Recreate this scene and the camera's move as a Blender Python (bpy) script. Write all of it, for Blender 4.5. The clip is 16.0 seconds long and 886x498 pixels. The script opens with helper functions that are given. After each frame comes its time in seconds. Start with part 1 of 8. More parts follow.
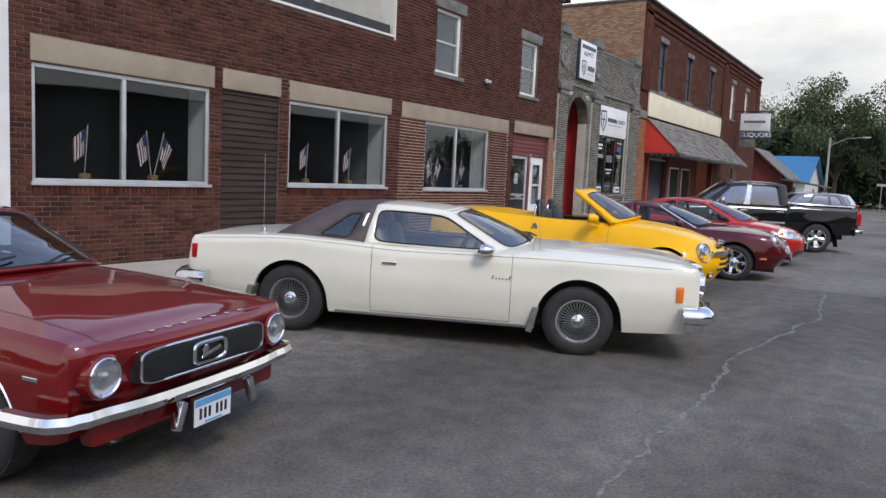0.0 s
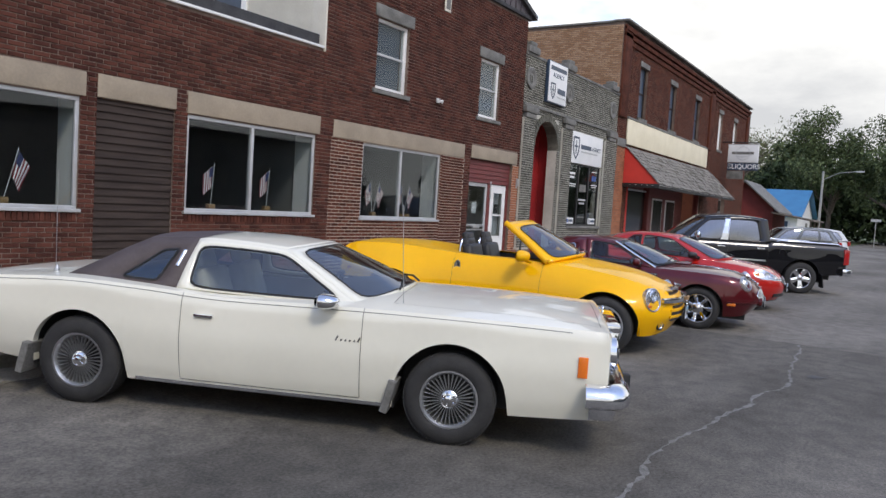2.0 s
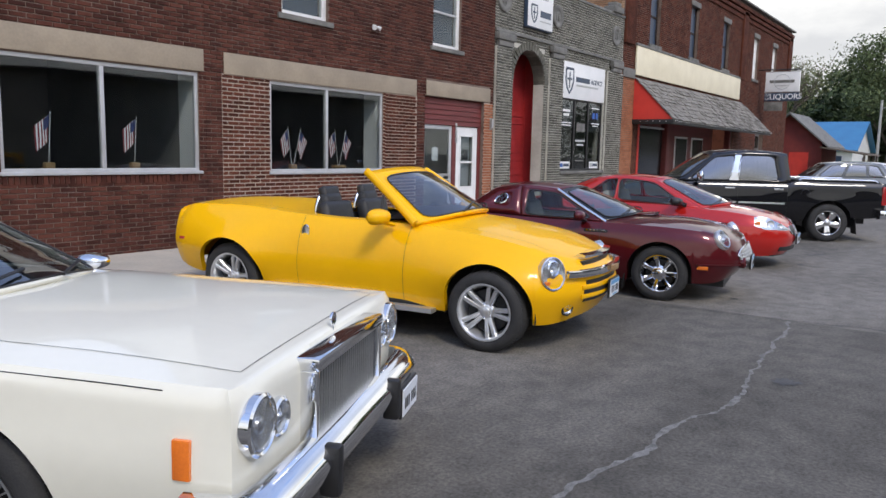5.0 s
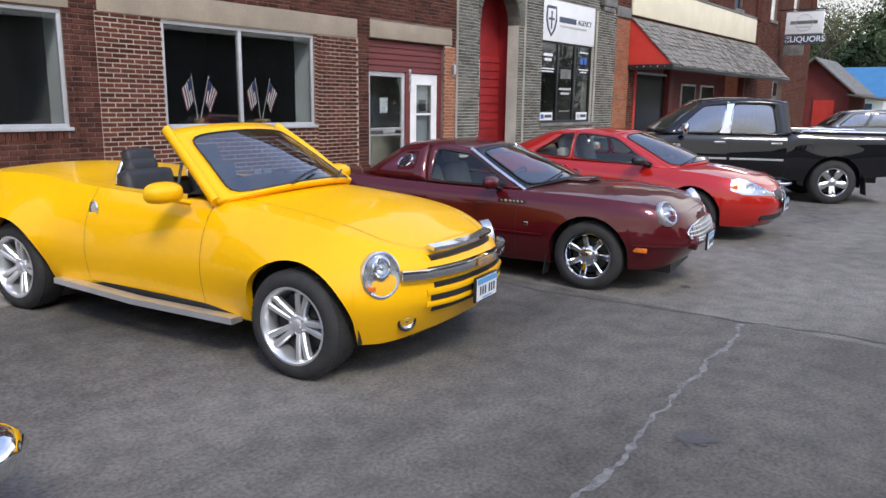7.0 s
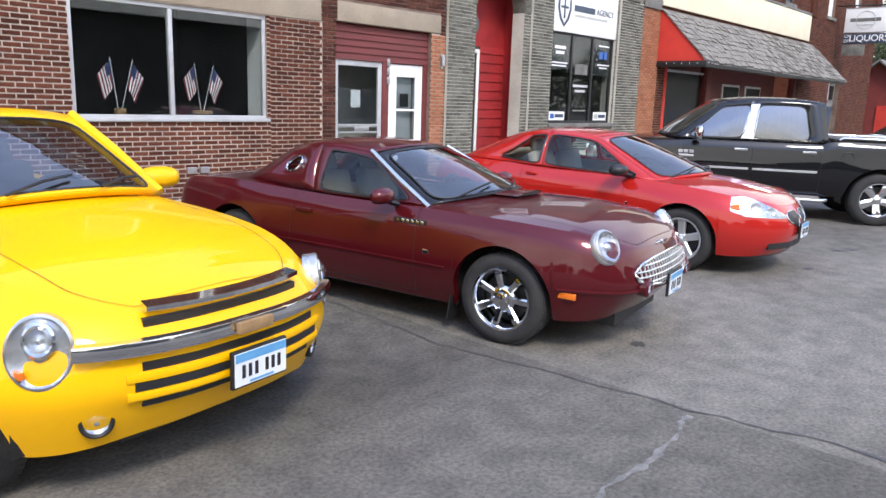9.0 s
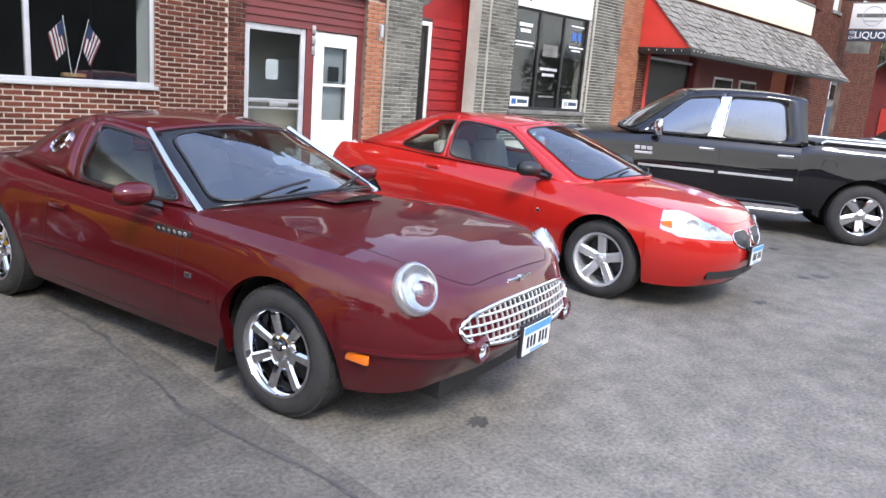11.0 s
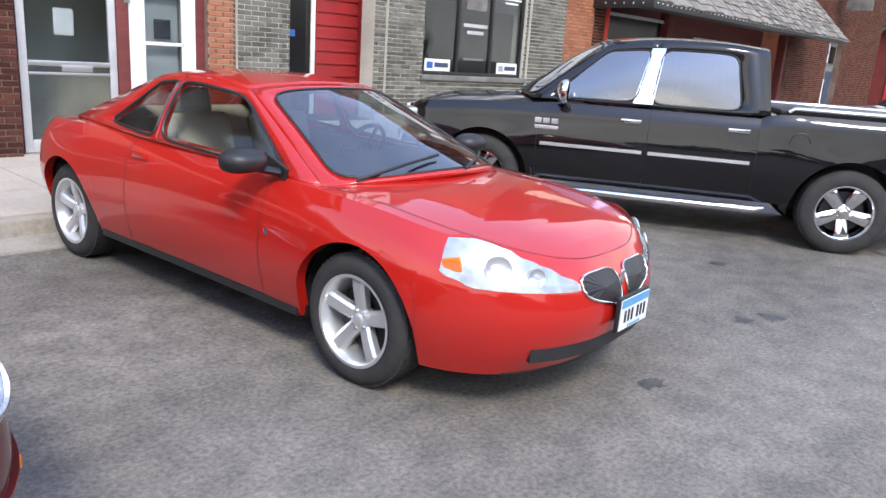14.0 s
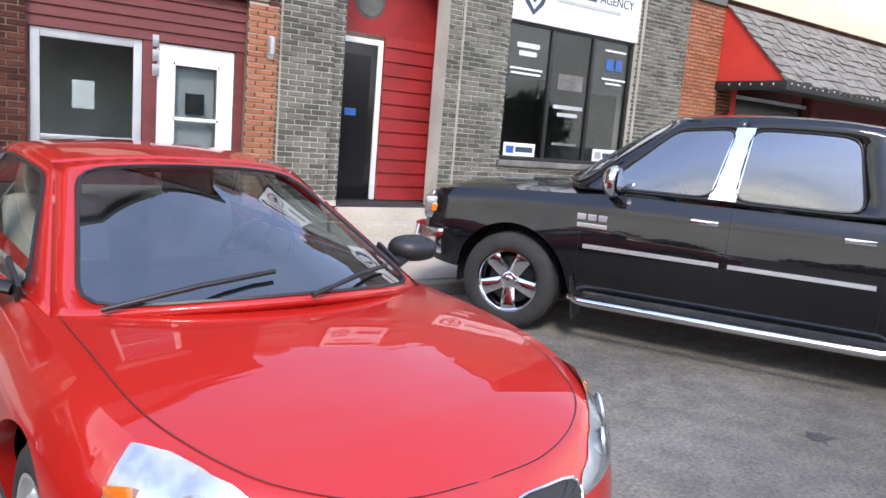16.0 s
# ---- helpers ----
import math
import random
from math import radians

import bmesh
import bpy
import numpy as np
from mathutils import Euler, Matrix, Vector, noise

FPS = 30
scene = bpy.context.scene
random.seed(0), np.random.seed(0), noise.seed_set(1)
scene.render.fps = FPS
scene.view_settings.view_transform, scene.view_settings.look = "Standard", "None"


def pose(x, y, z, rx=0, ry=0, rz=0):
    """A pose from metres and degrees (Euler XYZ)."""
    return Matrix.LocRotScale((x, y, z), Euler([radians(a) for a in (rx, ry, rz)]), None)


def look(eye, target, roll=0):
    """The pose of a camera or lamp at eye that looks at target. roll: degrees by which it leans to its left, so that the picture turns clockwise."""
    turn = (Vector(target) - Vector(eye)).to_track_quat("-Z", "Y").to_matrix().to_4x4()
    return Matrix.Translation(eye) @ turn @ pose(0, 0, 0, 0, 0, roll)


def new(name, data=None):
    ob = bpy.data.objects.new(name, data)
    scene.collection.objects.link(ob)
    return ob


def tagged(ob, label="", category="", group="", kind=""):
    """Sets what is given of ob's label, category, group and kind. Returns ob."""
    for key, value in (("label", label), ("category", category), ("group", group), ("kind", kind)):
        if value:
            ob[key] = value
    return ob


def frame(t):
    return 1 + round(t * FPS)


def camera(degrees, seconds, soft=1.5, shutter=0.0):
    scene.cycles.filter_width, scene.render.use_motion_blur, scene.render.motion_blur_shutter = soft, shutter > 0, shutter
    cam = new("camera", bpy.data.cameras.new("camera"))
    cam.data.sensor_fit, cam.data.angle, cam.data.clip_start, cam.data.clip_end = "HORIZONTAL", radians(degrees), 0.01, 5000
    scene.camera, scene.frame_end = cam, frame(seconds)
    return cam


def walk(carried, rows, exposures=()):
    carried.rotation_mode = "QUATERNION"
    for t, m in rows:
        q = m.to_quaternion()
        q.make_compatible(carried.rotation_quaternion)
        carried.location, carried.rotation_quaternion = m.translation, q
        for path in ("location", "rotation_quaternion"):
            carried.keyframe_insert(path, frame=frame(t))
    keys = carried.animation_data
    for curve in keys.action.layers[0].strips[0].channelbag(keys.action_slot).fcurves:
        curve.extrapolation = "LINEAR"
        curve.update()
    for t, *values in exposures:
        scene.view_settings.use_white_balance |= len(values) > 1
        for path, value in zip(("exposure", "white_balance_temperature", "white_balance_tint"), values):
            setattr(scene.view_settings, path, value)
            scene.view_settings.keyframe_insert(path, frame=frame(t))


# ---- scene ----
cam = camera(61.9, 16.0)
PATH = [
    (0, (0.032, 0.167, 1.695), (1.701, 1.25, 1.496), 2.7),
    (0.5, (0.584, 0.154, 1.72), (2.246, 1.257, 1.571), 5.3),
    (1, (1.143, 0.141, 1.715), (2.86, 1.16, 1.602), 2.9),
    (1.5, (1.695, 0.089, 1.727), (3.381, 1.151, 1.556), 5.0),
    (2, (2.219, 0.131, 1.754), (3.896, 1.215, 1.631), 3.6),
    (2.5, (2.776, 0.039, 1.723), (4.393, 1.198, 1.515), 2.1),
    (3, (3.302, 0.008, 1.725), (4.957, 1.122, 1.581), 3.1),
    (3.5, (3.888, -0.006, 1.709), (5.541, 1.108, 1.551), -0.4),
    (3.7, (4.112, -0.042, 1.725), (5.764, 1.059, 1.488), 1.4),
    (5.8, (6.618, -0.265, 1.783), (8.134, 1.004, 1.48), 0.3),
    (6, (6.866, -0.307, 1.803), (8.357, 0.97, 1.424), 1.2),
    (6.5, (7.39, -0.31, 1.781), (8.925, 0.925, 1.439), 3.4),
    (7, (8.011, -0.203, 1.778), (9.546, 1.018, 1.388), 0.8),
    (7.5, (8.585, -0.272, 1.811), (10.094, 0.963, 1.366), 3.5),
    (8, (9.165, -0.158, 1.81), (10.742, 1.015, 1.438), 3.7),
    (8.2, (9.409, -0.16, 1.783), (10.893, 1.132, 1.424), 3.0),
    (10.5, (11.788, 0.129, 1.696), (13.218, 1.46, 1.265), 1.7),
    (11, (12.329, 0.149, 1.706), (13.769, 1.466, 1.268), 4.6),
    (11.5, (12.872, 0.242, 1.709), (14.339, 1.528, 1.268), 3.9),
    (12, (13.448, 0.299, 1.653), (14.915, 1.586, 1.217), 3.1),
    (12.5, (13.976, 0.42, 1.653), (15.516, 1.617, 1.208), 6.0),
    (13, (14.451, 0.561, 1.655), (15.914, 1.857, 1.233), 4.4),
    (13.5, (15.055, 0.559, 1.626), (16.517, 1.845, 1.17), 5.5),
    (14, (15.59, 0.742, 1.61), (17.011, 2.056, 1.105), 3.9),
    (14.5, (16.065, 0.833, 1.622), (17.385, 2.232, 1.077), 3.8),
    (15, (16.544, 1.024, 1.624), (17.8, 2.466, 1.039), 2.2),
    (15.5, (17.044, 1.112, 1.599), (18.3, 2.579, 1.08), 2.7),
    (16, (17.557, 1.172, 1.6), (18.704, 2.781, 1.292), 4.7),
]
walk(cam, [(t, look(eye, target, roll)) for t, eye, target, roll in PATH],
     exposures=[(0.0, -0.08), (3.5, -0.06), (6.0, 0.17), (8.0, 0.5), (10.5, 1.05), (13.0, 0.97), (16.0, 0.87)])

# ---- world, sun, exposure ----
def make_world():
    w = bpy.data.worlds.new("world")
    w.use_nodes = True
    nt = w.node_tree
    nt.nodes.clear()
    out = nt.nodes.new("ShaderNodeOutputWorld")
    bg = nt.nodes.new("ShaderNodeBackground")
    sky = nt.nodes.new("ShaderNodeTexSky")
    sky.sky_type, sky.sun_disc = "NISHITA", False
    sky.sun_elevation, sky.sun_rotation = radians(50), radians(200)
    tc = nt.nodes.new("ShaderNodeTexCoord")
    mp = nt.nodes.new("ShaderNodeMapping")
    mp.inputs["Scale"].default_value = (1.6, 1.6, 4.2)
    no = nt.nodes.new("ShaderNodeTexNoise")
    no.inputs["Scale"].default_value, no.inputs["Detail"].default_value, no.inputs["Roughness"].default_value = 1.5, 9, 0.58
    cover = nt.nodes.new("ShaderNodeValToRGB")
    cover.color_ramp.elements[0].position, cover.color_ramp.elements[1].position = 0.28, 0.43
    shade = nt.nodes.new("ShaderNodeValToRGB")
    shade.color_ramp.elements[0].position, shade.color_ramp.elements[1].position = 0.42, 0.68
    shade.color_ramp.elements[0].color, shade.color_ramp.elements[1].color = (11.4, 11.3, 11.0, 1), (6.7, 6.8, 7.0, 1)
    mix = nt.nodes.new("ShaderNodeMixRGB")
    L = nt.links.new
    L(tc.outputs["Generated"], mp.inputs["Vector"])
    L(mp.outputs["Vector"], no.inputs["Vector"])
    L(no.outputs["Fac"], cover.inputs["Fac"])
    L(no.outputs["Fac"], shade.inputs["Fac"])
    sep, hor, mul = nt.nodes.new("ShaderNodeSeparateXYZ"), nt.nodes.new("ShaderNodeMapRange"), nt.nodes.new("ShaderNodeMath")
    hor.inputs["From Min"].default_value, hor.inputs["From Max"].default_value = 0.3, 0.55
    hor.inputs["To Min"].default_value, hor.inputs["To Max"].default_value = 1.0, 0.22
    mul.operation = "MULTIPLY"
    L(tc.outputs["Generated"], sep.inputs["Vector"])
    L(sep.outputs["Z"], hor.inputs["Value"])
    L(cover.outputs["Color"], mul.inputs[0])
    L(hor.outputs["Result"], mul.inputs[1])
    L(mul.outputs[0], mix.inputs["Fac"])
    lift = nt.nodes.new("ShaderNodeMixRGB")
    lift.blend_type = "MULTIPLY"
    lift.inputs["Fac"].default_value, lift.inputs["Color2"].default_value = 1.0, (2.1, 2.3, 2.85, 1)
    L(sky.outputs["Color"], lift.inputs["Color1"])
    L(lift.outputs["Color"], mix.inputs["Color1"])
    L(shade.outputs["Color"], mix.inputs["Color2"])
    L(mix.outputs["Color"], bg.inputs["Color"])
    bg.inputs["Strength"].default_value = 0.11
    L(bg.outputs["Background"], out.inputs["Surface"])
    scene.world = w


make_world()
sun_data = bpy.data.lights.new("sun", "SUN")
sun_data.energy, sun_data.angle, sun_data.color = 1.75, radians(12), (1.0, 0.92, 0.78)
sun = new("sun", sun_data)
sun.matrix_world = look((-6, -20, 30), (10, 4, 0))


# ---- materials ----
def mat(name, c1, c2=None, rough=0.6, metal=0.0, scale=6.0, bump=0.0, bscale=60.0, coat=0.0, island=0.0, fine=0.5, stretch=(1, 1, 1), spec=0.5, obj_random=False):
    """Two-scale procedural surface: c1 to c2 by broad noise, finer grain on top, optional relief."""
    m = bpy.data.materials.new(name)
    m.use_nodes = True
    nt = m.node_tree
    b = nt.nodes["Principled BSDF"]
    L = nt.links.new
    b.inputs["Roughness"].default_value, b.inputs["Metallic"].default_value = rough, metal
    b.inputs["Specular IOR Level"].default_value = spec
    if coat:
        b.inputs["Coat Weight"].default_value, b.inputs["Coat Roughness"].default_value, b.inputs["Coat IOR"].default_value = coat, 0.015, 1.6
    c2 = c2 or tuple(v * 0.8 for v in c1)
    tc = nt.nodes.new("ShaderNodeTexCoord")
    mp = nt.nodes.new("ShaderNodeMapping")
    mp.inputs["Scale"].default_value = stretch
    L(tc.outputs["Object"], mp.inputs["Vector"])
    n1, n2 = nt.nodes.new("ShaderNodeTexNoise"), nt.nodes.new("ShaderNodeTexNoise")
    n1.inputs["Scale"].default_value, n1.inputs["Detail"].default_value = scale, 4
    n2.inputs["Scale"].default_value, n2.inputs["Detail"].default_value = scale * 14, 5
    for n in (n1, n2):
        L(mp.outputs["Vector"], n.inputs["Vector"])
    ramp = nt.nodes.new("ShaderNodeValToRGB")
    ramp.color_ramp.elements[0].position, ramp.color_ramp.elements[1].position = 0.32, 0.68
    ramp.color_ramp.elements[0].color, ramp.color_ramp.elements[1].color = (*c1, 1), (*c2, 1)
    add = nt.nodes.new("ShaderNodeMath")
    add.operation = "MULTIPLY_ADD"
    add.inputs[1].default_value = fine
    L(n2.outputs["Fac"], add.inputs[0])
    sub = nt.nodes.new("ShaderNodeMath")
    sub.operation = "MULTIPLY_ADD"
    sub.inputs[1].default_value, sub.inputs[2].default_value = 1.0, -fine / 2
    L(n1.outputs["Fac"], sub.inputs[0])
    L(sub.outputs[0], add.inputs[2])
    fac = add.outputs[0]
    if island or obj_random:
        src = nt.nodes.new("ShaderNodeObjectInfo" if obj_random else "ShaderNodeNewGeometry")
        r = nt.nodes.new("ShaderNodeMath")
        r.operation = "MULTIPLY_ADD"
        r.inputs[1].default_value = island
        L(src.outputs["Random" if obj_random else "Random Per Island"], r.inputs[0])
        s2 = nt.nodes.new("ShaderNodeMath")
        s2.operation = "ADD"
        s2.inputs[1].default_value = -island / 2
        L(fac, s2.inputs[0])
        L(s2.outputs[0], r.inputs[2])
        fac = r.outputs[0]
    L(fac, ramp.inputs["Fac"])
    L(ramp.outputs["Color"], b.inputs["Base Color"])
    if bump:
        n3 = nt.nodes.new("ShaderNodeTexNoise")
        n3.inputs["Scale"].default_value, n3.inputs["Detail"].default_value = bscale, 4
        L(mp.outputs["Vector"], n3.inputs["Vector"])
        bp = nt.nodes.new("ShaderNodeBump")
        bp.inputs["Strength"].default_value, bp.inputs["Distance"].default_value = bump, 0.01
        L(n3.outputs["Fac"], bp.inputs["Height"])
        L(bp.outputs["Normal"], b.inputs["Normal"])
    return m


def asphalt(name, dark, pale):
    """Worn asphalt: broad patches, streaks along the street, pale stones and coarse relief."""
    m = mat(name, dark, pale, 0.95, 0, 0.35, 0, fine=0.0, stretch=(0.6, 1.3, 1), spec=0.2)
    nt = m.node_tree
    L = nt.links.new
    b = nt.nodes["Principled BSDF"]
    tc = next(n for n in nt.nodes if n.type == "TEX_COORD")
    ramp = next(n for n in nt.nodes if n.type == "VALTORGB")
    grain = nt.nodes.new("ShaderNodeTexNoise")
    grain.inputs["Scale"].default_value, grain.inputs["Detail"].default_value, grain.inputs["Roughness"].default_value = 38, 8, 0.75
    streak = nt.nodes.new("ShaderNodeTexNoise")
    streak.inputs["Scale"].default_value, streak.inputs["Detail"].default_value = 4.5, 8
    stone = nt.nodes.new("ShaderNodeTexVoronoi")
    stone.inputs["Scale"].default_value = 85
    for n in (grain, streak, stone):
        L(tc.outputs["Object"], n.inputs["Vector"])
    g = nt.nodes.new("ShaderNodeValToRGB")
    g.color_ramp.elements[0].position, g.color_ramp.elements[1].position = 0.3, 0.72
    g.color_ramp.elements[0].color, g.color_ramp.elements[1].color = (0.5, 0.5, 0.5, 1), (1.65, 1.62, 1.57, 1)
    L(grain.outputs["Fac"], g.inputs["Fac"])
    k = nt.nodes.new("ShaderNodeValToRGB")
    k.color_ramp.elements[0].position, k.color_ramp.elements[1].position = 0.35, 0.65
    k.color_ramp.elements[0].color, k.color_ramp.elements[1].color = (0.84, 0.84, 0.84, 1), (1.18, 1.16, 1.14, 1)
    L(streak.outputs["Fac"], k.inputs["Fac"])
    a1, a2 = nt.nodes.new("ShaderNodeMixRGB"), nt.nodes.new("ShaderNodeMixRGB")
    for a in (a1, a2):
        a.blend_type = "MULTIPLY"
        a.inputs["Fac"].default_value = 1
    L(ramp.outputs["Color"], a1.inputs["Color1"])
    L(g.outputs["Color"], a1.inputs["Color2"])
    L(a1.outputs["Color"], a2.inputs["Color1"])
    L(k.outputs["Color"], a2.inputs["Color2"])
    L(a2.outputs["Color"], b.inputs["Base Color"])
    bp, bp2 = nt.nodes.new("ShaderNodeBump"), nt.nodes.new("ShaderNodeBump")
    bp.inputs["Strength"].default_value, bp.inputs["Distance"].default_value = 0.25, 0.004
    bp2.inputs["Strength"].default_value, bp2.inputs["Distance"].default_value = 0.5, 0.01
    L(stone.outputs["Distance"], bp.inputs["Height"])
    L(grain.outputs["Fac"], bp2.inputs["Height"])
    L(bp.outputs["Normal"], bp2.inputs["Normal"])
    L(bp2.outputs["Normal"], b.inputs["Normal"])
    return m


def glass(name, tint, gloss=1.0, ior=1.5):
    m = bpy.data.materials.new(name)
    m.use_nodes = True
    nt = m.node_tree
    nt.nodes.clear()
    L = nt.links.new
    out, mx = nt.nodes.new("ShaderNodeOutputMaterial"), nt.nodes.new("ShaderNodeMixShader")
    tr, gl, fr = nt.nodes.new("ShaderNodeBsdfTransparent"), nt.nodes.new("ShaderNodeBsdfGlossy"), nt.nodes.new("ShaderNodeLayerWeight")
    pw, ma = nt.nodes.new("ShaderNodeMath"), nt.nodes.new("ShaderNodeMath")
    f0 = ((ior - 1) / (ior + 1)) ** 2
    fr.inputs["Blend"].default_value = 0.5
    pw.operation, pw.inputs[1].default_value = "POWER", 4.5
    ma.operation, ma.inputs[1].default_value, ma.inputs[2].default_value = "MULTIPLY_ADD", 1 - f0, f0
    tr.inputs["Color"].default_value = (*tint, 1)
    gl.inputs["Roughness"].default_value = 0.01
    gl.inputs["Color"].default_value = (gloss, gloss, gloss, 1)
    L(fr.outputs["Facing"], pw.inputs[0])
    L(pw.outputs[0], ma.inputs[0])
    L(ma.outputs[0], mx.inputs["Fac"])
    L(tr.outputs["BSDF"], mx.inputs[1])
    L(gl.outputs["BSDF"], mx.inputs[2])
    L(mx.outputs["Shader"], out.inputs["Surface"])
    return m


def paint(name, c, flake=0.0, rough=0.3, coat=0.85):
    return mat(name, c, tuple(v * 0.93 for v in c), rough, flake, 1.2, coat=coat, fine=0.25, spec=0.06)


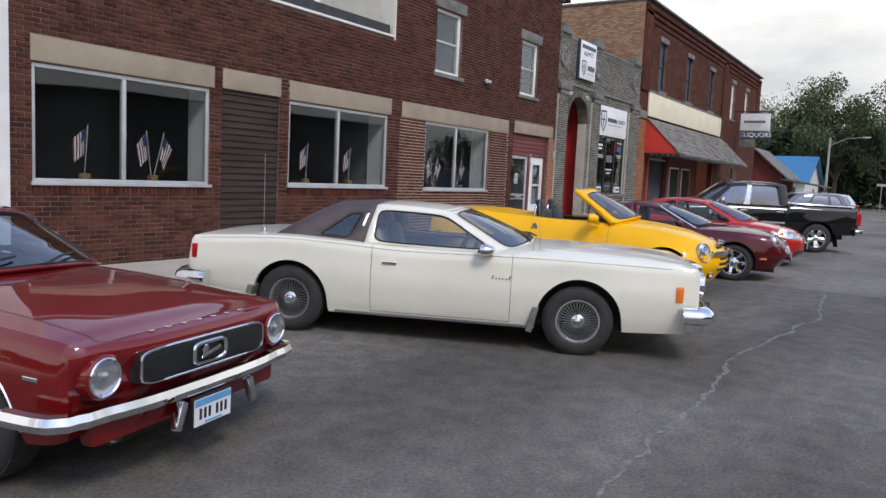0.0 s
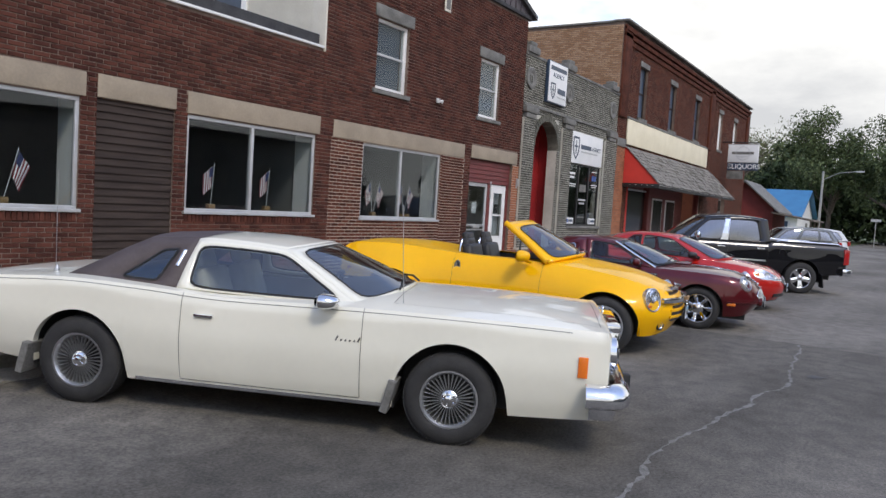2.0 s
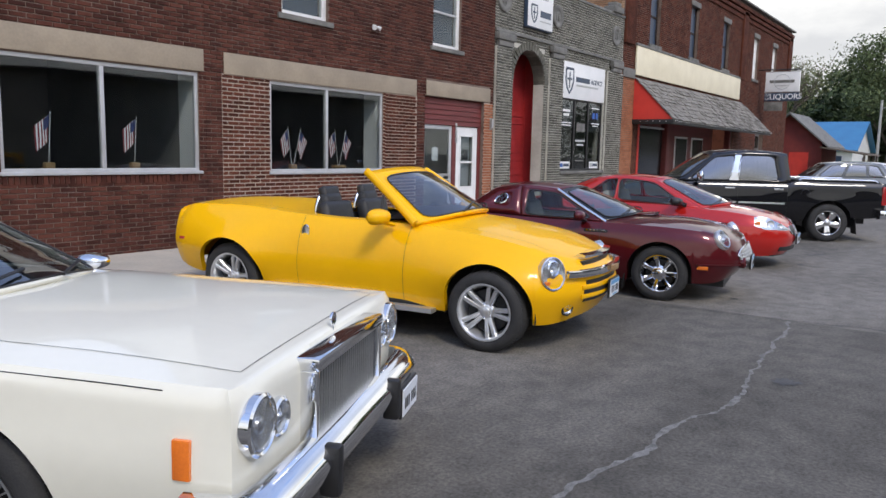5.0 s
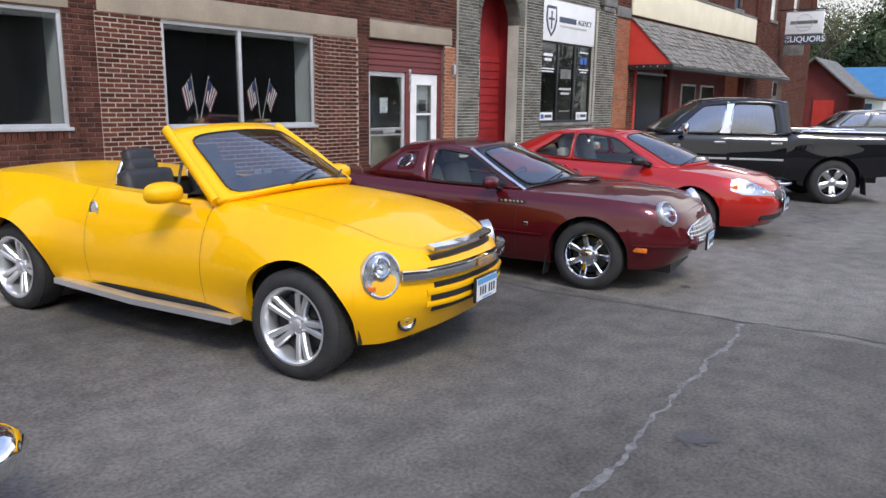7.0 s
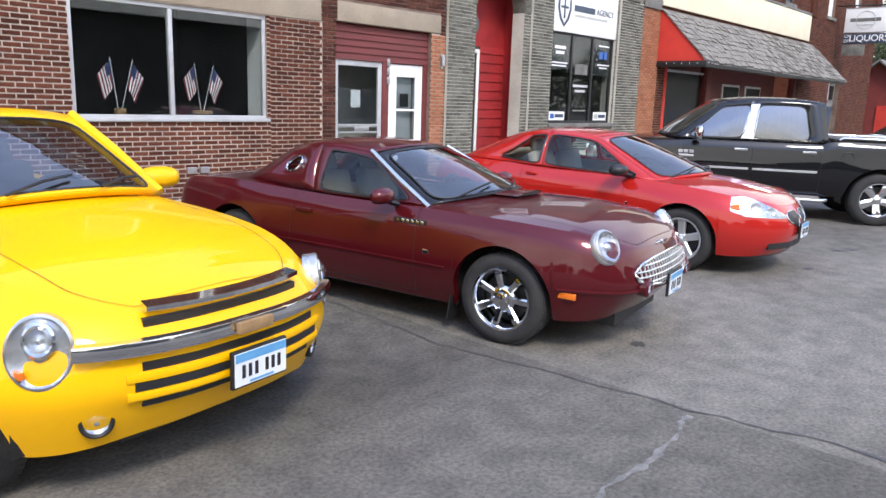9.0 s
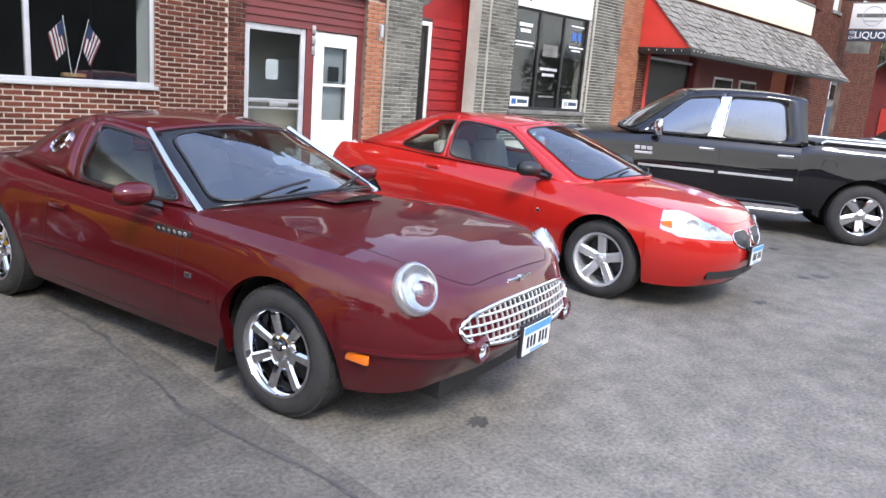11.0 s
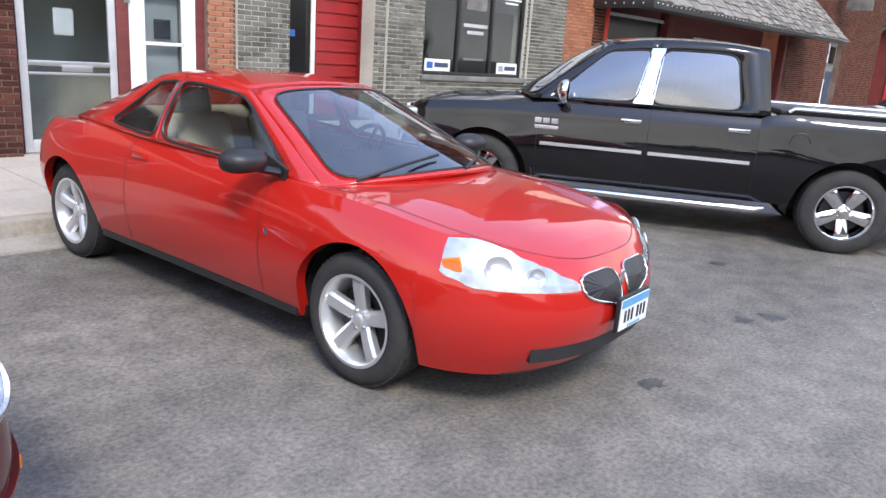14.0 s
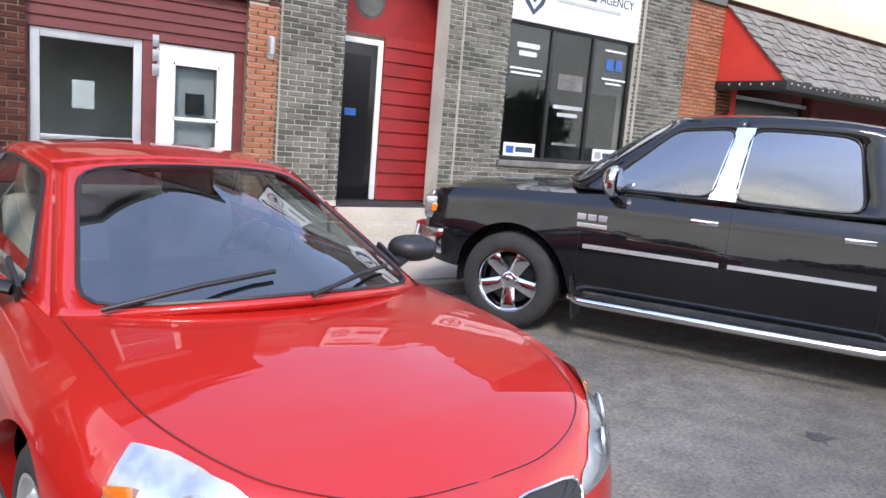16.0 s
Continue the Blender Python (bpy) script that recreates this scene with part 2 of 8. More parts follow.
M = {
    "asphalt": asphalt("asphalt", (0.072, 0.068, 0.061), (0.165, 0.156, 0.141)),
    "asphalt_pale": asphalt("asphalt_pale", (0.105, 0.099, 0.089), (0.21, 0.199, 0.18)),
    "crack": mat("crack_filler", (0.105, 0.101, 0.094), (0.235, 0.226, 0.21), 0.9, 0, 14, 0.6, 80, fine=1.0),
    "oil": mat("oil_patch", (0.052, 0.051, 0.05), (0.085, 0.083, 0.08), 0.8, 0, 5, 0.5, 60, fine=0.8),
    "concrete": mat("concrete", (0.46, 0.41, 0.34), (0.36, 0.325, 0.275), 0.85, 0, 1.5, 0.4, 70, fine=0.6),
    "kerb": mat("kerb_concrete", (0.36, 0.33, 0.28), (0.23, 0.215, 0.19), 0.88, 0, 2.5, 0.5, 60, fine=0.7),
    "brick_dark": mat("brick_dark", (0.048, 0.018, 0.014), (0.112, 0.041, 0.029), 0.85, 0, 3, 0.5, 90, island=0.38, fine=0.4, spec=0.12),
    "brick_red": mat("brick_red", (0.06, 0.021, 0.014), (0.125, 0.043, 0.027), 0.85, 0, 3, 0.5, 90, island=0.5, fine=0.4, spec=0.12),
    "brick_single": mat("brick_single", (0.06, 0.021, 0.014), (0.125, 0.043, 0.027), 0.85, 0, 3, 0.5, 90, island=0.5, fine=0.4, obj_random=True, spec=0.12),
    "brick_orange": mat("brick_orange", (0.3, 0.12, 0.065), (0.4, 0.17, 0.095), 0.85, 0, 3, 0.4, 90, island=0.4, fine=0.4, spec=0.12),
    "brick_grey": mat("brick_grey", (0.085, 0.083, 0.07), (0.17, 0.165, 0.14), 0.8, 0, 3, 0.5, 90, island=0.5, fine=0.4, spec=0.12),
    "brick_tan": mat("brick_tan", (0.33, 0.19, 0.11), (0.46, 0.3, 0.19), 0.85, 0, 2, 0.4, 60, island=0.6, fine=0.4, spec=0.12),
    "mortar_dark": mat("mortar_dark", (0.13, 0.092, 0.075), (0.23, 0.175, 0.145), 0.95, 0, 2, 0.4, 90, spec=0.12),
    "mortar_light": mat("mortar_light", (0.5, 0.42, 0.35), (0.38, 0.315, 0.265), 0.95, 0, 2, 0.4, 90, spec=0.12),
    "mortar_grey": mat("mortar_grey", (0.56, 0.54, 0.48), (0.42, 0.4, 0.35), 0.95, 0, 2, 0.4, 90, spec=0.12),
    "lintel": mat("lintel_concrete", (0.35, 0.29, 0.215), (0.27, 0.225, 0.17), 0.85, 0, 2, 0.3, 60, fine=0.5),
    "stone_grey": mat("grey_stone", (0.2, 0.195, 0.18), (0.11, 0.108, 0.1), 0.85, 0, 4, 0.5, 40, fine=0.6),
    "white_paint": mat("white_paint", (0.8, 0.8, 0.79), (0.68, 0.68, 0.67), 0.5, 0, 3, 0.1, 60, fine=0.5),
    "alu": mat("window_aluminium", (0.52, 0.53, 0.54), (0.42, 0.43, 0.44), 0.45, 0.3, 4, fine=0.4),
    "siding_white": mat("white_siding", (0.74, 0.71, 0.62), (0.64, 0.6, 0.52), 0.6, 0, 2, 0.1, 50, fine=0.4),
    "board_brown": mat("brown_boards", (0.028, 0.02, 0.017), (0.052, 0.038, 0.032), 0.7, 0, 3, 0.3, 60, fine=0.6, stretch=(0.4, 1, 4), spec=0.2),
    "board_maroon": mat("maroon_boards", (0.16, 0.03, 0.027), (0.11, 0.022, 0.02), 0.6, 0, 3, 0.2, 60, fine=0.5, stretch=(0.4, 1, 4)),
    "board_red": mat("red_boards", (0.34, 0.022, 0.024), (0.24, 0.017, 0.019), 0.55, 0, 2, 0.2, 50, fine=0.5),
    "awning_red": mat("red_awning_side", (0.62, 0.045, 0.03), (0.5, 0.035, 0.025), 0.7, 0, 2, 0.1, 60, fine=0.4),
    "roofing": mat("black_roofing", (0.025, 0.025, 0.028), (0.05, 0.05, 0.052), 0.8, 0, 4, 0.3, 60),
    "shingle": mat("cedar_shingle", (0.12, 0.11, 0.095), (0.24, 0.225, 0.2), 0.9, 0, 4, 0.5, 50, island=0.7, fine=0.6),
    "gable_metal": mat("gable_metal", (0.085, 0.07, 0.08), (0.06, 0.05, 0.058), 0.5, 0.2, 2, 0.1, 30, fine=0.4),
    "cream": mat("cream_panel", (0.78, 0.71, 0.53), (0.7, 0.63, 0.46), 0.6, 0, 1.5, fine=0.4),
    # near-black: car lining, also shade painted into recesses and under the awning
    "dark": mat("dark_lining_and_shade", (0.022, 0.022, 0.024), (0.035, 0.034, 0.034), 0.8, 0, 3),
    "room": mat("room_wall", (0.22, 0.215, 0.21), (0.14, 0.138, 0.135), 0.9, 0, 0.8, fine=0.3),
    "black": mat("black_plastic", (0.012, 0.012, 0.013), (0.02, 0.02, 0.021), 0.45, 0, 8),
    "black_gloss": mat("black_gloss", (0.006, 0.006, 0.007), (0.01, 0.01, 0.011), 0.2, 0, 8),
    "sign_white": mat("sign_white", (0.8, 0.8, 0.8), (0.72, 0.73, 0.73), 0.4, 0, 2, fine=0.3),
    "sign_black": mat("sign_black", (0.015, 0.015, 0.017), (0.025, 0.025, 0.027), 0.35, 0, 4),
    "sign_blue": mat("sign_blue", (0.03, 0.12, 0.42), (0.025, 0.1, 0.36), 0.4, 0, 4),
    "navy": mat("navy_panel", (0.03, 0.05, 0.085), (0.04, 0.065, 0.11), 0.4, 0, 4),
    "steel": mat("brushed_steel", (0.55, 0.56, 0.57), (0.45, 0.46, 0.47), 0.35, 0.9, 6),
    "chrome": mat("chrome", (0.82, 0.83, 0.85), (0.76, 0.77, 0.79), 0.06, 1.0, 5, fine=0.2),
    "alloy": mat("silver_alloy", (0.74, 0.75, 0.76), (0.66, 0.67, 0.68), 0.3, 0.75, 5, fine=0.2),
    "tyre": mat("tyre_rubber", (0.02, 0.02, 0.021), (0.034, 0.033, 0.032), 0.8, 0, 9, 0.3, 90, fine=0.7),
    "plate": mat("plate_white", (0.75, 0.78, 0.8), (0.7, 0.73, 0.76), 0.4, 0, 4, fine=0.3),
    "plate_blue": mat("plate_blue", (0.1, 0.3, 0.55), (0.13, 0.36, 0.6), 0.4, 0, 4),
    "amber": mat("amber_lens", (0.85, 0.2, 0.015), (0.7, 0.15, 0.01), 0.15, 0, 9, coat=1),
    "red_lens": mat("red_lens", (0.45, 0.012, 0.012), (0.3, 0.01, 0.01), 0.15, 0, 9, coat=1),
    "lamp_silver": mat("lamp_reflector", (0.66, 0.67, 0.68), (0.4, 0.41, 0.43), 0.24, 0.8, 14, fine=0.3),
    "seat_grey": mat("grey_leather", (0.36, 0.34, 0.3), (0.29, 0.275, 0.245), 0.6, 0, 6, 0.2, 60),
    "seat_black": mat("black_leather", (0.018, 0.018, 0.019), (0.03, 0.03, 0.031), 0.5, 0, 6, 0.2, 60),
    "vinyl": mat("brown_vinyl", (0.062, 0.047, 0.047), (0.085, 0.067, 0.066), 0.62, 0, 4, 0.4, 140, fine=0.5),
    "bark": mat("bark", (0.09, 0.07, 0.055), (0.15, 0.125, 0.1), 0.95, 0, 6, 0.6, 30),
    "leaf": mat("leaf", (0.05, 0.075, 0.028), (0.12, 0.155, 0.06), 0.8, 0, 0.5, island=0.8),
    "leaf_dark": mat("leaf_dark", (0.018, 0.034, 0.012), (0.045, 0.075, 0.025), 0.8, 0, 0.4, island=0.8),
    "leaf_spring": mat("leaf_spring", (0.1, 0.12, 0.045), (0.16, 0.17, 0.08), 0.8, 0, 0.5, island=0.8),
    "grass": mat("grass", (0.06, 0.09, 0.03), (0.1, 0.12, 0.05), 0.95, 0, 0.3, 0.5, 8, fine=0.8),
    "roof_blue": mat("blue_metal_roof", (0.035, 0.16, 0.33), (0.045, 0.2, 0.38), 0.45, 0.1, 1),
    "barn_red": mat("barn_red", (0.2, 0.03, 0.025), (0.15, 0.025, 0.022), 0.7, 0, 2),
    "flag_white": mat("flag_white", (0.85, 0.85, 0.84), (0.76, 0.76, 0.76), 0.8, 0, 5),
    "flag_red": mat("flag_red", (0.28, 0.04, 0.05), (0.22, 0.03, 0.04), 0.8, 0, 5),
    "flag_blue": mat("flag_blue", (0.03, 0.04, 0.12), (0.04, 0.05, 0.14), 0.8, 0, 5),
    "wicker": mat("wicker", (0.35, 0.22, 0.1), (0.25, 0.15, 0.07), 0.8, 0, 20, 0.5, 90),
    "pole": mat("galvanised_pole", (0.42, 0.42, 0.4), (0.32, 0.32, 0.31), 0.6, 0.4, 3),
    "shop_glass": glass("shop_glass", (0.78, 0.82, 0.83), 0.9, 1.5),
    "car_glass": glass("car_glass", (0.8, 0.87, 0.84), 1.0, 1.55),
    "side_glass": glass("side_glass", (0.75, 0.82, 0.76), 1.0, 2.1),
    "car_glass_dark": glass("car_glass_dark", (0.14, 0.16, 0.16), 1.0, 2.9),
    "screen_glass": glass("screen_glass", (0.36, 0.44, 0.52), 1.0, 2.5),
    "lens": glass("lens", (0.92, 0.94, 0.96), 1.0, 1.5),
    "p_mustang": paint("red_paint", (0.155, 0.005, 0.006), 0.0, 0.3, 1.0),
    "p_white": paint("cream_white_paint", (0.79, 0.765, 0.65), 0.0, 0.32),
    "p_yellow": paint("yellow_paint", (0.92, 0.48, 0.003), 0.0, 0.34, 0.45),
    "p_maroon": paint("maroon_paint", (0.088, 0.006, 0.009), 0.25, 0.32, 0.75),
    "p_red": paint("bright_red_paint", (0.47, 0.017, 0.012), 0.15, 0.3, 1.0),
    "p_black": paint("black_paint", (0.006, 0.006, 0.0075), 0.0, 0.3),
    "p_grey": paint("grey_paint", (0.14, 0.15, 0.16), 0.5, 0.35),
    "p_silver": paint("pale_paint", (0.6, 0.61, 0.62), 0.2, 0.35),
}


# ---- building helpers ----
def part(name, bm, material, parent=None, label="", smooth=None):
    """Links a bmesh as one mesh object, under a thing or a part."""
    me = bpy.data.meshes.new(name)
    bm.to_mesh(me)
    bm.free()
    me.materials.append(M[material] if isinstance(material, str) else material)
    if smooth:
        me.shade_smooth()
        me.set_sharp_from_angle(angle=radians(smooth))
    ob = new(name, me)
    if parent is not None:
        ob.parent = parent
    if label:
        ob["label"] = label
    return ob


def mesh_part(name, verts, faces, material, parent=None, label="", smooth=None):
    me = bpy.data.meshes.new(name)
    me.from_pydata([tuple(v) for v in verts], [], faces)
    me.update()
    me.materials.append(M[material])
    if smooth:
        me.shade_smooth()
        me.set_sharp_from_angle(angle=radians(smooth))
    ob = new(name, me)
    if parent is not None:
        ob.parent = parent
    if label:
        ob["label"] = label
    return ob


def thing(name, label, category, at=None, group="", kind=""):
    e = new(name)
    e.empty_display_size = 0.2
    if at is not None:
        e.matrix_basis = at
    return tagged(e, label, category, group, kind)


def box(bm, x0, x1, y0, y1, z0, z1, bevel=0.0, m=None):
    c = Matrix.Translation(((x0 + x1) / 2, (y0 + y1) / 2, (z0 + z1) / 2)) @ Matrix.Diagonal((abs(x1 - x0), abs(y1 - y0), abs(z1 - z0), 1))
    r = bmesh.ops.create_cube(bm, size=1, matrix=(m @ c) if m is not None else c)
    if bevel:
        es = list({e for v in r["verts"] for e in v.link_edges})
        bmesh.ops.bevel(bm, geom=es, offset=bevel, segments=2, affect="EDGES", profile=0.6)
    return bm


def boxp(name, x0, x1, y0, y1, z0, z1, material, parent=None, bevel=0.0, label=""):
    return part(name, box(bmesh.new(), x0, x1, y0, y1, z0, z1, bevel), material, parent, label, 40 if bevel else None)


def lathe(bm, prof, n=32, m=None):
    """Turns a profile of (radius, height) round z."""
    m = m or Matrix.Identity(4)
    rings = []
    for r, h in prof:
        rings.append([bm.verts.new(m @ Vector((r * math.cos(2 * math.pi * i / n), r * math.sin(2 * math.pi * i / n), h))) for i in range(n)] if r > 1e-5 else [bm.verts.new(m @ Vector((0, 0, h)))])
    for a, b in zip(rings, rings[1:]):
        for i in range(n):
            j = (i + 1) % n
            if len(a) == 1 and len(b) > 1:
                bm.faces.new((a[0], b[i], b[j]))
            elif len(b) == 1 and len(a) > 1:
                bm.faces.new((a[i], a[j], b[0]))
            elif len(a) > 1:
                bm.faces.new((a[i], a[j], b[j], b[i]))
    return bm


def sweep(bm, path, section, up=Vector((0, 0, 1)), closed_ends=True):
    """Moves a section of (out, up) along a path of points; out lies to the right of the way."""
    rings = []
    n = len(path)
    for i, p in enumerate(path):
        d = (Vector(path[min(i + 1, n - 1)]) - Vector(path[max(i - 1, 0)])).normalized()
        o = d.cross(up).normalized()
        u = o.cross(d).normalized()
        rings.append([bm.verts.new(Vector(p) + o * a + u * b) for a, b in section])
    k = len(section)
    for a, b in zip(rings, rings[1:]):
        for i in range(k):
            j = (i + 1) % k
            bm.faces.new((a[i], a[j], b[j], b[i]))
    if closed_ends:
        bm.faces.new(rings[0][::-1])
        bm.faces.new(rings[-1])
    return bm


def circle_section(r, n=8):
    return [(r * math.cos(2 * math.pi * i / n), r * math.sin(2 * math.pi * i / n)) for i in range(n)]


def lettering(name, text, size, m, material, parent, align="CENTER", bold=0.0):
    cu = bpy.data.curves.new(name, "FONT")
    cu.body, cu.size, cu.extrude, cu.align_x, cu.align_y, cu.offset = text, size, 0.003, align, "CENTER", bold
    tmp = bpy.data.objects.new(name, cu)
    scene.collection.objects.link(tmp)
    dg = bpy.context.evaluated_depsgraph_get()
    me = bpy.data.meshes.new_from_object(tmp.evaluated_get(dg))
    bpy.data.objects.remove(tmp)
    me.materials.clear()
    me.materials.append(M[material])
    ob = new(name, me)
    ob.parent = parent
    ob.matrix_basis = m
    return ob


# ---- ground, pavement ----
FY = 9.96  # plane of the shop fronts
KERB_Y = 6.87


def ground_z(y):
    """The parking strip rises slightly towards the kerb."""
    return 0.0 if y < 3.5 else 0.012 * (y - 3.5)


def build_ground():
    ys = [-400, -60, -20, -8, -4, -2, 0, 1, 1.5, 2.5, 3.5, 4.5, 5.5, KERB_Y - 0.45]
    xs = [-400, -60, -20] + [-8, -4, 0, 4, 8, 12, 14.27] + list(range(16, 60, 4)) + [80, 140, 400]
    verts = [(x, y, ground_z(y)) for y in ys for x in xs]
    n = len(xs)
    faces = [(j * n + i, j * n + i + 1, (j + 1) * n + i + 1, (j + 1) * n + i) for j in range(len(ys) - 1) for i in range(n - 1)]
    for k, (nm, lab) in enumerate((("asphalt", "worn dark grey asphalt street with fine stones"), ("asphalt_pale", "paler worn grey asphalt beyond the cross crack"))):
        fs = [f for f in faces if (min(verts[i][0] for i in f) >= 14.2) == bool(k)]
        tagged(mesh_part("road", verts, fs, nm), lab, "road", kind="structure")
    bm = bmesh.new()
    z = ground_z(KERB_Y)
    box(bm, -12, 52, KERB_Y - 0.45, KERB_Y, -0.2, z + 0.008)
    tagged(part("gutter", bm, "kerb"), "stained pale concrete gutter along the kerb", "gutter", kind="structure")
    kerb = tagged(new("kerb"), "worn tan concrete kerb stones along the pavement", "kerb", kind="structure")
    x = -12.0
    while x < 51:
        bm = box(bmesh.new(), x + 0.006, x + 2.994, KERB_Y, KERB_Y + 0.17, -0.2, z + 0.135, 0.02)
        part("kerb_stone", bm, "kerb", kerb, smooth=40)
        x += 3.0
    pav = tagged(new("pavement"), "pale concrete pavement slabs before the shops", "pavement", kind="structure")
    x = -12.0
    while x < 51:
        for y0, y1 in ((KERB_Y + 0.175, 8.02), (8.03, FY + 0.3)):
            bm = box(bmesh.new(), x + 0.006, x + 1.494, y0, y1, -0.2, z + 0.14 + 0.006 * ((y0 - 6) / 2), 0.008)
            part("slab", bm, "concrete", pav)
        x += 1.5
    bm = bmesh.new()
    verts, faces = [], []
    xs = [-400, -12, 52, 400]
    for (xa, xb, ya, yb) in ((-400, -12, 6.1, 400), (52, 400, 6.1, 400), (-12, 52, 26, 400)):
        k = len(verts)
        verts += [(xa, ya, 0.05), (xb, ya, 0.05), (xb, yb, 0.05), (xa, yb, 0.05)]
        faces.append((k, k + 1, k + 2, k + 3))
    tagged(mesh_part("grass_ground", verts, faces, "grass"), "rough green grass beside the street", "grass", kind="structure")


def ribbon(name, pts, width, seed, material, label, category):
    """An irregular filled crack lying on the road."""
    rng = random.Random(seed)
    verts, faces = [], []
    for (xa, ya), (xb, yb) in zip(pts, pts[1:]):
        n = max(2, int(math.dist((xa, ya), (xb, yb)) / 0.045))
        for i in range(n):
            f = i / n
            x, y = xa + (xb - xa) * f, ya + (yb - ya) * f
            d = Vector((xb - xa, yb - ya)).normalized()
            off = 0.09 * noise.noise((x * 1.3, y * 1.3, seed)) + 0.05 * noise.noise((x * 4, y * 4, seed)) + 0.02 * noise.noise((x * 13, y * 13, seed))
            w = width * (0.12 + 1.0 * rng.random() * (0.6 + 0.8 * abs(noise.noise((x * 2.3, y * 2.3, seed + 4)))))
            for s in (-1, 1):
                px, py = x - d.y * (off + s * w / 2), y + d.x * (off + s * w / 2)
                verts.append((px, py, ground_z(py) + 0.004))
    n = len(verts) // 2
    faces = [(2 * i, 2 * i + 1, 2 * i + 3, 2 * i + 2) for i in range(n - 1)]
    return tagged(mesh_part(name, verts, faces, material), label, category, kind="structure")


def blotch(x, y, r, seed, sx=1.0):
    verts = [(x, y, ground_z(y) + 0.004)]
    for i in range(64):
        a = 2 * math.pi * i / 64
        q = r * (0.55 + 0.75 * abs(noise.noise((math.cos(a) * 1.6, math.sin(a) * 1.6, seed * 3.1))) + 0.45 * noise.noise((math.cos(a) * 4, math.sin(a) * 4, seed)) + 0.3 * noise.noise((math.cos(a) * 12, math.sin(a) * 12, seed)))
        verts.append((x + q * sx * math.cos(a), y + q * math.sin(a), ground_z(y + q * math.sin(a)) + 0.004))
    faces = [(0, i, i % 64 + 1) for i in range(1, 65)]
    tagged(mesh_part("oil_patch", verts, faces, "oil"), "dark tar patch worn into the asphalt", "stain", kind="structure")


build_ground()
ribbon("filled_crack", [(-3.15, 1.49), (6.66, 1.54), (7.8, 1.66), (10.76, 1.31), (11.45, 1.3), (12.34, 1.34), (14.23, 1.5)], 0.06, 3, "crack", "pale gritty filled crack along the street", "crack")
ribbon("filled_crack", [(14.1, 6.3), (14.08, 5.3), (14.09, 3.84), (14.12, 2.35), (14.23, 1.5), (14.42, 0.54), (14.54, -4.2)], 0.04, 5, "oil", "thin dark crack across the street", "crack")
ribbon("filled_crack", [(21.29, 1.99), (25.18, 1.84), (32.52, 1.68)], 0.05, 8, "crack", "pale gritty filled crack along the street", "crack")
for i, (px, py, pr) in enumerate([(11.8, 1.05, 0.12), (15.13, 2.37, 0.07), (19.04, 2.37, 0.08), (21.89, 3.24, 0.09), (20.52, 2.47, 0.07), (20.76, 2.36, 0.09)]):
    blotch(px, py, pr, i + 1, 1.3)


# ---- brickwork ----
COURSE, BRICK = 0.0677, 0.2032


def prism(bm, outline, y0, y1):
    """A flat outline of (x, z) given depth along y."""
    a = [bm.verts.new((x, y0, z)) for x, z in outline]
    b = [bm.verts.new((x, y1, z)) for x, z in outline]
    bm.faces.new(a)
    bm.faces.new(b[::-1])
    for i in range(len(a)):
        j = (i + 1) % len(a)
        bm.faces.new((a[j], a[i], b[i], b[j]))
    bmesh.ops.recalc_face_normals(bm, faces=bm.faces)
    return bm


def brick_boxes(x0, x1, z0, z1, holes, y, depth=0.012, seed=1, joint=0.0135, phase=0.0):
    """Rectangles of running bond within a wall, without those inside the openings."""
    rng = random.Random(seed)
    out = []
    row = 0
    z = z0
    while z + COURSE * 0.5 < z1:
        xa = x0 - (BRICK + 0.0135) * (0.5 if row % 2 else 0.0) - phase
        zt = min(z + COURSE - joint, z1)
        while xa < x1:
            a, b = max(xa, x0), min(xa + BRICK + 0.0135 - joint, x1)
            if b - a > 0.03:
                spans = [(a, b)]
                for hx0, hx1, hz0, hz1 in holes:
                    if zt > hz0 + 0.01 and z < hz1 - 0.01:
                        cut = []
                        for s, e in spans:
                            if e <= hx0 or s >= hx1:
                                cut.append((s, e))
                            else:
                                if s < hx0 - 0.02:
                                    cut.append((s, hx0))
                                if e > hx1 + 0.02:
                                    cut.append((hx1, e))
                        spans = cut
                for s, e in spans:
                    out.append((s, e, z, zt, depth + rng.uniform(-0.003, 0.003)))
            xa += BRICK - 0.0135 + 2 * 0.0135
        z += COURSE
        row += 1
    return out


def bricks_mesh(name, rects, y, material, parent, label="", facing=(0, -1)):
    """Bricks standing proud of a wall whose plane is at y (facing -y), or at x where it faces -x."""
    verts, faces = [], []
    for s, e, za, zb, d in rects:
        k = len(verts)
        b = 0.004
        if facing == (0, -1):
            verts += [(s, y, za), (e, y, za), (e, y, zb), (s, y, zb), (s + b, y - d, za + b), (e - b, y - d, za + b), (e - b, y - d, zb - b), (s + b, y - d, zb - b)]
        else:
            verts += [(y, e, za), (y, s, za), (y, s, zb), (y, e, zb), (y - d, e - b, za + b), (y - d, s + b, za + b), (y - d, s + b, zb - b), (y - d, e - b, zb - b)]
        faces += [(k + 4, k + 5, k + 6, k + 7), (k, k + 1, k + 5, k + 4), (k + 1, k + 2, k + 6, k + 5), (k + 2, k + 3, k + 7, k + 6), (k + 3, k, k + 4, k + 7)]
    return tagged(mesh_part(name, verts, faces, material, parent, label), kind="stuff")


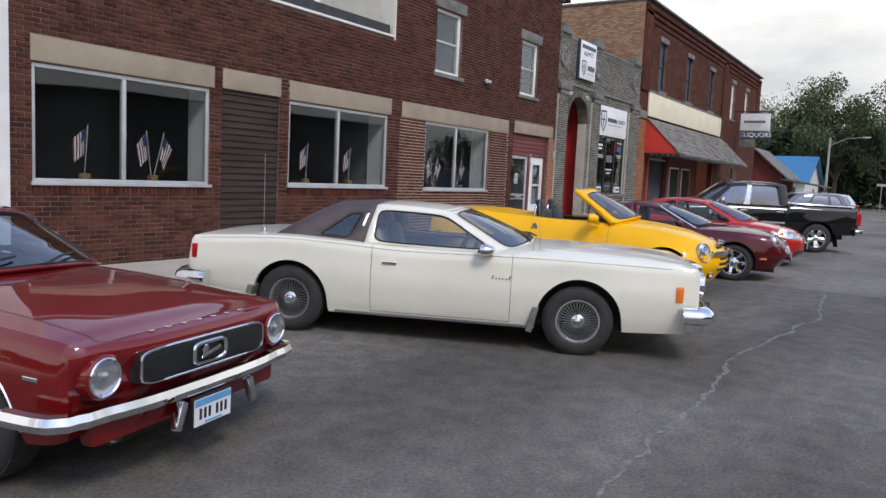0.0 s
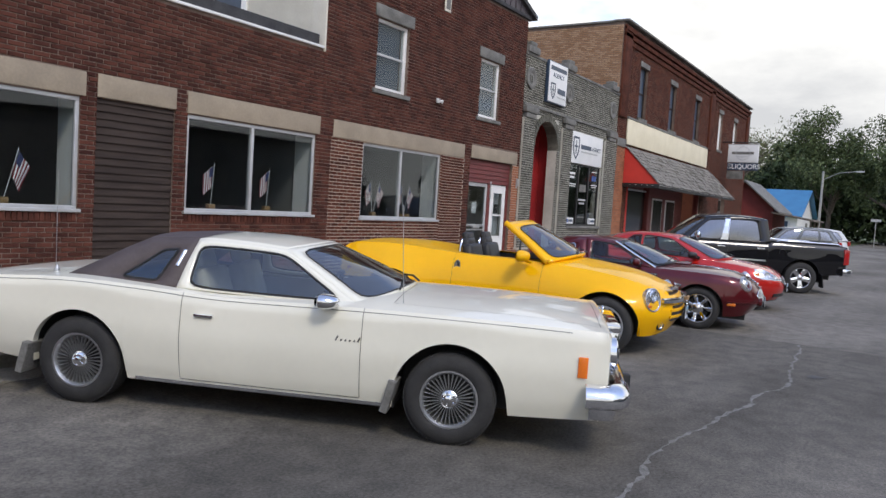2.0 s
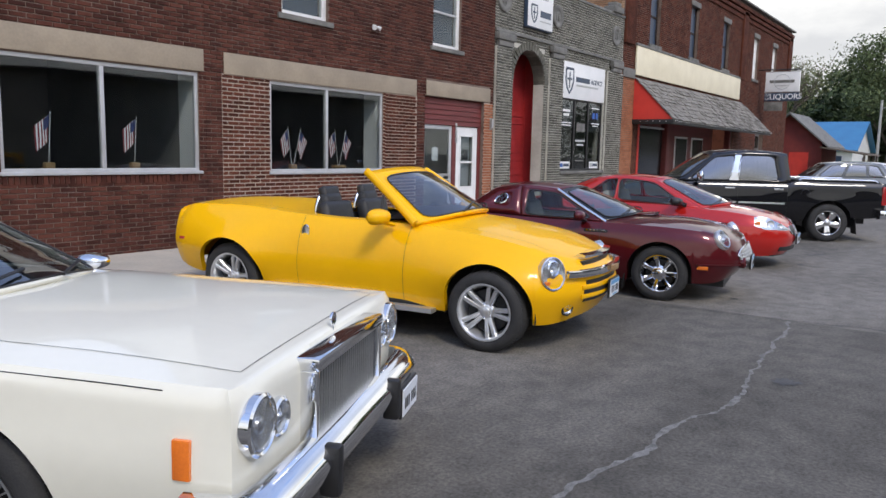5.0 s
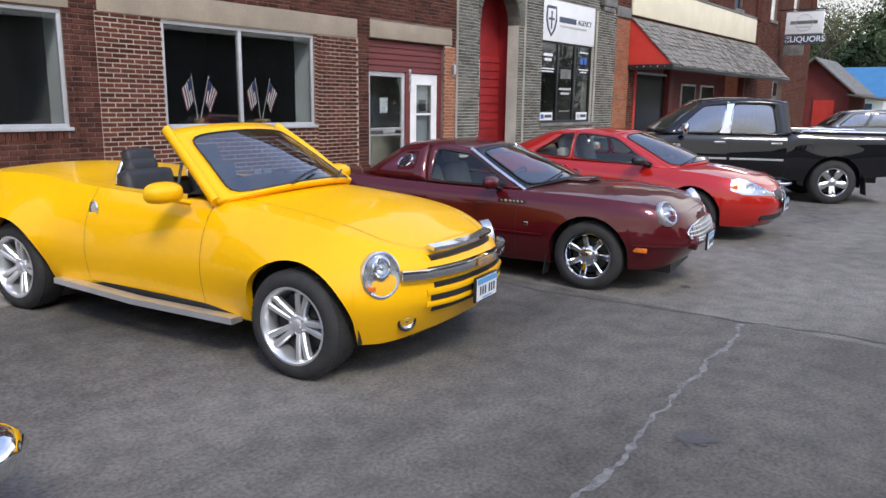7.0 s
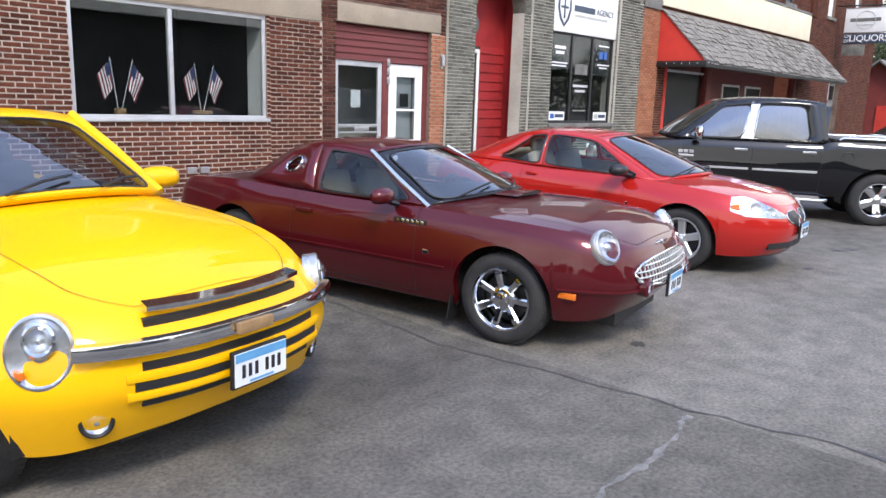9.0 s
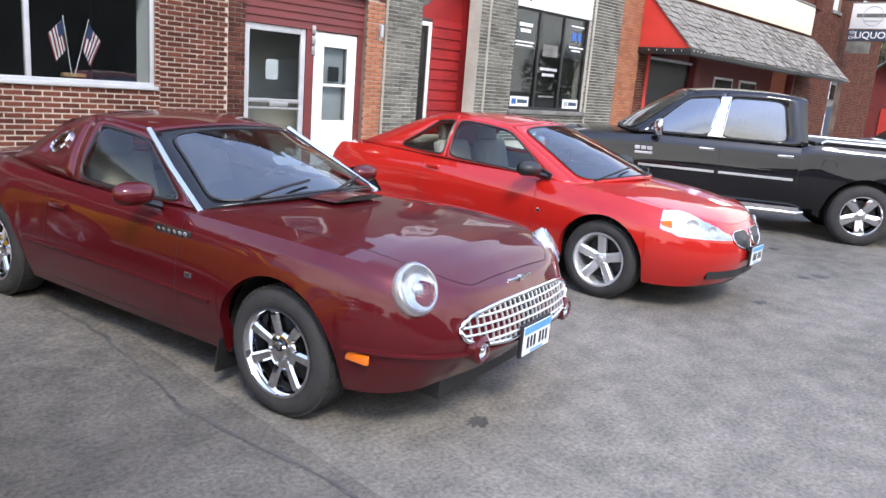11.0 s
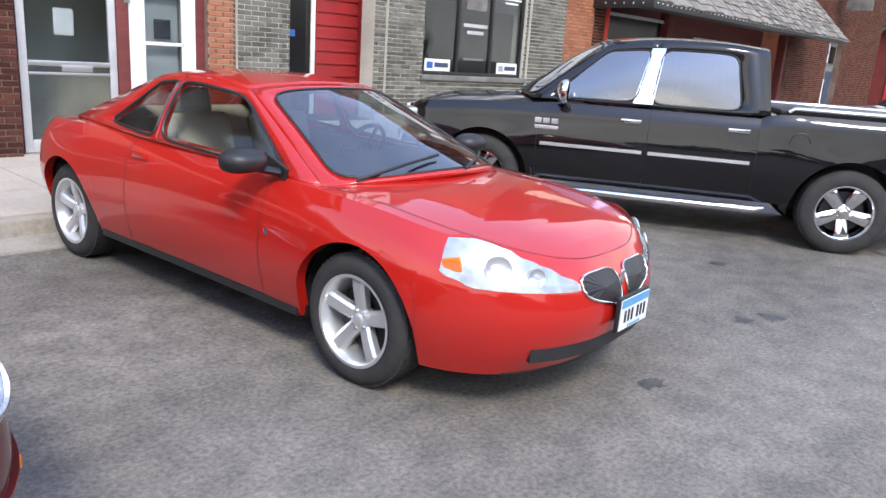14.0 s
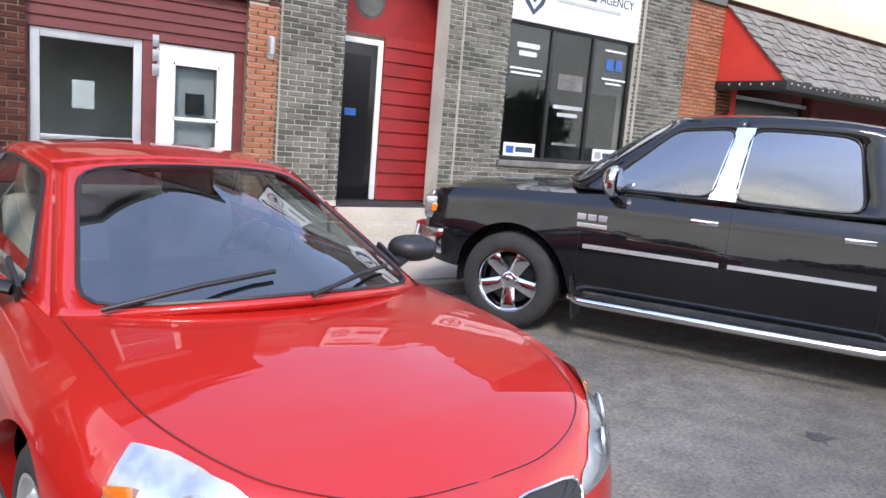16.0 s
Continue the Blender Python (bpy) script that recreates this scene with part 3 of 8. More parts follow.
def wall_with_holes(bm, x0, x1, y0, y1, z0, z1, holes):
    """A thick wall of boxes round rectangular openings."""
    xs = sorted({x for x in (x0, x1, *[h[0] for h in holes], *[h[1] for h in holes]) if x0 <= x <= x1})
    for a, b in zip(xs, xs[1:]):
        hs = sorted([(h[2], h[3]) for h in holes if h[0] <= a + 1e-6 and h[1] >= b - 1e-6])
        z = z0
        for ha, hb in hs:
            if ha > z + 1e-4:
                box(bm, a, b, y0, y1, z, ha)
            z = max(z, hb)
        if z < z1 - 1e-4:
            box(bm, a, b, y0, y1, z, z1)
    return bm


W1, W2, W3 = (5.2, 8.04, 1.35, 2.9), (9.8, 12.73, 1.37, 2.9), (14.14, 17.07, 1.34, 2.9)
BOARDS = (8.28, 9.57, 0.16, 2.93)
ENTRY = (18.43, 20.74, 0.16, 2.96)
U1, U2 = (14.42, 15.53, 4.07, 5.53), (18.67, 19.72, 4.05, 5.54)
LINTELS = [(5.18, 8.11, 2.92, 3.25), (8.28, 9.58, 2.94, 3.26), (9.79, 12.82, 2.92, 3.26), (13.2, 18.12, 2.92, 3.26), (18.46, 20.98, 2.97, 3.29)]
X_WEST, X_STEP, X_MID, X_EAST = 4.9, 12.85, 21.12, 28.74
TOP_LOW, TOP_HIGH = 4.54, 7.05


def build_brick_shops():
    holes = [W1, W2, W3, BOARDS, ENTRY, U1, U2]
    low = tagged(new("wall_brick_low"), "dark red brick shop front with worn mortar", "wall", kind="structure")
    bm = wall_with_holes(bmesh.new(), X_WEST, X_STEP, FY, FY + 0.32, 0, TOP_LOW, holes)
    part("wall_core", bm, "mortar_dark", low)
    cut = holes + LINTELS + [(W1[0], W1[1], 1.22, W1[2]), (W2[0], W2[1], 1.22, W2[2])]
    bricks_mesh("brickwork", brick_boxes(X_WEST, X_STEP, 0.16, TOP_LOW - 0.05, cut, FY), FY, "brick_dark", low)
    for w in (W1, W2):  # rows of upright bricks under the sills
        rects, x = [], w[0]
        while x < w[1] - 0.05:
            rects.append((x, x + 0.062, w[2] - 0.16, w[2] - 0.04, 0.02))
            x += 0.0725
        bricks_mesh("sill_bricks", rects, FY, "brick_dark", low)
    high = tagged(new("wall_brick_high"), "dark red brick two-storey shop front with pale mortar below", "wall", kind="structure")
    bm = wall_with_holes(bmesh.new(), X_STEP, X_MID, FY, FY + 0.32, 0, TOP_HIGH, holes)
    part("wall_core", bm, "mortar_dark", high)
    pale = [(13.16, 18.15, 0.17, 2.92)]
    cut = holes + LINTELS
    bricks_mesh("brickwork", brick_boxes(X_STEP, X_MID, 0.16, TOP_HIGH - 0.05, cut + pale, FY, seed=2), FY, "brick_dark", high)
    # panel with pale mortar round the third window
    bm = wall_with_holes(bmesh.new(), *pale[0][:2], FY - 0.004, FY - 0.0005, 0.16, pale[0][3], [W3])
    part("pale_mortar", bm, "mortar_light", high)
    single = (17.13, 18.14, 0.21, 2.9)
    bricks_mesh("brickwork_pale", brick_boxes(pale[0][0] + 0.01, pale[0][1] - 0.01, 0.16, pale[0][3] - 0.01, [W3, single], FY, seed=3, joint=0.019), FY - 0.004, "brick_red", high)
    rects = brick_boxes(single[0] + 0.005, single[1] - 0.005, single[2], single[3], [], FY, seed=4, joint=0.019)
    # near bricks as pieces of their own, sharing one mesh
    me = None
    for s, e, za, zb, d in rects:
        if me is None:
            bm = box(bmesh.new(), -0.5, 0.5, -0.5, 0.5, -0.5, 0.5, 0.03)
            me = bpy.data.meshes.new("brick")
            bm.to_mesh(me)
            bm.free()
            me.materials.append(M["brick_single"])
        ob = new("brick", me)
        ob.parent = high
        ob.location = ((s + e) / 2, FY - 0.004 - d / 2 + 0.01, (za + zb) / 2)
        ob.scale = (e - s, d + 0.02, zb - za)
    for i, l in enumerate(LINTELS):
        par = low if i < 3 else high
        boxp("lintel", l[0], l[1], FY - 0.022, FY + 0.05, l[2], l[3], "lintel", par, 0.008, "tan concrete lintel")
    for w in (U1, U2):
        boxp("lintel", w[0] - 0.12, w[1] + 0.14, FY - 0.035, FY + 0.05, w[3] + 0.01, w[3] + 0.27, "stone_grey", high, 0.015, "rough grey stone lintel")
        boxp("sill", w[0] - 0.1, w[1] + 0.1, FY - 0.05, FY + 0.05, w[2] - 0.1, w[2] - 0.01, "stone_grey", high, 0.01)
    # coping of the low roof with the flashing and black roofing behind
    boxp("coping", X_WEST - 0.02, X_STEP - 0.06, FY - 0.05, FY + 0.4, TOP_LOW, TOP_LOW + 0.045, "white_paint", low, 0.005, "white metal coping")
    boxp("roofing", X_WEST, X_STEP - 0.1, FY + 0.05, FY + 0.5, TOP_LOW + 0.047, TOP_LOW + 0.26, "roofing", low, 0.02, "black roofing felt edge")
    boxp("cornice", X_STEP, X_MID + 0.06, FY - 0.08, FY + 0.4, TOP_HIGH, TOP_HIGH + 0.09, "roofing", high, 0.01, "dark metal roof edge")
    # metal-clad gable above the brickwork, its seams standing proud
    mid, rise = (X_STEP + X_MID) / 2, 0.388
    peak = TOP_HIGH + 0.09 + rise * (X_MID + 0.1 - mid)
    gable = part("gable", prism(bmesh.new(), [(X_STEP - 0.1, TOP_HIGH + 0.091), (X_MID + 0.1, TOP_HIGH + 0.091), (mid, peak)], FY - 0.06, FY + 0.2), "gable_metal", high, "dark brown-grey ribbed metal gable")
    x = X_STEP + 0.15
    while x < X_MID:
        top = TOP_HIGH + 0.09 + rise * ((X_MID + 0.1 - mid) - abs(x - mid))
        boxp("gable_rib", x - 0.012, x + 0.012, FY - 0.085, FY - 0.061, TOP_HIGH + 0.1, top - 0.01, "gable_metal", gable)
        x += 0.3
    for sx in (-1, 1):
        xe = mid + sx * (X_MID + 0.25 - mid)
        part("verge", prism(bmesh.new(), [(mid, peak), (xe, peak - rise * abs(xe - mid)), (xe, peak - rise * abs(xe - mid) + 0.12), (mid, peak + 0.12)], FY - 0.16, 22), "roofing", high, "dark metal roof edge")
    vx, vz = 16.96, 6.54
    vent = boxp("wall_vent", vx - 0.13, vx + 0.13, FY - 0.03, FY + 0.05, vz - 0.28, vz + 0.28, "siding_white", high, 0.01, "small cream wall vent")
    boxp("vent_grille", vx - 0.09, vx + 0.09, FY - 0.036, FY - 0.0305, vz - 0.23, vz + 0.23, "stone_grey", vent)
    # window in the cream siding, just over the low roof
    sw = boxp("siding_window", X_STEP - 0.09, X_STEP - 0.03, 12.1, 13.2, 4.75, 5.95, "white_paint", high, 0.008, "white window frame in the siding")
    boxp("pane", X_STEP - 0.1, X_STEP - 0.092, 12.24, 13.06, 4.9, 5.81, "navy", sw)
    # flat roofs and hidden sides
    boxp("roof_low", X_WEST, X_STEP, FY + 0.32, 22, TOP_LOW - 0.15, TOP_LOW, "roofing", low)
    boxp("roof_high", X_STEP, X_MID, FY + 0.32, 22, TOP_HIGH - 0.15, TOP_HIGH, "roofing", high)
    # cream siding on the upper floor's side, over the low roof
    for i in range(18):
        z = TOP_LOW + 0.02 + i * 0.13
        bm = bmesh.new()
        box(bm, X_STEP - 0.022, X_STEP - 0.002, FY + 0.32, 22, z, z + 0.135, m=None)
        bmesh.ops.rotate(bm, verts=bm.verts, cent=(X_STEP, 0, z), matrix=Matrix.Rotation(radians(-12), 3, "Y"))
        part("siding_board", bm, "siding_white", high, "cream siding board" if i == 0 else "")
    boxp("corner_board", X_STEP - 0.04, X_STEP + 0.001, FY - 0.03, FY + 0.32, TOP_LOW - 0.05, TOP_HIGH, "siding_white", high, 0.004, "cream corner board")
    bm = box(bmesh.new(), X_STEP, X_MID, 21.8, 22, 0, TOP_HIGH - 0.15)
    part("wall_back", bm, "mortar_dark", high)
    # white boarded neighbour to the west
    west = tagged(new("wall_white_boards"), "white painted boarded wall of the next building", "wall", kind="structure")
    boxp("corner_board", X_WEST - 0.17, X_WEST - 0.005, FY - 0.06, FY + 0.3, 0.1, 6.4, "white_paint", west, 0.006)
    for i in range(48):
        boxp("board", X_WEST - 9, X_WEST - 0.18, FY - 0.02, FY + 0.1, 0.12 + i * 0.13, 0.12 + i * 0.13 + 0.128, "white_paint", west, 0.004)


def room_behind(x0, x1, z0, z1, depth, material="room"):
    """A plain dim room behind shop windows."""
    bm = bmesh.new()
    y0, y1 = FY + 0.33, FY + depth
    box(bm, x0, x1, y1, y1 + 0.1, z0, z1)
    box(bm, x0 - 0.1, x0, y0, y1, z0, z1)
    box(bm, x1, x1 + 0.1, y0, y1, z0, z1)
    box(bm, x0, x1, y0, y1, z0 - 0.1, z0)
    box(bm, x0, x1, y0, y1, z1, z1 + 0.1)
    tagged(part("room_wall", bm, material), "dim plain room behind the shop windows", "room", kind="structure")


def shop_window(index, w):
    """A wide shop window in two panes with an aluminium frame and a pale reveal."""
    x0, x1, z0, z1 = w
    win = tagged(new("window_%d" % index), "wide two-pane shop window in a pale aluminium frame", "window", kind="structure")
    y = FY + 0.02
    f = 0.055
    boxp("window_frame", x0, x1, y, y + 0.07, z1 - f, z1, "alu", win, 0.006)
    boxp("window_frame", x0, x1, y, y + 0.07, z0, z0 + f, "alu", win, 0.006)
    boxp("window_frame", x0, x0 + f, y + 0.002, y + 0.068, z0 + f, z1 - f, "alu", win, 0.006)
    boxp("window_frame", x1 - f, x1, y + 0.002, y + 0.068, z0 + f, z1 - f, "alu", win, 0.006)
    xm = x0 + (x1 - x0) * 0.47
    boxp("mullion", xm - 0.03, xm + 0.03, y - 0.003, y + 0.075, z0 + f, z1 - f, "alu", win, 0.006)
    boxp("window_sill", x0 - 0.03, x1 + 0.03, FY - 0.05, FY + 0.019, z0 - 0.035, z0 + 0.012, "alu", win, 0.006, "pale metal sill")
    boxp("reveal", x1 - 0.012, x1 - 0.001, y + 0.08, y + 0.5, z0, z1, "white_paint", win, 0, "pale painted window reveal")
    boxp("reveal", x0 + 0.001, x0 + 0.012, y + 0.08, y + 0.5, z0, z1, "white_paint", win)
    boxp("display_shelf", x0, x1, y + 0.08, y + 0.6, z0 - 0.05, z0, "room", win)
    for a, b in ((x0 + f, xm - 0.03), (xm + 0.03, x1 - f)):
        p = boxp("pane", a, b, y + 0.03, y + 0.036, z0 + f, z1 - f, "shop_glass", win)
        p.visible_shadow = False


def sash_window(index, w):
    x0, x1, z0, z1 = w
    win = tagged(new("window_%d" % index), "narrow upstairs sash window with a white frame", "window", kind="structure")
    y, f = FY + 0.06, 0.07
    for a, b, c, d in ((x0, x0 + f, z0, z1), (x1 - f - 0.03, x1, z0, z1), (x0 + f, x1 - f - 0.03, z0, z0 + f), (x0 + f, x1 - f - 0.03, z1 - f, z1)):
        boxp("window_frame", a, b, y, y + 0.09, c, d, "white_paint", win, 0.006)
    zm = (z0 + z1) / 2
    boxp("sash_rail", x0 + f, x1 - f - 0.03, y + 0.01, y + 0.06, zm - 0.025, zm + 0.025, "alu", win, 0.004)
    for c, d in ((z0 + f, zm - 0.025), (zm + 0.025, z1 - f)):
        p = boxp("pane", x0 + f, x1 - f - 0.03, y + 0.03, y + 0.036, c, d, "shop_glass", win)
        p.visible_shadow = False
    boxp("blind", x0 + f, x1 - f - 0.03, y + 0.12, y + 0.125, z0 + f, z1 - f, "navy", win, 0, "grey-blue drawn blind")


build_brick_shops()
for i, w in enumerate((W1, W2, W3)):
    shop_window(i + 1, w)
sash_window(4, U1)
sash_window(5, U2)
room_behind(X_WEST + 0.2, 12.80, 0.3, 3.46, 5.0)
room_behind(13.11, 18.25, 0.3, 3.46, 5.0)


# ---- vehicles: shared forms ----
def curve(*pts):
    """A smooth function through points (x, value)."""
    xs, ys = [p[0] for p in pts], [p[1] for p in pts]
    if xs[0] > xs[-1]:
        xs, ys = xs[::-1], ys[::-1]
    d = []
    for i in range(len(xs)):
        if 0 < i < len(xs) - 1:
            a, b = (ys[i] - ys[i - 1]) / (xs[i] - xs[i - 1]), (ys[i + 1] - ys[i]) / (xs[i + 1] - xs[i])
            d.append(0.0 if a * b <= 0 else 2 * a * b / (a + b))
        else:
            j = 0 if i == 0 else i - 1
            d.append((ys[j + 1] - ys[j]) / (xs[j + 1] - xs[j]))

    def f(x):
        if x <= xs[0]:
            return ys[0]
        if x >= xs[-1]:
            return ys[-1]
        i = max(k for k in range(len(xs) - 1) if xs[k] <= x)
        h = xs[i + 1] - xs[i]
        t = (x - xs[i]) / h
        return (2 * t**3 - 3 * t**2 + 1) * ys[i] + (t**3 - 2 * t**2 + t) * h * d[i] + (3 * t**2 - 2 * t**3) * ys[i + 1] + (t**3 - t**2) * h * d[i + 1]

    return f


def spline(pts, per=24):
    """A Catmull-Rom line through plan points."""
    P = [Vector(p) for p in pts]
    P = [P[0] * 2 - P[1]] + P + [P[-1] * 2 - P[-2]]
    out = []
    for i in range(1, len(P) - 2):
        a, b, c, d = P[i - 1: i + 3]
        for k in range(per):
            t = k / per
            out.append(0.5 * (2 * b + (c - a) * t + (2 * a - 5 * b + 4 * c - d) * t * t + (3 * b - a - 3 * c + d) * t**3))
    out.append(P[-2])
    return out


class Shell:
    """The lower body of a vehicle: its sides follow a plan outline, its bonnet and deck close it above."""

    def __init__(s, plan, shoulder, sill, crown, side, nose, tail, arches, r, hole=None, flare=(), cpow=2.2, hole_w=0.9, nstep=0.03):
        s.shoulder, s.sill, s.crown, s.side, s.nose, s.tail, s.arches, s.r, s.flare, s.cpow = shoulder, sill, crown, side, nose, tail, arches, r, flare, cpow
        dense = spline(plan, 60)
        st = [dense[0]]
        for p in dense[1:]:
            near = any(abs(abs(p[0] - xa) - R) < 0.08 for xa, R in arches)
            if (p - st[-1]).length > (0.012 if near else nstep):
                st.append(p)
        st[-1] = dense[-1]
        s.st = st
        s.xn, s.xt = max(p[0] for p in st), min(p[0] for p in st)
        n = len(st)
        s.nor = []
        for i in range(n):
            d = st[min(i + 1, n - 1)] - st[max(i - 1, 0)]
            v = Vector((-d[1], d[0]))
            v = v.normalized() if v.length > 1e-6 else Vector((1, 0))
            if v.dot(st[i] - Vector((st[i][0] * 0.6, 0))) < 0:
                v = -v
            s.nor.append(v)
        s.nor[0], s.nor[-1] = Vector((1, 0)), Vector((-1, 0))
        s.rows = 15
        s.K = 12
        s.P = [[s.point(i, j / s.rows) for j in range(s.rows + 1)] for i in range(n)]
        s.hole, s.hole_w = hole, hole_w

    def bottom(s, x):
        z = s.sill(x)
        for xa, R in s.arches:
            if abs(x - xa) < R:
                z = max(z, s.r + math.sqrt(R * R - (x - xa) ** 2))
        return z

    def offset(s, nrm, x, q):
        wx = nrm[0] * nrm[0]
        e = s.nose(q) if nrm[0] > 0 else s.tail(q)
        o = e * wx + s.side(q) * (1 - wx)
        for xa, wid, amp, qc, qw in s.flare:
            o -= amp * math.exp(-((x - xa) / wid) ** 2) * math.exp(-((q - qc) / qw) ** 2) * (1 - wx)
        return o

    def point(s, i, v):
        p, nrm = s.st[i], s.nor[i]
        zs, zl = s.shoulder(p[0]), s.sill(p[0])
        zb = min(s.bottom(p[0]), zs - 0.02)
        z = zb + (zs - zb) * v
        q = (z - zl) / max(zs - zl, 0.05)
        o = s.offset(nrm, p[0], q)
        y = max(p[1] - nrm[1] * o, 0.0)
        return Vector((p[0] - nrm[0] * o, y, z))

    def width(s, x):
        best = [(abs(p[0] - x), p[1]) for p in s.st if p[1] > 0.3]
        return min(best)[1]

    def y_side(s, x, z):
        zs, zl = s.shoulder(x), s.sill(x)
        return s.width(x) - s.offset(Vector((0, 1)), x, (z - zl) / (zs - zl))

    def top(s, x, y):
        w = max(s.width(x) - s.side(1.0), 0.3)
        return s.shoulder(x) + s.lift(x) * (1 - min(abs(y) / w, 1) ** s.cpow)

    def lift(s, x):
        return s.crown(x) * min(1, max(0, (s.xn - x) / 0.22)) ** 0.5 * min(1, max(0, (x - s.xt) / 0.22)) ** 0.5

    def top_grid(s, i):
        a = s.P[i][-1]
        return [Vector((a.x, a.y * (1 - k / s.K), a.z + (s.lift(a.x) if a.y > 0.3 * s.width(a.x) else s.lift(a.x)) * (1 - abs(max(1 - k / s.K, 0.0) * a.y / max(s.width(a.x), 0.3)) ** s.cpow) - s.lift(a.x) * (1 - (a.y / max(s.width(a.x), 0.3)) ** s.cpow))) for k in range(s.K + 1)]

    def build(s, parent, paint, doors=(), bonnet=None, boot=None, seam="black", bonnet_w=0.86):
        """Body, doors, bonnet and boot lid as meshes of their own, with dark gaps between."""
        groups = {}

        def put(key, quad):
            groups.setdefault(key, []).append(quad)

        n = len(s.st)
        T = [s.top_grid(i) for i in range(n)]
        for sy in (1, -1):
            f = lambda v: Vector((v.x, v.y * sy, v.z))
            for i in range(n - 1):
                xm = (s.P[i][0].x + s.P[i + 1][0].x) / 2
                for j in range(s.rows):
                    key = "body"
                    for k, (d0, d1) in enumerate(doors):
                        if d0 < xm < d1 and j >= 1 and s.st[i][1] > 0.5:
                            key = "door_%d_%d" % (k, sy)
                    q = [f(s.P[i][j]), f(s.P[i + 1][j]), f(s.P[i + 1][j + 1]), f(s.P[i][j + 1])]
                    put(key, q if sy > 0 else q[::-1])
                # turned-in lip at the lower edge
                a, b = s.P[i][0], s.P[i + 1][0]
                c, d = Vector((b.x, max(b.y - 0.06, 0), b.z + 0.004)), Vector((a.x, max(a.y - 0.06, 0), a.z + 0.004))
                q = [f(d), f(c), f(b), f(a)]
                put("body", q if sy > 0 else q[::-1])
                for k in range(s.K):
                    yn = 1 - (k + 0.5) / s.K
                    if s.hole and s.hole[0] < xm < s.hole[1] and yn < s.hole_w:
                        continue
                    key = "body"
                    if bonnet and bonnet[0] < xm < bonnet[1] and yn < bonnet_w:
                        key = "bonnet"
                    if boot and boot[0] < xm < boot[1] and yn < 0.84:
                        key = "boot_lid"
                    q = [f(T[i][k]), f(T[i + 1][k]), f(T[i + 1][k + 1]), f(T[i][k + 1])]
                    put(key, q if sy > 0 else q[::-1])
        made = {}
        for key, quads in groups.items():
            bm = bmesh.new()
            for q in quads:
                vs = [bm.verts.new(v) for v in q]
                bm.faces.new(vs)
            bmesh.ops.remove_doubles(bm, verts=bm.verts, dist=0.0008)
            bmesh.ops.dissolve_degenerate(bm, edges=bm.edges, dist=0.0005)
            made[key] = part(key.split("_")[0] if key.startswith("door") else key, bm, paint, parent, smooth=38)
        # shut lines
        def line(pts, nrm_fn, w=0.0019):
            bm = bmesh.new()
            L, R = [], []
            for i, p in enumerate(pts):
                d = (pts[min(i + 1, len(pts) - 1)] - pts[max(i - 1, 0)]).normalized()
                nv = nrm_fn(p)
                o = d.cross(nv).normalized() * w
                L.append(bm.verts.new(p + nv * 0.003 + o))
                R.append(bm.verts.new(p + nv * 0.003 - o))
            for i in range(len(pts) - 1):
                bm.faces.new((L[i], L[i + 1], R[i + 1], R[i]))
            part("shut_line", bm, seam, parent)

        for sy in (1, -1):
            out = lambda p: Vector((0, sy, 0.12)).normalized()
            for d0, d1 in doors:
                cols = []
                for dx in (d0, d1):
                    i = min(range(n), key=lambda k: abs(s.P[k][0].x - dx) + (9 if s.st[k][1] < 0.5 else 0))
                    col = [Vector((v.x, v.y * sy, v.z)) for v in s.P[i][1:]]
                    line(col, out)
                    cols.append(i)
                line([Vector((s.P[i][1].x, s.P[i][1].y * sy, s.P[i][1].z)) for i in range(min(cols), max(cols) + 1)], out)
            for seg, wlim in ((bonnet, bonnet_w), (boot, 0.84)):
                if not seg:
                    continue
                k = next(k for k in range(s.K) if 1 - (k + 0.5) / s.K < wlim)
                idx = [i for i in range(n) if seg[0] < s.P[i][-1].x < seg[1]]
                up = lambda p: Vector((0, 0, 1.0))
                if len(idx) > 2:
                    line([Vector((T[i][k].x, T[i][k].y * sy, T[i][k].z)) for i in idx], up)
                    for e in (idx[0], idx[-1]):
                        if T[e][k].y > 0.25:
                            line([Vector((T[e][m].x, T[e][m].y * sy, T[e][m].z)) for m in range(k, s.K + 1)], up)
        # wheel wells and floor
        W = max(p[1] for p in s.st)
        for xa, R in s.arches:
            for sy in (1, -1):
                bm = bmesh.new()
                c0 = bm.verts.new(Vector((xa, sy * (W - 0.47), s.r)))
                prev = None
                for i in range(25):
                    a = math.pi * (-0.06 + 1.12 * i / 24)
                    q = [bm.verts.new(Vector((xa + (R + 0.012) * math.cos(a), sy * yy, s.r + (R + 0.012) * math.sin(a)))) for yy in (W - 0.47, W - 0.1)]
                    if prev:
                        bm.faces.new((prev[0], prev[1], q[1], q[0]))
                        bm.faces.new((c0, prev[0], q[0]))
                    prev = q
                part("wheel_well", bm, "black", parent)
        bm = bmesh.new()
        xa = sorted(a for a, _ in s.arches)
        Rm = max(R for _, R in s.arches)
        z0 = s.sill(0) + 0.02
        box(bm, xa[0] + Rm, xa[1] - Rm, -W + 0.1, W - 0.1, z0 - 0.03, z0 + 0.03)
        box(bm, s.xt + 0.25, s.xn - 0.25, -W * 0.5, W * 0.5, z0 - 0.06, z0 + 0.1)
        part("underbody", bm, "black", parent)
        return made


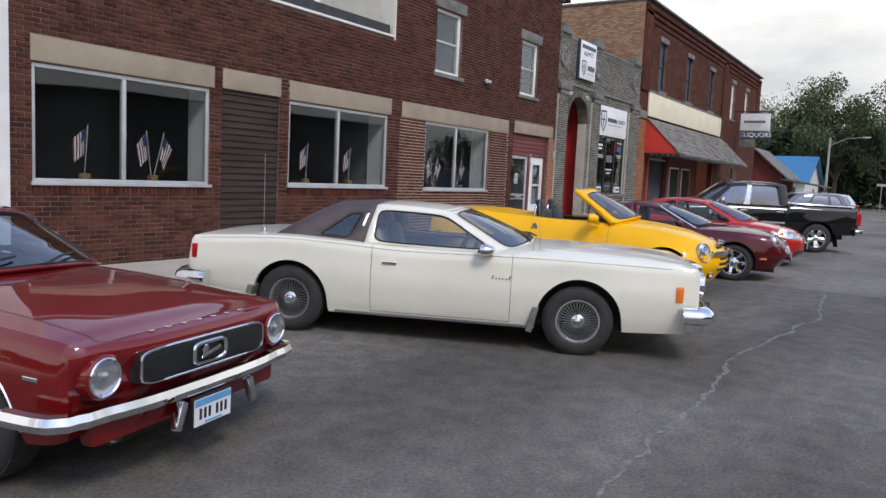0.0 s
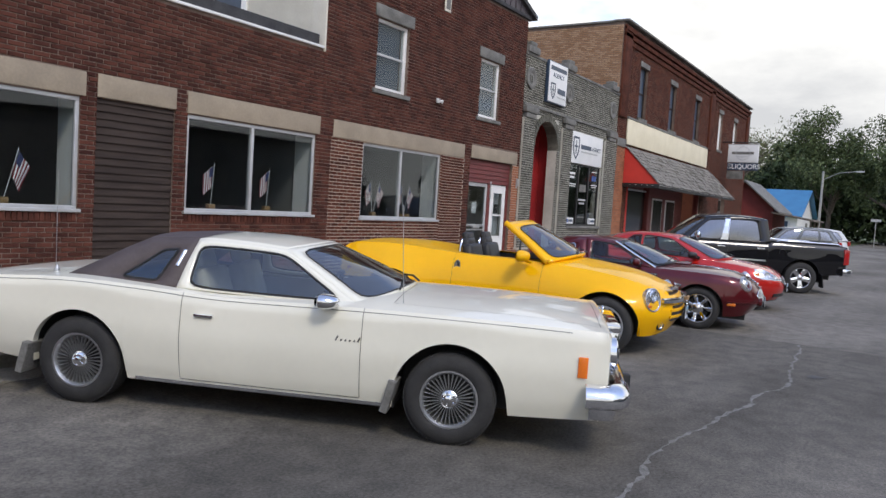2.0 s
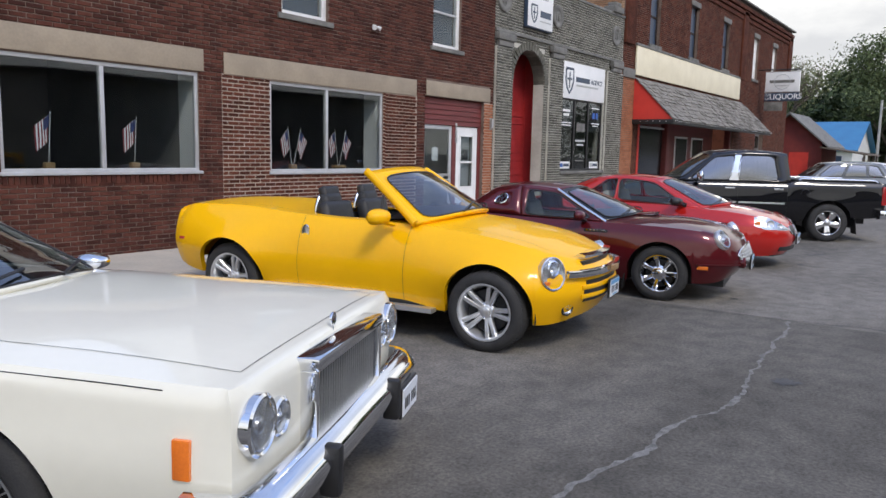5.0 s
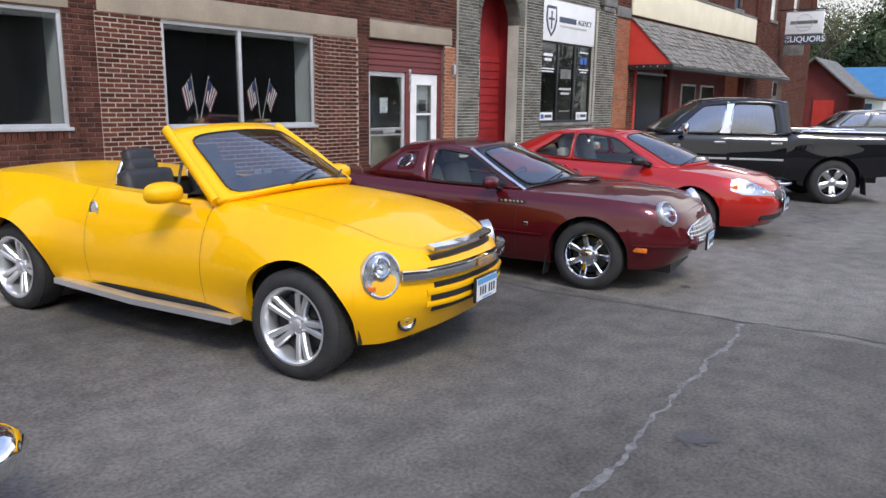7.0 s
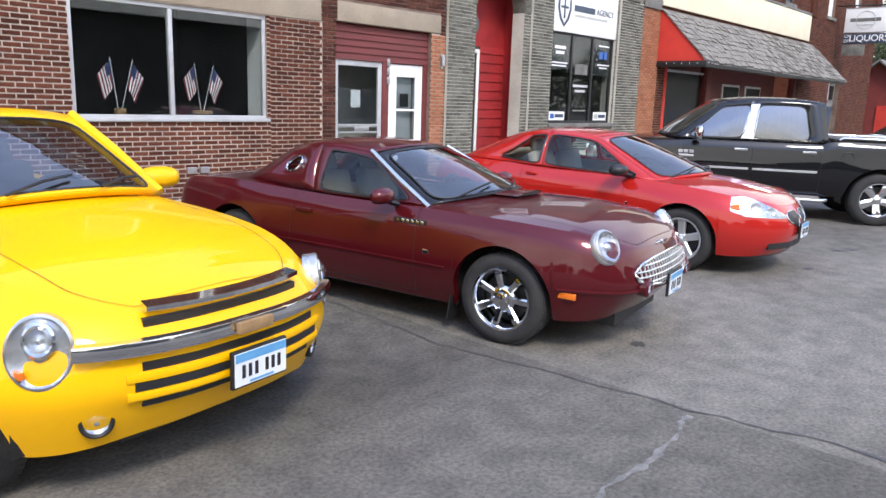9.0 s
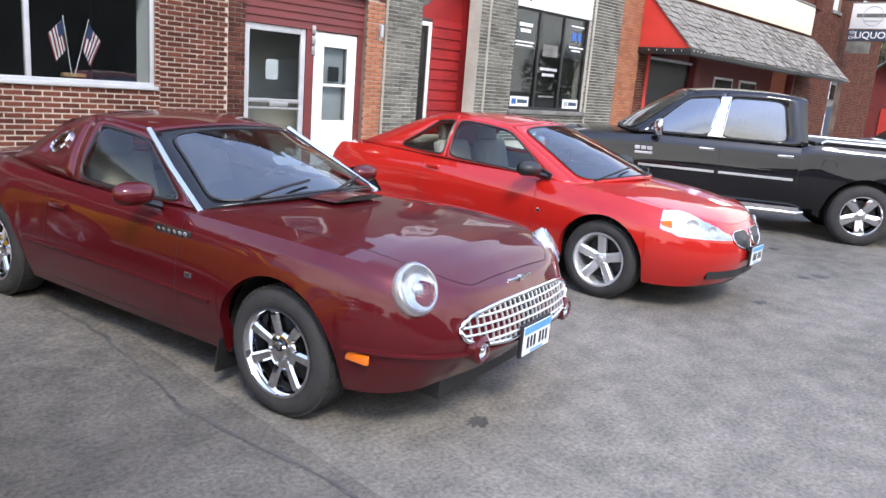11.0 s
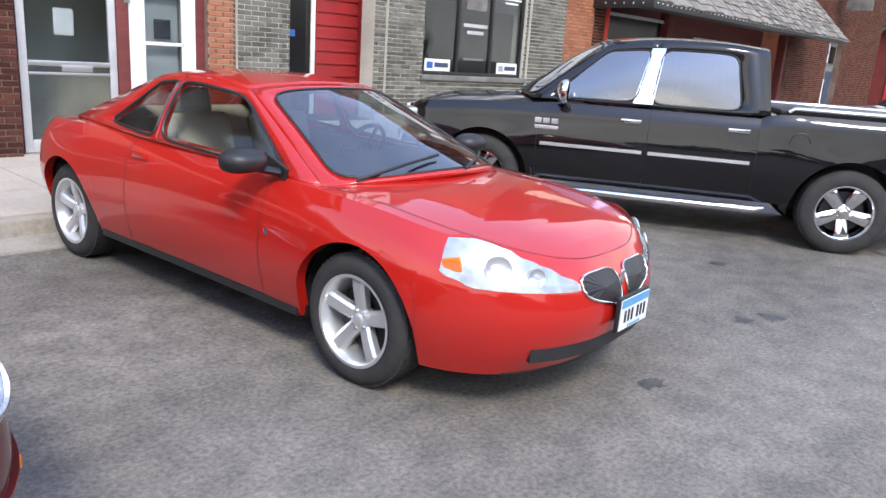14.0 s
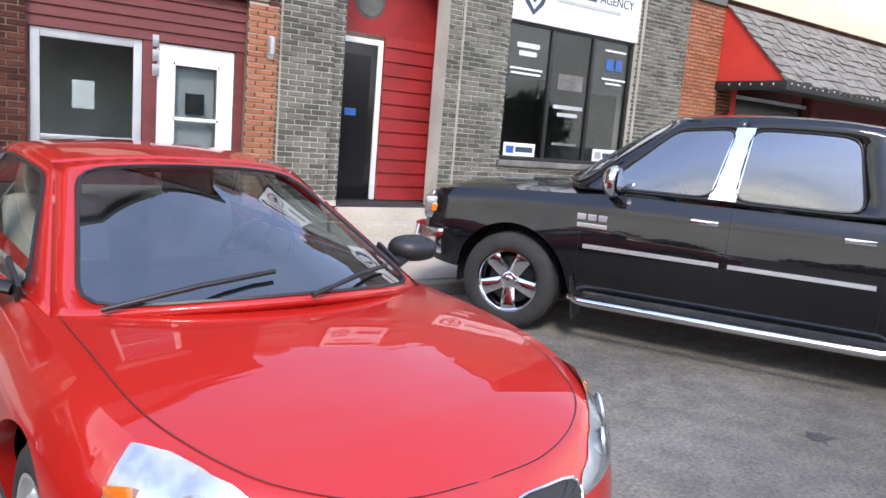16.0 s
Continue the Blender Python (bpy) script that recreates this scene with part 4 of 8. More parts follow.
def ring_patch(bm_frame, bm_glass, surf, quad, inner, n=10, rounding=3):
    """A frame with a window in it, both on the surface surf(s, t). quad: s0, s1, t0, t1; inner: four corners."""
    s0, s1, t0, t1 = quad

    def loop(c):
        out = []
        for i in range(4):
            a, b = c[i], c[(i + 1) % 4]
            for k in range(n):
                out.append((a[0] + (b[0] - a[0]) * k / n, a[1] + (b[1] - a[1]) * k / n))
        return out

    outer = loop([(s0, t0), (s1, t0), (s1, t1), (s0, t1)])
    inn = loop([(s0 + (s1 - s0) * a, t0 + (t1 - t0) * b) for a, b in inner])
    m = len(inn)
    for _ in range(rounding):
        inn = [((inn[i - 1][0] + 2 * inn[i][0] + inn[(i + 1) % m][0]) / 4, (inn[i - 1][1] + 2 * inn[i][1] + inn[(i + 1) % m][1]) / 4) for i in range(m)]
    rings = [[(o[0] + (q[0] - o[0]) * f, o[1] + (q[1] - o[1]) * f) for o, q in zip(outer, inn)] for f in (0, 0.5, 1)]
    for bm, rr in ((bm_frame, rings), (bm_glass, None)):
        if bm is None:
            continue
        if rr is None:
            cx, cy = sum(p[0] for p in inn) / m, sum(p[1] for p in inn) / m
            rr = [[(p[0] + (cx - p[0]) * f, p[1] + (cy - p[1]) * f) for p in inn] for f in (0, 0.3, 0.65)]
            cap = (cx, cy)
        else:
            cap = None
        V = [[bm.verts.new(surf(*p)) for p in r] for r in rr]
        for a, b in zip(V, V[1:]):
            for i in range(m):
                bm.faces.new((a[i], a[(i + 1) % m], b[(i + 1) % m], b[i]))
        if cap:
            c = bm.verts.new(surf(*cap))
            for i in range(m):
                bm.faces.new((V[-1][i], V[-1][(i + 1) % m], c))
    return [surf(*p) for p in inn]


def seal(pts, r=0.009):
    bm = bmesh.new()
    P = pts + [pts[0]]
    sweep(bm, P, circle_section(r, 5), Vector((0.13, 0.21, 0.97)), False)
    return bm


class Cabin:
    """A greenhouse between a belt line and a roof line: a = screen base, b = screen top, c = roof end, d = rear glass base; y is half the width there."""

    def __init__(s, belt, roof, bow=(0.22, 0.12), rbow=(0.18, 0.12), crown=0.05, bulge=0.03):
        s.belt, s.roof = [Vector(p) for p in belt], [Vector(p) for p in roof]
        s.bow, s.rbow, s.crown, s.bulge = bow, rbow, crown, bulge
        s.lb, s.lr = s.line(s.belt), s.line(s.roof)
        s.cowl = 0.0
        s.warp = 0.0

    def line(s, P):
        d = spline(P, 30)
        acc = [0]
        for a, b in zip(d, d[1:]):
            acc.append(acc[-1] + (b - a).length)
        tot = acc[-1]

        def f(t):
            t = min(max(t, 0), 1) * tot
            i = min(max(k for k in range(len(acc)) if acc[k] <= t), len(acc) - 2)
            return d[i].lerp(d[i + 1], (t - acc[i]) / max(acc[i + 1] - acc[i], 1e-6))
        return f

    def side(s, sy):
        def f(u, t):
            p = s.lb(u).lerp(s.lr(u + s.warp * 4 * u * (1 - u)), t)
            return Vector((p.x, (p.y + s.bulge * 4 * t * (1 - t) * math.sin(math.pi * min(max(u, 0), 1))) * sy, p.z))
        return f

    def screen(s, rear=False):
        u = 1.0 if rear else 0.0
        b0, b1 = s.rbow if rear else s.bow
        sg = -1 if rear else 1
        lo, hi = s.lb(u), s.lr(u)

        def f(a, t):
            a = a * 2 - 1
            p = lo.lerp(hi, t)
            w = 1 - abs(a) ** 2.2
            low = 0.0 if rear else s.cowl * (1 - t) ** 1.5
            return Vector((p.x + sg * (b0 * (1 - t) + b1 * t) * w, p.y * a, p.z + (s.crown * t + low) * w + 0.03 * math.sin(math.pi * t) * w))
        return f

    def top(s):
        def f(a, u):
            a = a * 2 - 1
            p = s.lr(u)
            w = 1 - abs(a) ** 2.2
            return Vector((p.x + (s.bow[1] * (1 - u) - s.rbow[1] * u) * w, p.y * a, p.z + s.crown * w))
        return f

    def build(s, parent, paint, windows, glass_m="car_glass", screen_in=((0.045, 0.03), (0.955, 0.03), (0.93, 0.93), (0.07, 0.93)), rear=True, roof=True, roof_split=None, roof_mat2=None, seal_m="black", screen_m="screen_glass", thick=0.03, rear_in=((0.1, 0.1), (0.9, 0.1), (0.88, 0.9), (0.12, 0.9)), frame_m=None, rear_mat=None):
        def frame_part(name, bm, material, label=""):
            bmesh.ops.recalc_face_normals(bm, faces=bm.faces)
            ob = part(name, bm, material, parent, label, 40)
            so = ob.modifiers.new("thickness", "SOLIDIFY")
            so.thickness, so.offset = thick, -1
            return ob

        fr, gl = bmesh.new(), bmesh.new()
        edge = ring_patch(fr, gl, s.screen(), (0, 1, 0, 1), screen_in, 14, 3)
        frame_part("screen_frame", fr, frame_m or paint)
        g = part("windscreen", gl, screen_m, parent, "", 60)
        g.visible_shadow = False
        part("seal", seal(edge, 0.008), seal_m, g)
        # dark dashboard top under the glass
        sf = s.screen()
        bm = bmesh.new()
        prev = None
        for i in range(17):
            f0 = sf(0.03 + 0.94 * i / 16, 0.012) + Vector((-0.03, 0, 0.004))
            q = [bm.verts.new(f0), bm.verts.new((f0.x * 0.5 + (s.belt[0].x - 0.3) * 0.5, f0.y, f0.z + 0.012)), bm.verts.new((s.belt[0].x - 0.34, f0.y, f0.z - 0.005)), bm.verts.new((s.belt[0].x - 0.36, f0.y, f0.z - 0.12))]
            if prev:
                for k in range(3):
                    bm.faces.new((prev[k], prev[k + 1], q[k + 1], q[k]))
            prev = q
        part("dash_top", bm, "black", parent, smooth=50)
        if rear:
            fr, gl = bmesh.new(), bmesh.new()
            edge = ring_patch(fr, gl, s.screen(True), (0, 1, 0, 1), rear_in, 14, 3)
            frame_part("rear_pillar", fr, rear_mat or paint)
            g = part("rear_window", gl, "car_glass_dark", parent, "", 60)
            g.visible_shadow = False
        for sy in (1, -1):
            sf = s.side(sy)
            for (u0, u1), inner, wmat, wseal in windows:
                fr, gl = bmesh.new(), bmesh.new()
                if inner is None:
                    for i in range(10):
                        for j in range(6):
                            q = [sf(u0 + (u1 - u0) * (i + a) / 10, (j + b) / 6) for a, b in ((0, 0), (1, 0), (1, 1), (0, 1))]
                            fr.faces.new([fr.verts.new(v) for v in q])
                    bmesh.ops.remove_doubles(fr, verts=fr.verts, dist=0.0005)
                    gl.free()
                    frame_part("pillar", fr, wmat or paint)
                    continue
                edge = ring_patch(fr, gl, sf, (u0, u1, 0, 1), inner, 12, 60 if wseal == "chrome" and u0 > 0.3 else 3)
                frame_part("window_frame", fr, wmat or paint)
                g = part("side_window", gl, glass_m, parent, "", 60)
                g.visible_shadow = False
                part("seal", seal(edge, 0.01), wseal or seal_m, g)
        if roof:
            tf = s.top()
            cuts = [0, roof_split, 1] if roof_split else [0, 1]
            for k, (ua, ub) in enumerate(zip(cuts, cuts[1:])):
                bm = bmesh.new()
                for i in range(16):
                    for j in range(14):
                        q = [tf((i + a) / 16, ua + (ub - ua) * (j + b) / 14) for a, b in ((0, 0), (1, 0), (1, 1), (0, 1))]
                        bm.faces.new([bm.verts.new(v) for v in q])
                bmesh.ops.remove_doubles(bm, verts=bm.verts, dist=0.0005)
                frame_part("roof", bm, roof_mat2 if k else paint)


def wheel(parent, x, y, r, width, rim_r, style, sy):
    """A wheel under its vehicle: tyre, rim, spokes and hub. sy: the side that it faces."""
    m = pose(x, y, r, -90 * sy, 0, 0)
    w = width / 2
    e = new("wheel")
    e.parent = parent
    e.matrix_basis = m
    bm = bmesh.new()
    lathe(bm, [(rim_r - 0.012, -w), (rim_r + 0.02, -w - 0.004), (r - 0.03, -w), (r - 0.006, -w + 0.025), (r, -w * 0.4), (r, w * 0.4), (r - 0.006, w - 0.025), (r - 0.03, w), (rim_r + 0.045, w + 0.008), (rim_r + 0.012, w + 0.004), (rim_r - 0.004, w - 0.008)], 56)
    part("tyre", bm, "tyre", e, smooth=50)
    bm = bmesh.new()
    for k in range(56):  # tread blocks
        for zc in (-w * 0.62, -w * 0.2, w * 0.2, w * 0.62):
            a = 2 * math.pi * (k + (0.5 if zc in (-w * 0.2, w * 0.62) else 0)) / 56
            mm = Matrix.Rotation(a, 4, "Z") @ Matrix.Translation((r - 0.001, 0, zc))
            box(bm, -0.006, 0.003, -0.014 * r / 0.33, 0.014 * r / 0.33, -w * 0.16, w * 0.16, m=mm)
    part("tread", bm, "tyre", e)
    mt = style["metal"]
    lip = style.get("lip", mt)
    bm = bmesh.new()
    lathe(bm, [(rim_r - 0.004, w - 0.006), (rim_r + 0.004, w + 0.004), (rim_r - 0.01, w + 0.004), (rim_r - 0.022, w - 0.012), (rim_r - 0.032, w - 0.07), (rim_r - 0.05, -w * 0.5), (rim_r - 0.012, -w)], 56)
    part("rim", bm, lip, e, smooth=40)
    bm = bmesh.new()
    lathe(bm, [(0, w - 0.11), (rim_r * 0.75, w - 0.11), (rim_r * 0.78, w - 0.13)], 40)
    lathe(bm, [(0, -w * 0.55), (rim_r - 0.03, -w * 0.55)], 40)
    part("brake_disc", bm, style.get("back", "black"), e, smooth=40)
    n, ro, ri = style["n"], rim_r - 0.018, style.get("hub", 0.06)
    if style["kind"] == "wire":
        sp = bmesh.new()
        for k in range(n):
            mm = Matrix.Rotation(2 * math.pi * k / n, 4, "Z")
            h = w - 0.02
            vs = [(ri, -0.002, h - 0.02), (ro, -0.0055, h - 0.012), (ro, 0.0055, h - 0.012), (ri, 0.002, h - 0.02), (ri, -0.0015, h + 0.006), (ro, -0.0035, h + 0.002), (ro, 0.0035, h + 0.002), (ri, 0.0015, h + 0.006)]
            b = [sp.verts.new(mm @ Vector(v)) for v in vs]
            for f in ((4, 5, 6, 7), (0, 1, 5, 4), (2, 3, 7, 6), (1, 2, 6, 5)):
                sp.faces.new([b[i] for i in f])
        part("wire_spokes", sp, mt, e)
    else:
        # each spoke is a tapered, dished and bevelled arm
        me = None
        for k in range(n):
            sub = style.get("twin", 0.0)
            for off in ((-sub, sub) if sub else (0.0,)):
                bm = bmesh.new()
                a0 = 2 * math.pi * k / n + style.get("turn", 0.0)
                wi, wo = style["wi"], style["wo"]
                N = 7
                rows = []
                for q in range(N + 1):
                    f = q / N
                    rr = ri * 0.8 + (ro + 0.01 - ri * 0.8) * f
                    hw = (wi + (wo - wi) * f) / 2
                    yc = off * rim_r * (0.45 + 0.75 * f) if sub else 0.0
                    h = w - 0.012 - style.get("dish", 0.03) * (1 - f) ** 1.5
                    if f > 0.9:
                        h -= 0.008
                    rows.append([Vector((rr, yc - hw, h - 0.045)), Vector((rr, yc - hw, h - 0.012)), Vector((rr, yc - hw * 0.6, h)), Vector((rr, yc + hw * 0.6, h)), Vector((rr, yc + hw, h - 0.012)), Vector((rr, yc + hw, h - 0.045))])
                mm = Matrix.Rotation(a0, 4, "Z")
                V = [[bm.verts.new(mm @ v) for v in row] for row in rows]
                for a, b in zip(V, V[1:]):
                    for i in range(5):
                        bm.faces.new((a[i], b[i], b[i + 1], a[i + 1]))
                part("spoke", bm, mt, e, smooth=30)
    h = w - 0.012 - style.get("dish", 0.03)
    bm = bmesh.new()
    lathe(bm, [(ri + 0.012, h - 0.045), (ri + 0.01, h - 0.012), (ri - 0.008, h + 0.002), (ri * 0.55, h + 0.004), (ri * 0.5, h + 0.018), (ri * 0.3, h + 0.024), (0, h + 0.025)], 32)
    part("hub_cap", bm, style.get("cap", mt), e, smooth=35)
    for k in range(5):
        a = 2 * math.pi * (k + 0.5) / 5
        mm = Matrix.Translation((ri * 0.82 * math.cos(a), ri * 0.82 * math.sin(a), h))
        part("wheel_nut", lathe(bmesh.new(), [(0.009, -0.01), (0.009, 0.006), (0.005, 0.01), (0, 0.01)], 6, mm), "chrome", e)
    return e


def place(front, rear, half_out, name, label, category="car", group="parked vehicles"):
    """A vehicle's Empty from the ground points below its right-hand wheels."""
    f, r = Vector((*front, ground_z(front[1]))), Vector((*rear, ground_z(rear[1])))
    X = (f - r).normalized()
    Y = Vector((0, 0, 1)).cross(X).normalized()
    Z = X.cross(Y)
    m = Matrix.Identity(4)
    for i, a in enumerate((X, Y, Z)):
        m.col[i][:3] = a
    m.translation = (f + r) / 2 + Y * half_out
    return thing(name, label, category, m, group)


def rounded(bm, c, size, bevel, rot=(0, 0, 0)):
    m = pose(*c, *rot)
    box(bm, -size[0] / 2, size[0] / 2, -size[1] / 2, size[1] / 2, -size[2] / 2, size[2] / 2, bevel, m)
    return bm


def seats(parent, x, z, ys, material, rear_x=None, head=True, lean=18):
    for y in ys:
        s = new("seat")
        s.parent = parent
        s.matrix_basis = pose(x, y, z)
        part("cushion", rounded(bmesh.new(), (0.05, 0, 0.08), (0.52, 0.5, 0.18), 0.06), material, s, smooth=60)
        part("backrest", rounded(bmesh.new(), (-0.27, 0, 0.38), (0.15, 0.48, 0.6), 0.06, (0, -lean, 0)), material, s, smooth=60)
        if head:
            part("headrest", rounded(bmesh.new(), (-0.4, 0, 0.74), (0.1, 0.27, 0.18), 0.04, (0, -lean, 0)), material, s, smooth=60)
    if rear_x is not None:
        s = new("rear_seat")
        s.parent = parent
        s.matrix_basis = pose(rear_x, 0, z)
        part("cushion", rounded(bmesh.new(), (0.05, 0, 0.1), (0.5, 1.2, 0.2), 0.06), material, s, smooth=60)
        part("backrest", rounded(bmesh.new(), (-0.25, 0, 0.38), (0.14, 1.2, 0.55), 0.06, (0, -lean, 0)), material, s, smooth=60)


def interior(parent, x0, x1, w, z0, z1, dash_x, wheel_y, trim="black", steer="black"):
    """Tub, dashboard and steering wheel."""
    bm = bmesh.new()
    box(bm, x0, x1, -w, w, z0 - 0.02, z0)
    box(bm, x0, x1, -w - 0.02, -w, z0, z1)
    box(bm, x0, x1, w, w + 0.02, z0, z1)
    box(bm, x0 - 0.02, x0, -w, w, z0, z1)
    part("cabin_lining", bm, trim, parent)
    part("dashboard", rounded(bmesh.new(), (dash_x, 0, z1 - 0.1), (0.4, 2 * w - 0.02, 0.22), 0.07), "black", parent, smooth=60)
    bm = bmesh.new()
    m = pose(dash_x - 0.34, wheel_y, z1 - 0.02, 0, -65, 0)
    R = 0.185
    sweep(bm, [m @ Vector((R * math.cos(a), R * math.sin(a), 0)) for a in [2 * math.pi * i / 28 for i in range(29)]], circle_section(0.016, 8), Vector((0.9, 0, 0.43)), False)
    for a in (0.3, math.pi - 0.3, -math.pi / 2):
        sweep(bm, [m @ Vector((0, 0, -0.02)), m @ Vector((R * math.cos(a), R * math.sin(a), 0))], circle_section(0.014, 6))
    lathe(bm, [(0, 0.02), (0.05, 0.015), (0.06, -0.02)], 20, m)
    part("steering_wheel", bm, steer, parent, smooth=60)


def plate(parent, m, tint="plate_blue"):
    """A number plate with plain bars for its characters."""
    e = new("number_plate")
    e.parent = parent
    e.matrix_basis = m
    part("holder", rounded(bmesh.new(), (-0.012, 0, 0), (0.02, 0.325, 0.175), 0.006), "black", e)
    part("plate_face", rounded(bmesh.new(), (0.002, 0, 0), (0.006, 0.305, 0.152), 0.002), "plate", e)
    boxp("header", 0.0055, 0.0075, -0.15, 0.15, 0.036, 0.075, tint, e)
    for i, y in enumerate((-0.105, -0.068, -0.031, 0.031, 0.068, 0.105)):
        boxp("character", 0.0055, 0.008, y - 0.009, y + 0.009, -0.04, 0.02, "sign_black", e)
    boxp("footer", 0.0055, 0.0075, -0.07, 0.07, -0.068, -0.058, tint, e)


def lamp(parent, m, r, depth=0.05, bezel="chrome", name="headlight"):
    """A round lamp: bezel, reflector and domed clear lens."""
    e = new(name)
    e.parent = parent
    e.matrix_basis = m @ pose(0, 0, 0, 0, 90, 0)
    bm = lathe(bmesh.new(), [(r + 0.018, -depth), (r + 0.018, 0.0), (r + 0.008, 0.008), (r, 0.0), (r, -0.01)], 32)
    part("bezel", bm, bezel, e, smooth=40)
    bm = lathe(bmesh.new(), [(r, -0.004), (r * 0.85, -0.012), (r * 0.55, -0.018), (r * 0.34, -0.016), (r * 0.3, -0.004), (r * 0.15, 0.004), (0, 0.006)], 32)
    part("reflector", bm, "lamp_silver", e, smooth=40)
    bm = lathe(bmesh.new(), [(r, 0.0), (r * 0.85, 0.014), (r * 0.5, 0.026), (0, 0.031)], 32)
    g = part("lens", bm, "lens", e, smooth=60)
    g.visible_shadow = False


def mirror(parent, m, size, material, arm="black", arm_to=(-0.03, -0.14, -0.05), glass_face=True):
    """A door mirror: shell, arm and glass; it faces backwards along -x."""
    e = new("door_mirror")
    e.parent = parent
    e.matrix_basis = m
    bm = bmesh.new()
    bmesh.ops.create_uvsphere(bm, u_segments=20, v_segments=12, radius=1)
    for v in bm.verts:
        v.co = Vector(((v.co.x * size[0] if v.co.x > 0 else v.co.x * size[0] * 0.25), math.copysign(abs(v.co.y) ** 0.75, v.co.y) * size[1], math.copysign(abs(v.co.z) ** 0.75, v.co.z) * size[2]))
    part("shell", bm, material, e, smooth=60)
    bm = bmesh.new()
    sweep(bm, [Vector((0, 0, -size[2] * 0.4)), Vector(arm_to)], [(a * 2.0, b) for a, b in circle_section(0.022, 8)])
    part("arm", bm, arm, e, smooth=60)
    bm = lathe(bmesh.new(), [(0, 0), (1, 0)], 24, Matrix.Translation((-size[0] * 0.27, 0, 0)) @ Matrix.Diagonal((1, size[1] * 0.85, size[2] * 0.85, 1)) @ pose(0, 0, 0, 0, -90, 0))
    part("mirror_glass", bm, "chrome", e)


def strip(shell, parent, x0, x1, z, h, t, material, name, dz=None, sides=(1, -1), n=40):
    """A moulding along the body side."""
    for sy in sides:
        bm = bmesh.new()
        path = []
        for i in range(n + 1):
            x = x0 + (x1 - x0) * i / n
            zz = z(x) if callable(z) else z
            path.append(Vector((x, sy * shell.y_side(x, zz), zz)))
        if sy > 0:
            path = path[::-1]
        sweep(bm, path, [(-0.004, -h / 2), (t, -h * 0.35), (t, h * 0.35), (-0.004, h / 2)])
        part(name, bm, material, parent, smooth=40)


def handle(shell, parent, x, z, size, material):
    for sy in (1, -1):
        y = sy * shell.y_side(x, z)
        ob = part("door_handle", rounded(bmesh.new(), (x, y + sy * 0.008, z), (size[0], 0.03, size[1]), 0.009), material, parent, smooth=50)


def arch_trim(shell, parent, material, w=0.018, t=0.008):
    for xa, R in shell.arches:
        for sy in (1, -1):
            path = []
            for i in range(41):
                a = math.pi * (0.02 + 0.96 * i / 40)
                x, z = xa + (R + w * 0.4) * math.cos(a), shell.r + (R + w * 0.4) * math.sin(a)
                path.append(Vector((x, sy * (shell.y_side(x, z) + 0.001), z)))
            bm = bmesh.new()
            sweep(bm, path, circle_section(t, 6), Vector((0, 1, 0)))
            part("arch_trim", bm, material, parent, smooth=50)


def bar_along(shell, parent, name, xcut, z, off, section, material, rear=False, zfun=None, ymax=9):
    """A bumper or bar that follows the nose or the tail of a body."""
    half = []
    for i, p in enumerate(shell.st):
        if (p[0] < xcut if rear else p[0] > xcut) and p[1] < ymax:
            zz = zfun(p[1]) if zfun else z
            zs, zl = shell.shoulder(p[0]), shell.sill(p[0])
            q = (zz - zl) / (zs - zl)
            o = shell.offset(shell.nor[i], p[0], q)
            half.append(Vector((p[0] + shell.nor[i][0] * (off - o), max(p[1] + shell.nor[i][1] * (off - o), 0), zz)))
    if rear:
        half = half[::-1]
    keep = [half[0]]
    for p in half[1:]:
        if (p - keep[-1]).length > 0.03:
            keep.append(p)
    half = keep
    half[0].y = 0
    path = [Vector((p.x, -p.y, p.z)) for p in half[::-1]] + half[1:]
    if rear:
        path = path[::-1]
    bm = bmesh.new()
    sweep(bm, path, section)
    return part(name, bm, material, parent, smooth=40)


def side_lamp(shell, parent, x, z, w, h, material, name="side_marker"):
    for sy in (1, -1):
        y = sy * shell.y_side(x, z)
        part(name, rounded(bmesh.new(), (x, y, z), (w, 0.024, h), 0.008), material, parent, smooth=50)


def surf_front(shell, y, z):
    """The point of the nose at a width and height, and the heading there in degrees."""
    best = None
    for i in range(len(shell.st) // 2):
        for sub in (0,):
            p = shell.st[i]
            zs, zl = shell.shoulder(p[0]), shell.sill(p[0])
            q = (z - zl) / max(zs - zl, 0.05)
            o = shell.offset(shell.nor[i], p[0], q)
            v = Vector((p[0] - shell.nor[i][0] * o, max(p[1] - shell.nor[i][1] * o, 0), z))
            d = abs(v.y - abs(y))
            if best is None or d < best[0]:
                best = (d, v, math.degrees(math.atan2(shell.nor[i][1], shell.nor[i][0])))
    s = 1 if y >= 0 else -1
    return Vector((best[1].x, y, z)), best[2] * s


def wiper(parent, cab, a0, a1, material="black"):
    f = cab.screen()
    bm = bmesh.new()
    sweep(bm, [f(a0, 0.0) + Vector((0.02, 0, 0.02)), f((a0 + a1) / 2, 0.07) + Vector((0.02, 0, 0.03)), f(a1, 0.13) + Vector((0.015, 0, 0.02))], circle_section(0.009, 6))
    part("wiper", bm, material, parent, smooth=60)


# ---- entrance, grey shop, corner building ----
def clapboards(parent, x0, x1, y, z0, z1, pitch, material, name="board"):
    z = z0
    while z < z1 - 0.01:
        h = min(pitch, z1 - z)
        bm = box(bmesh.new(), x0, x1, y - 0.012, y + 0.02, z, z + h)
        for v in bm.verts:
            if v.co.y < y and v.co.z < z + h / 2:
                v.co.y -= 0.022
        part(name, bm, material, parent)
        z += pitch


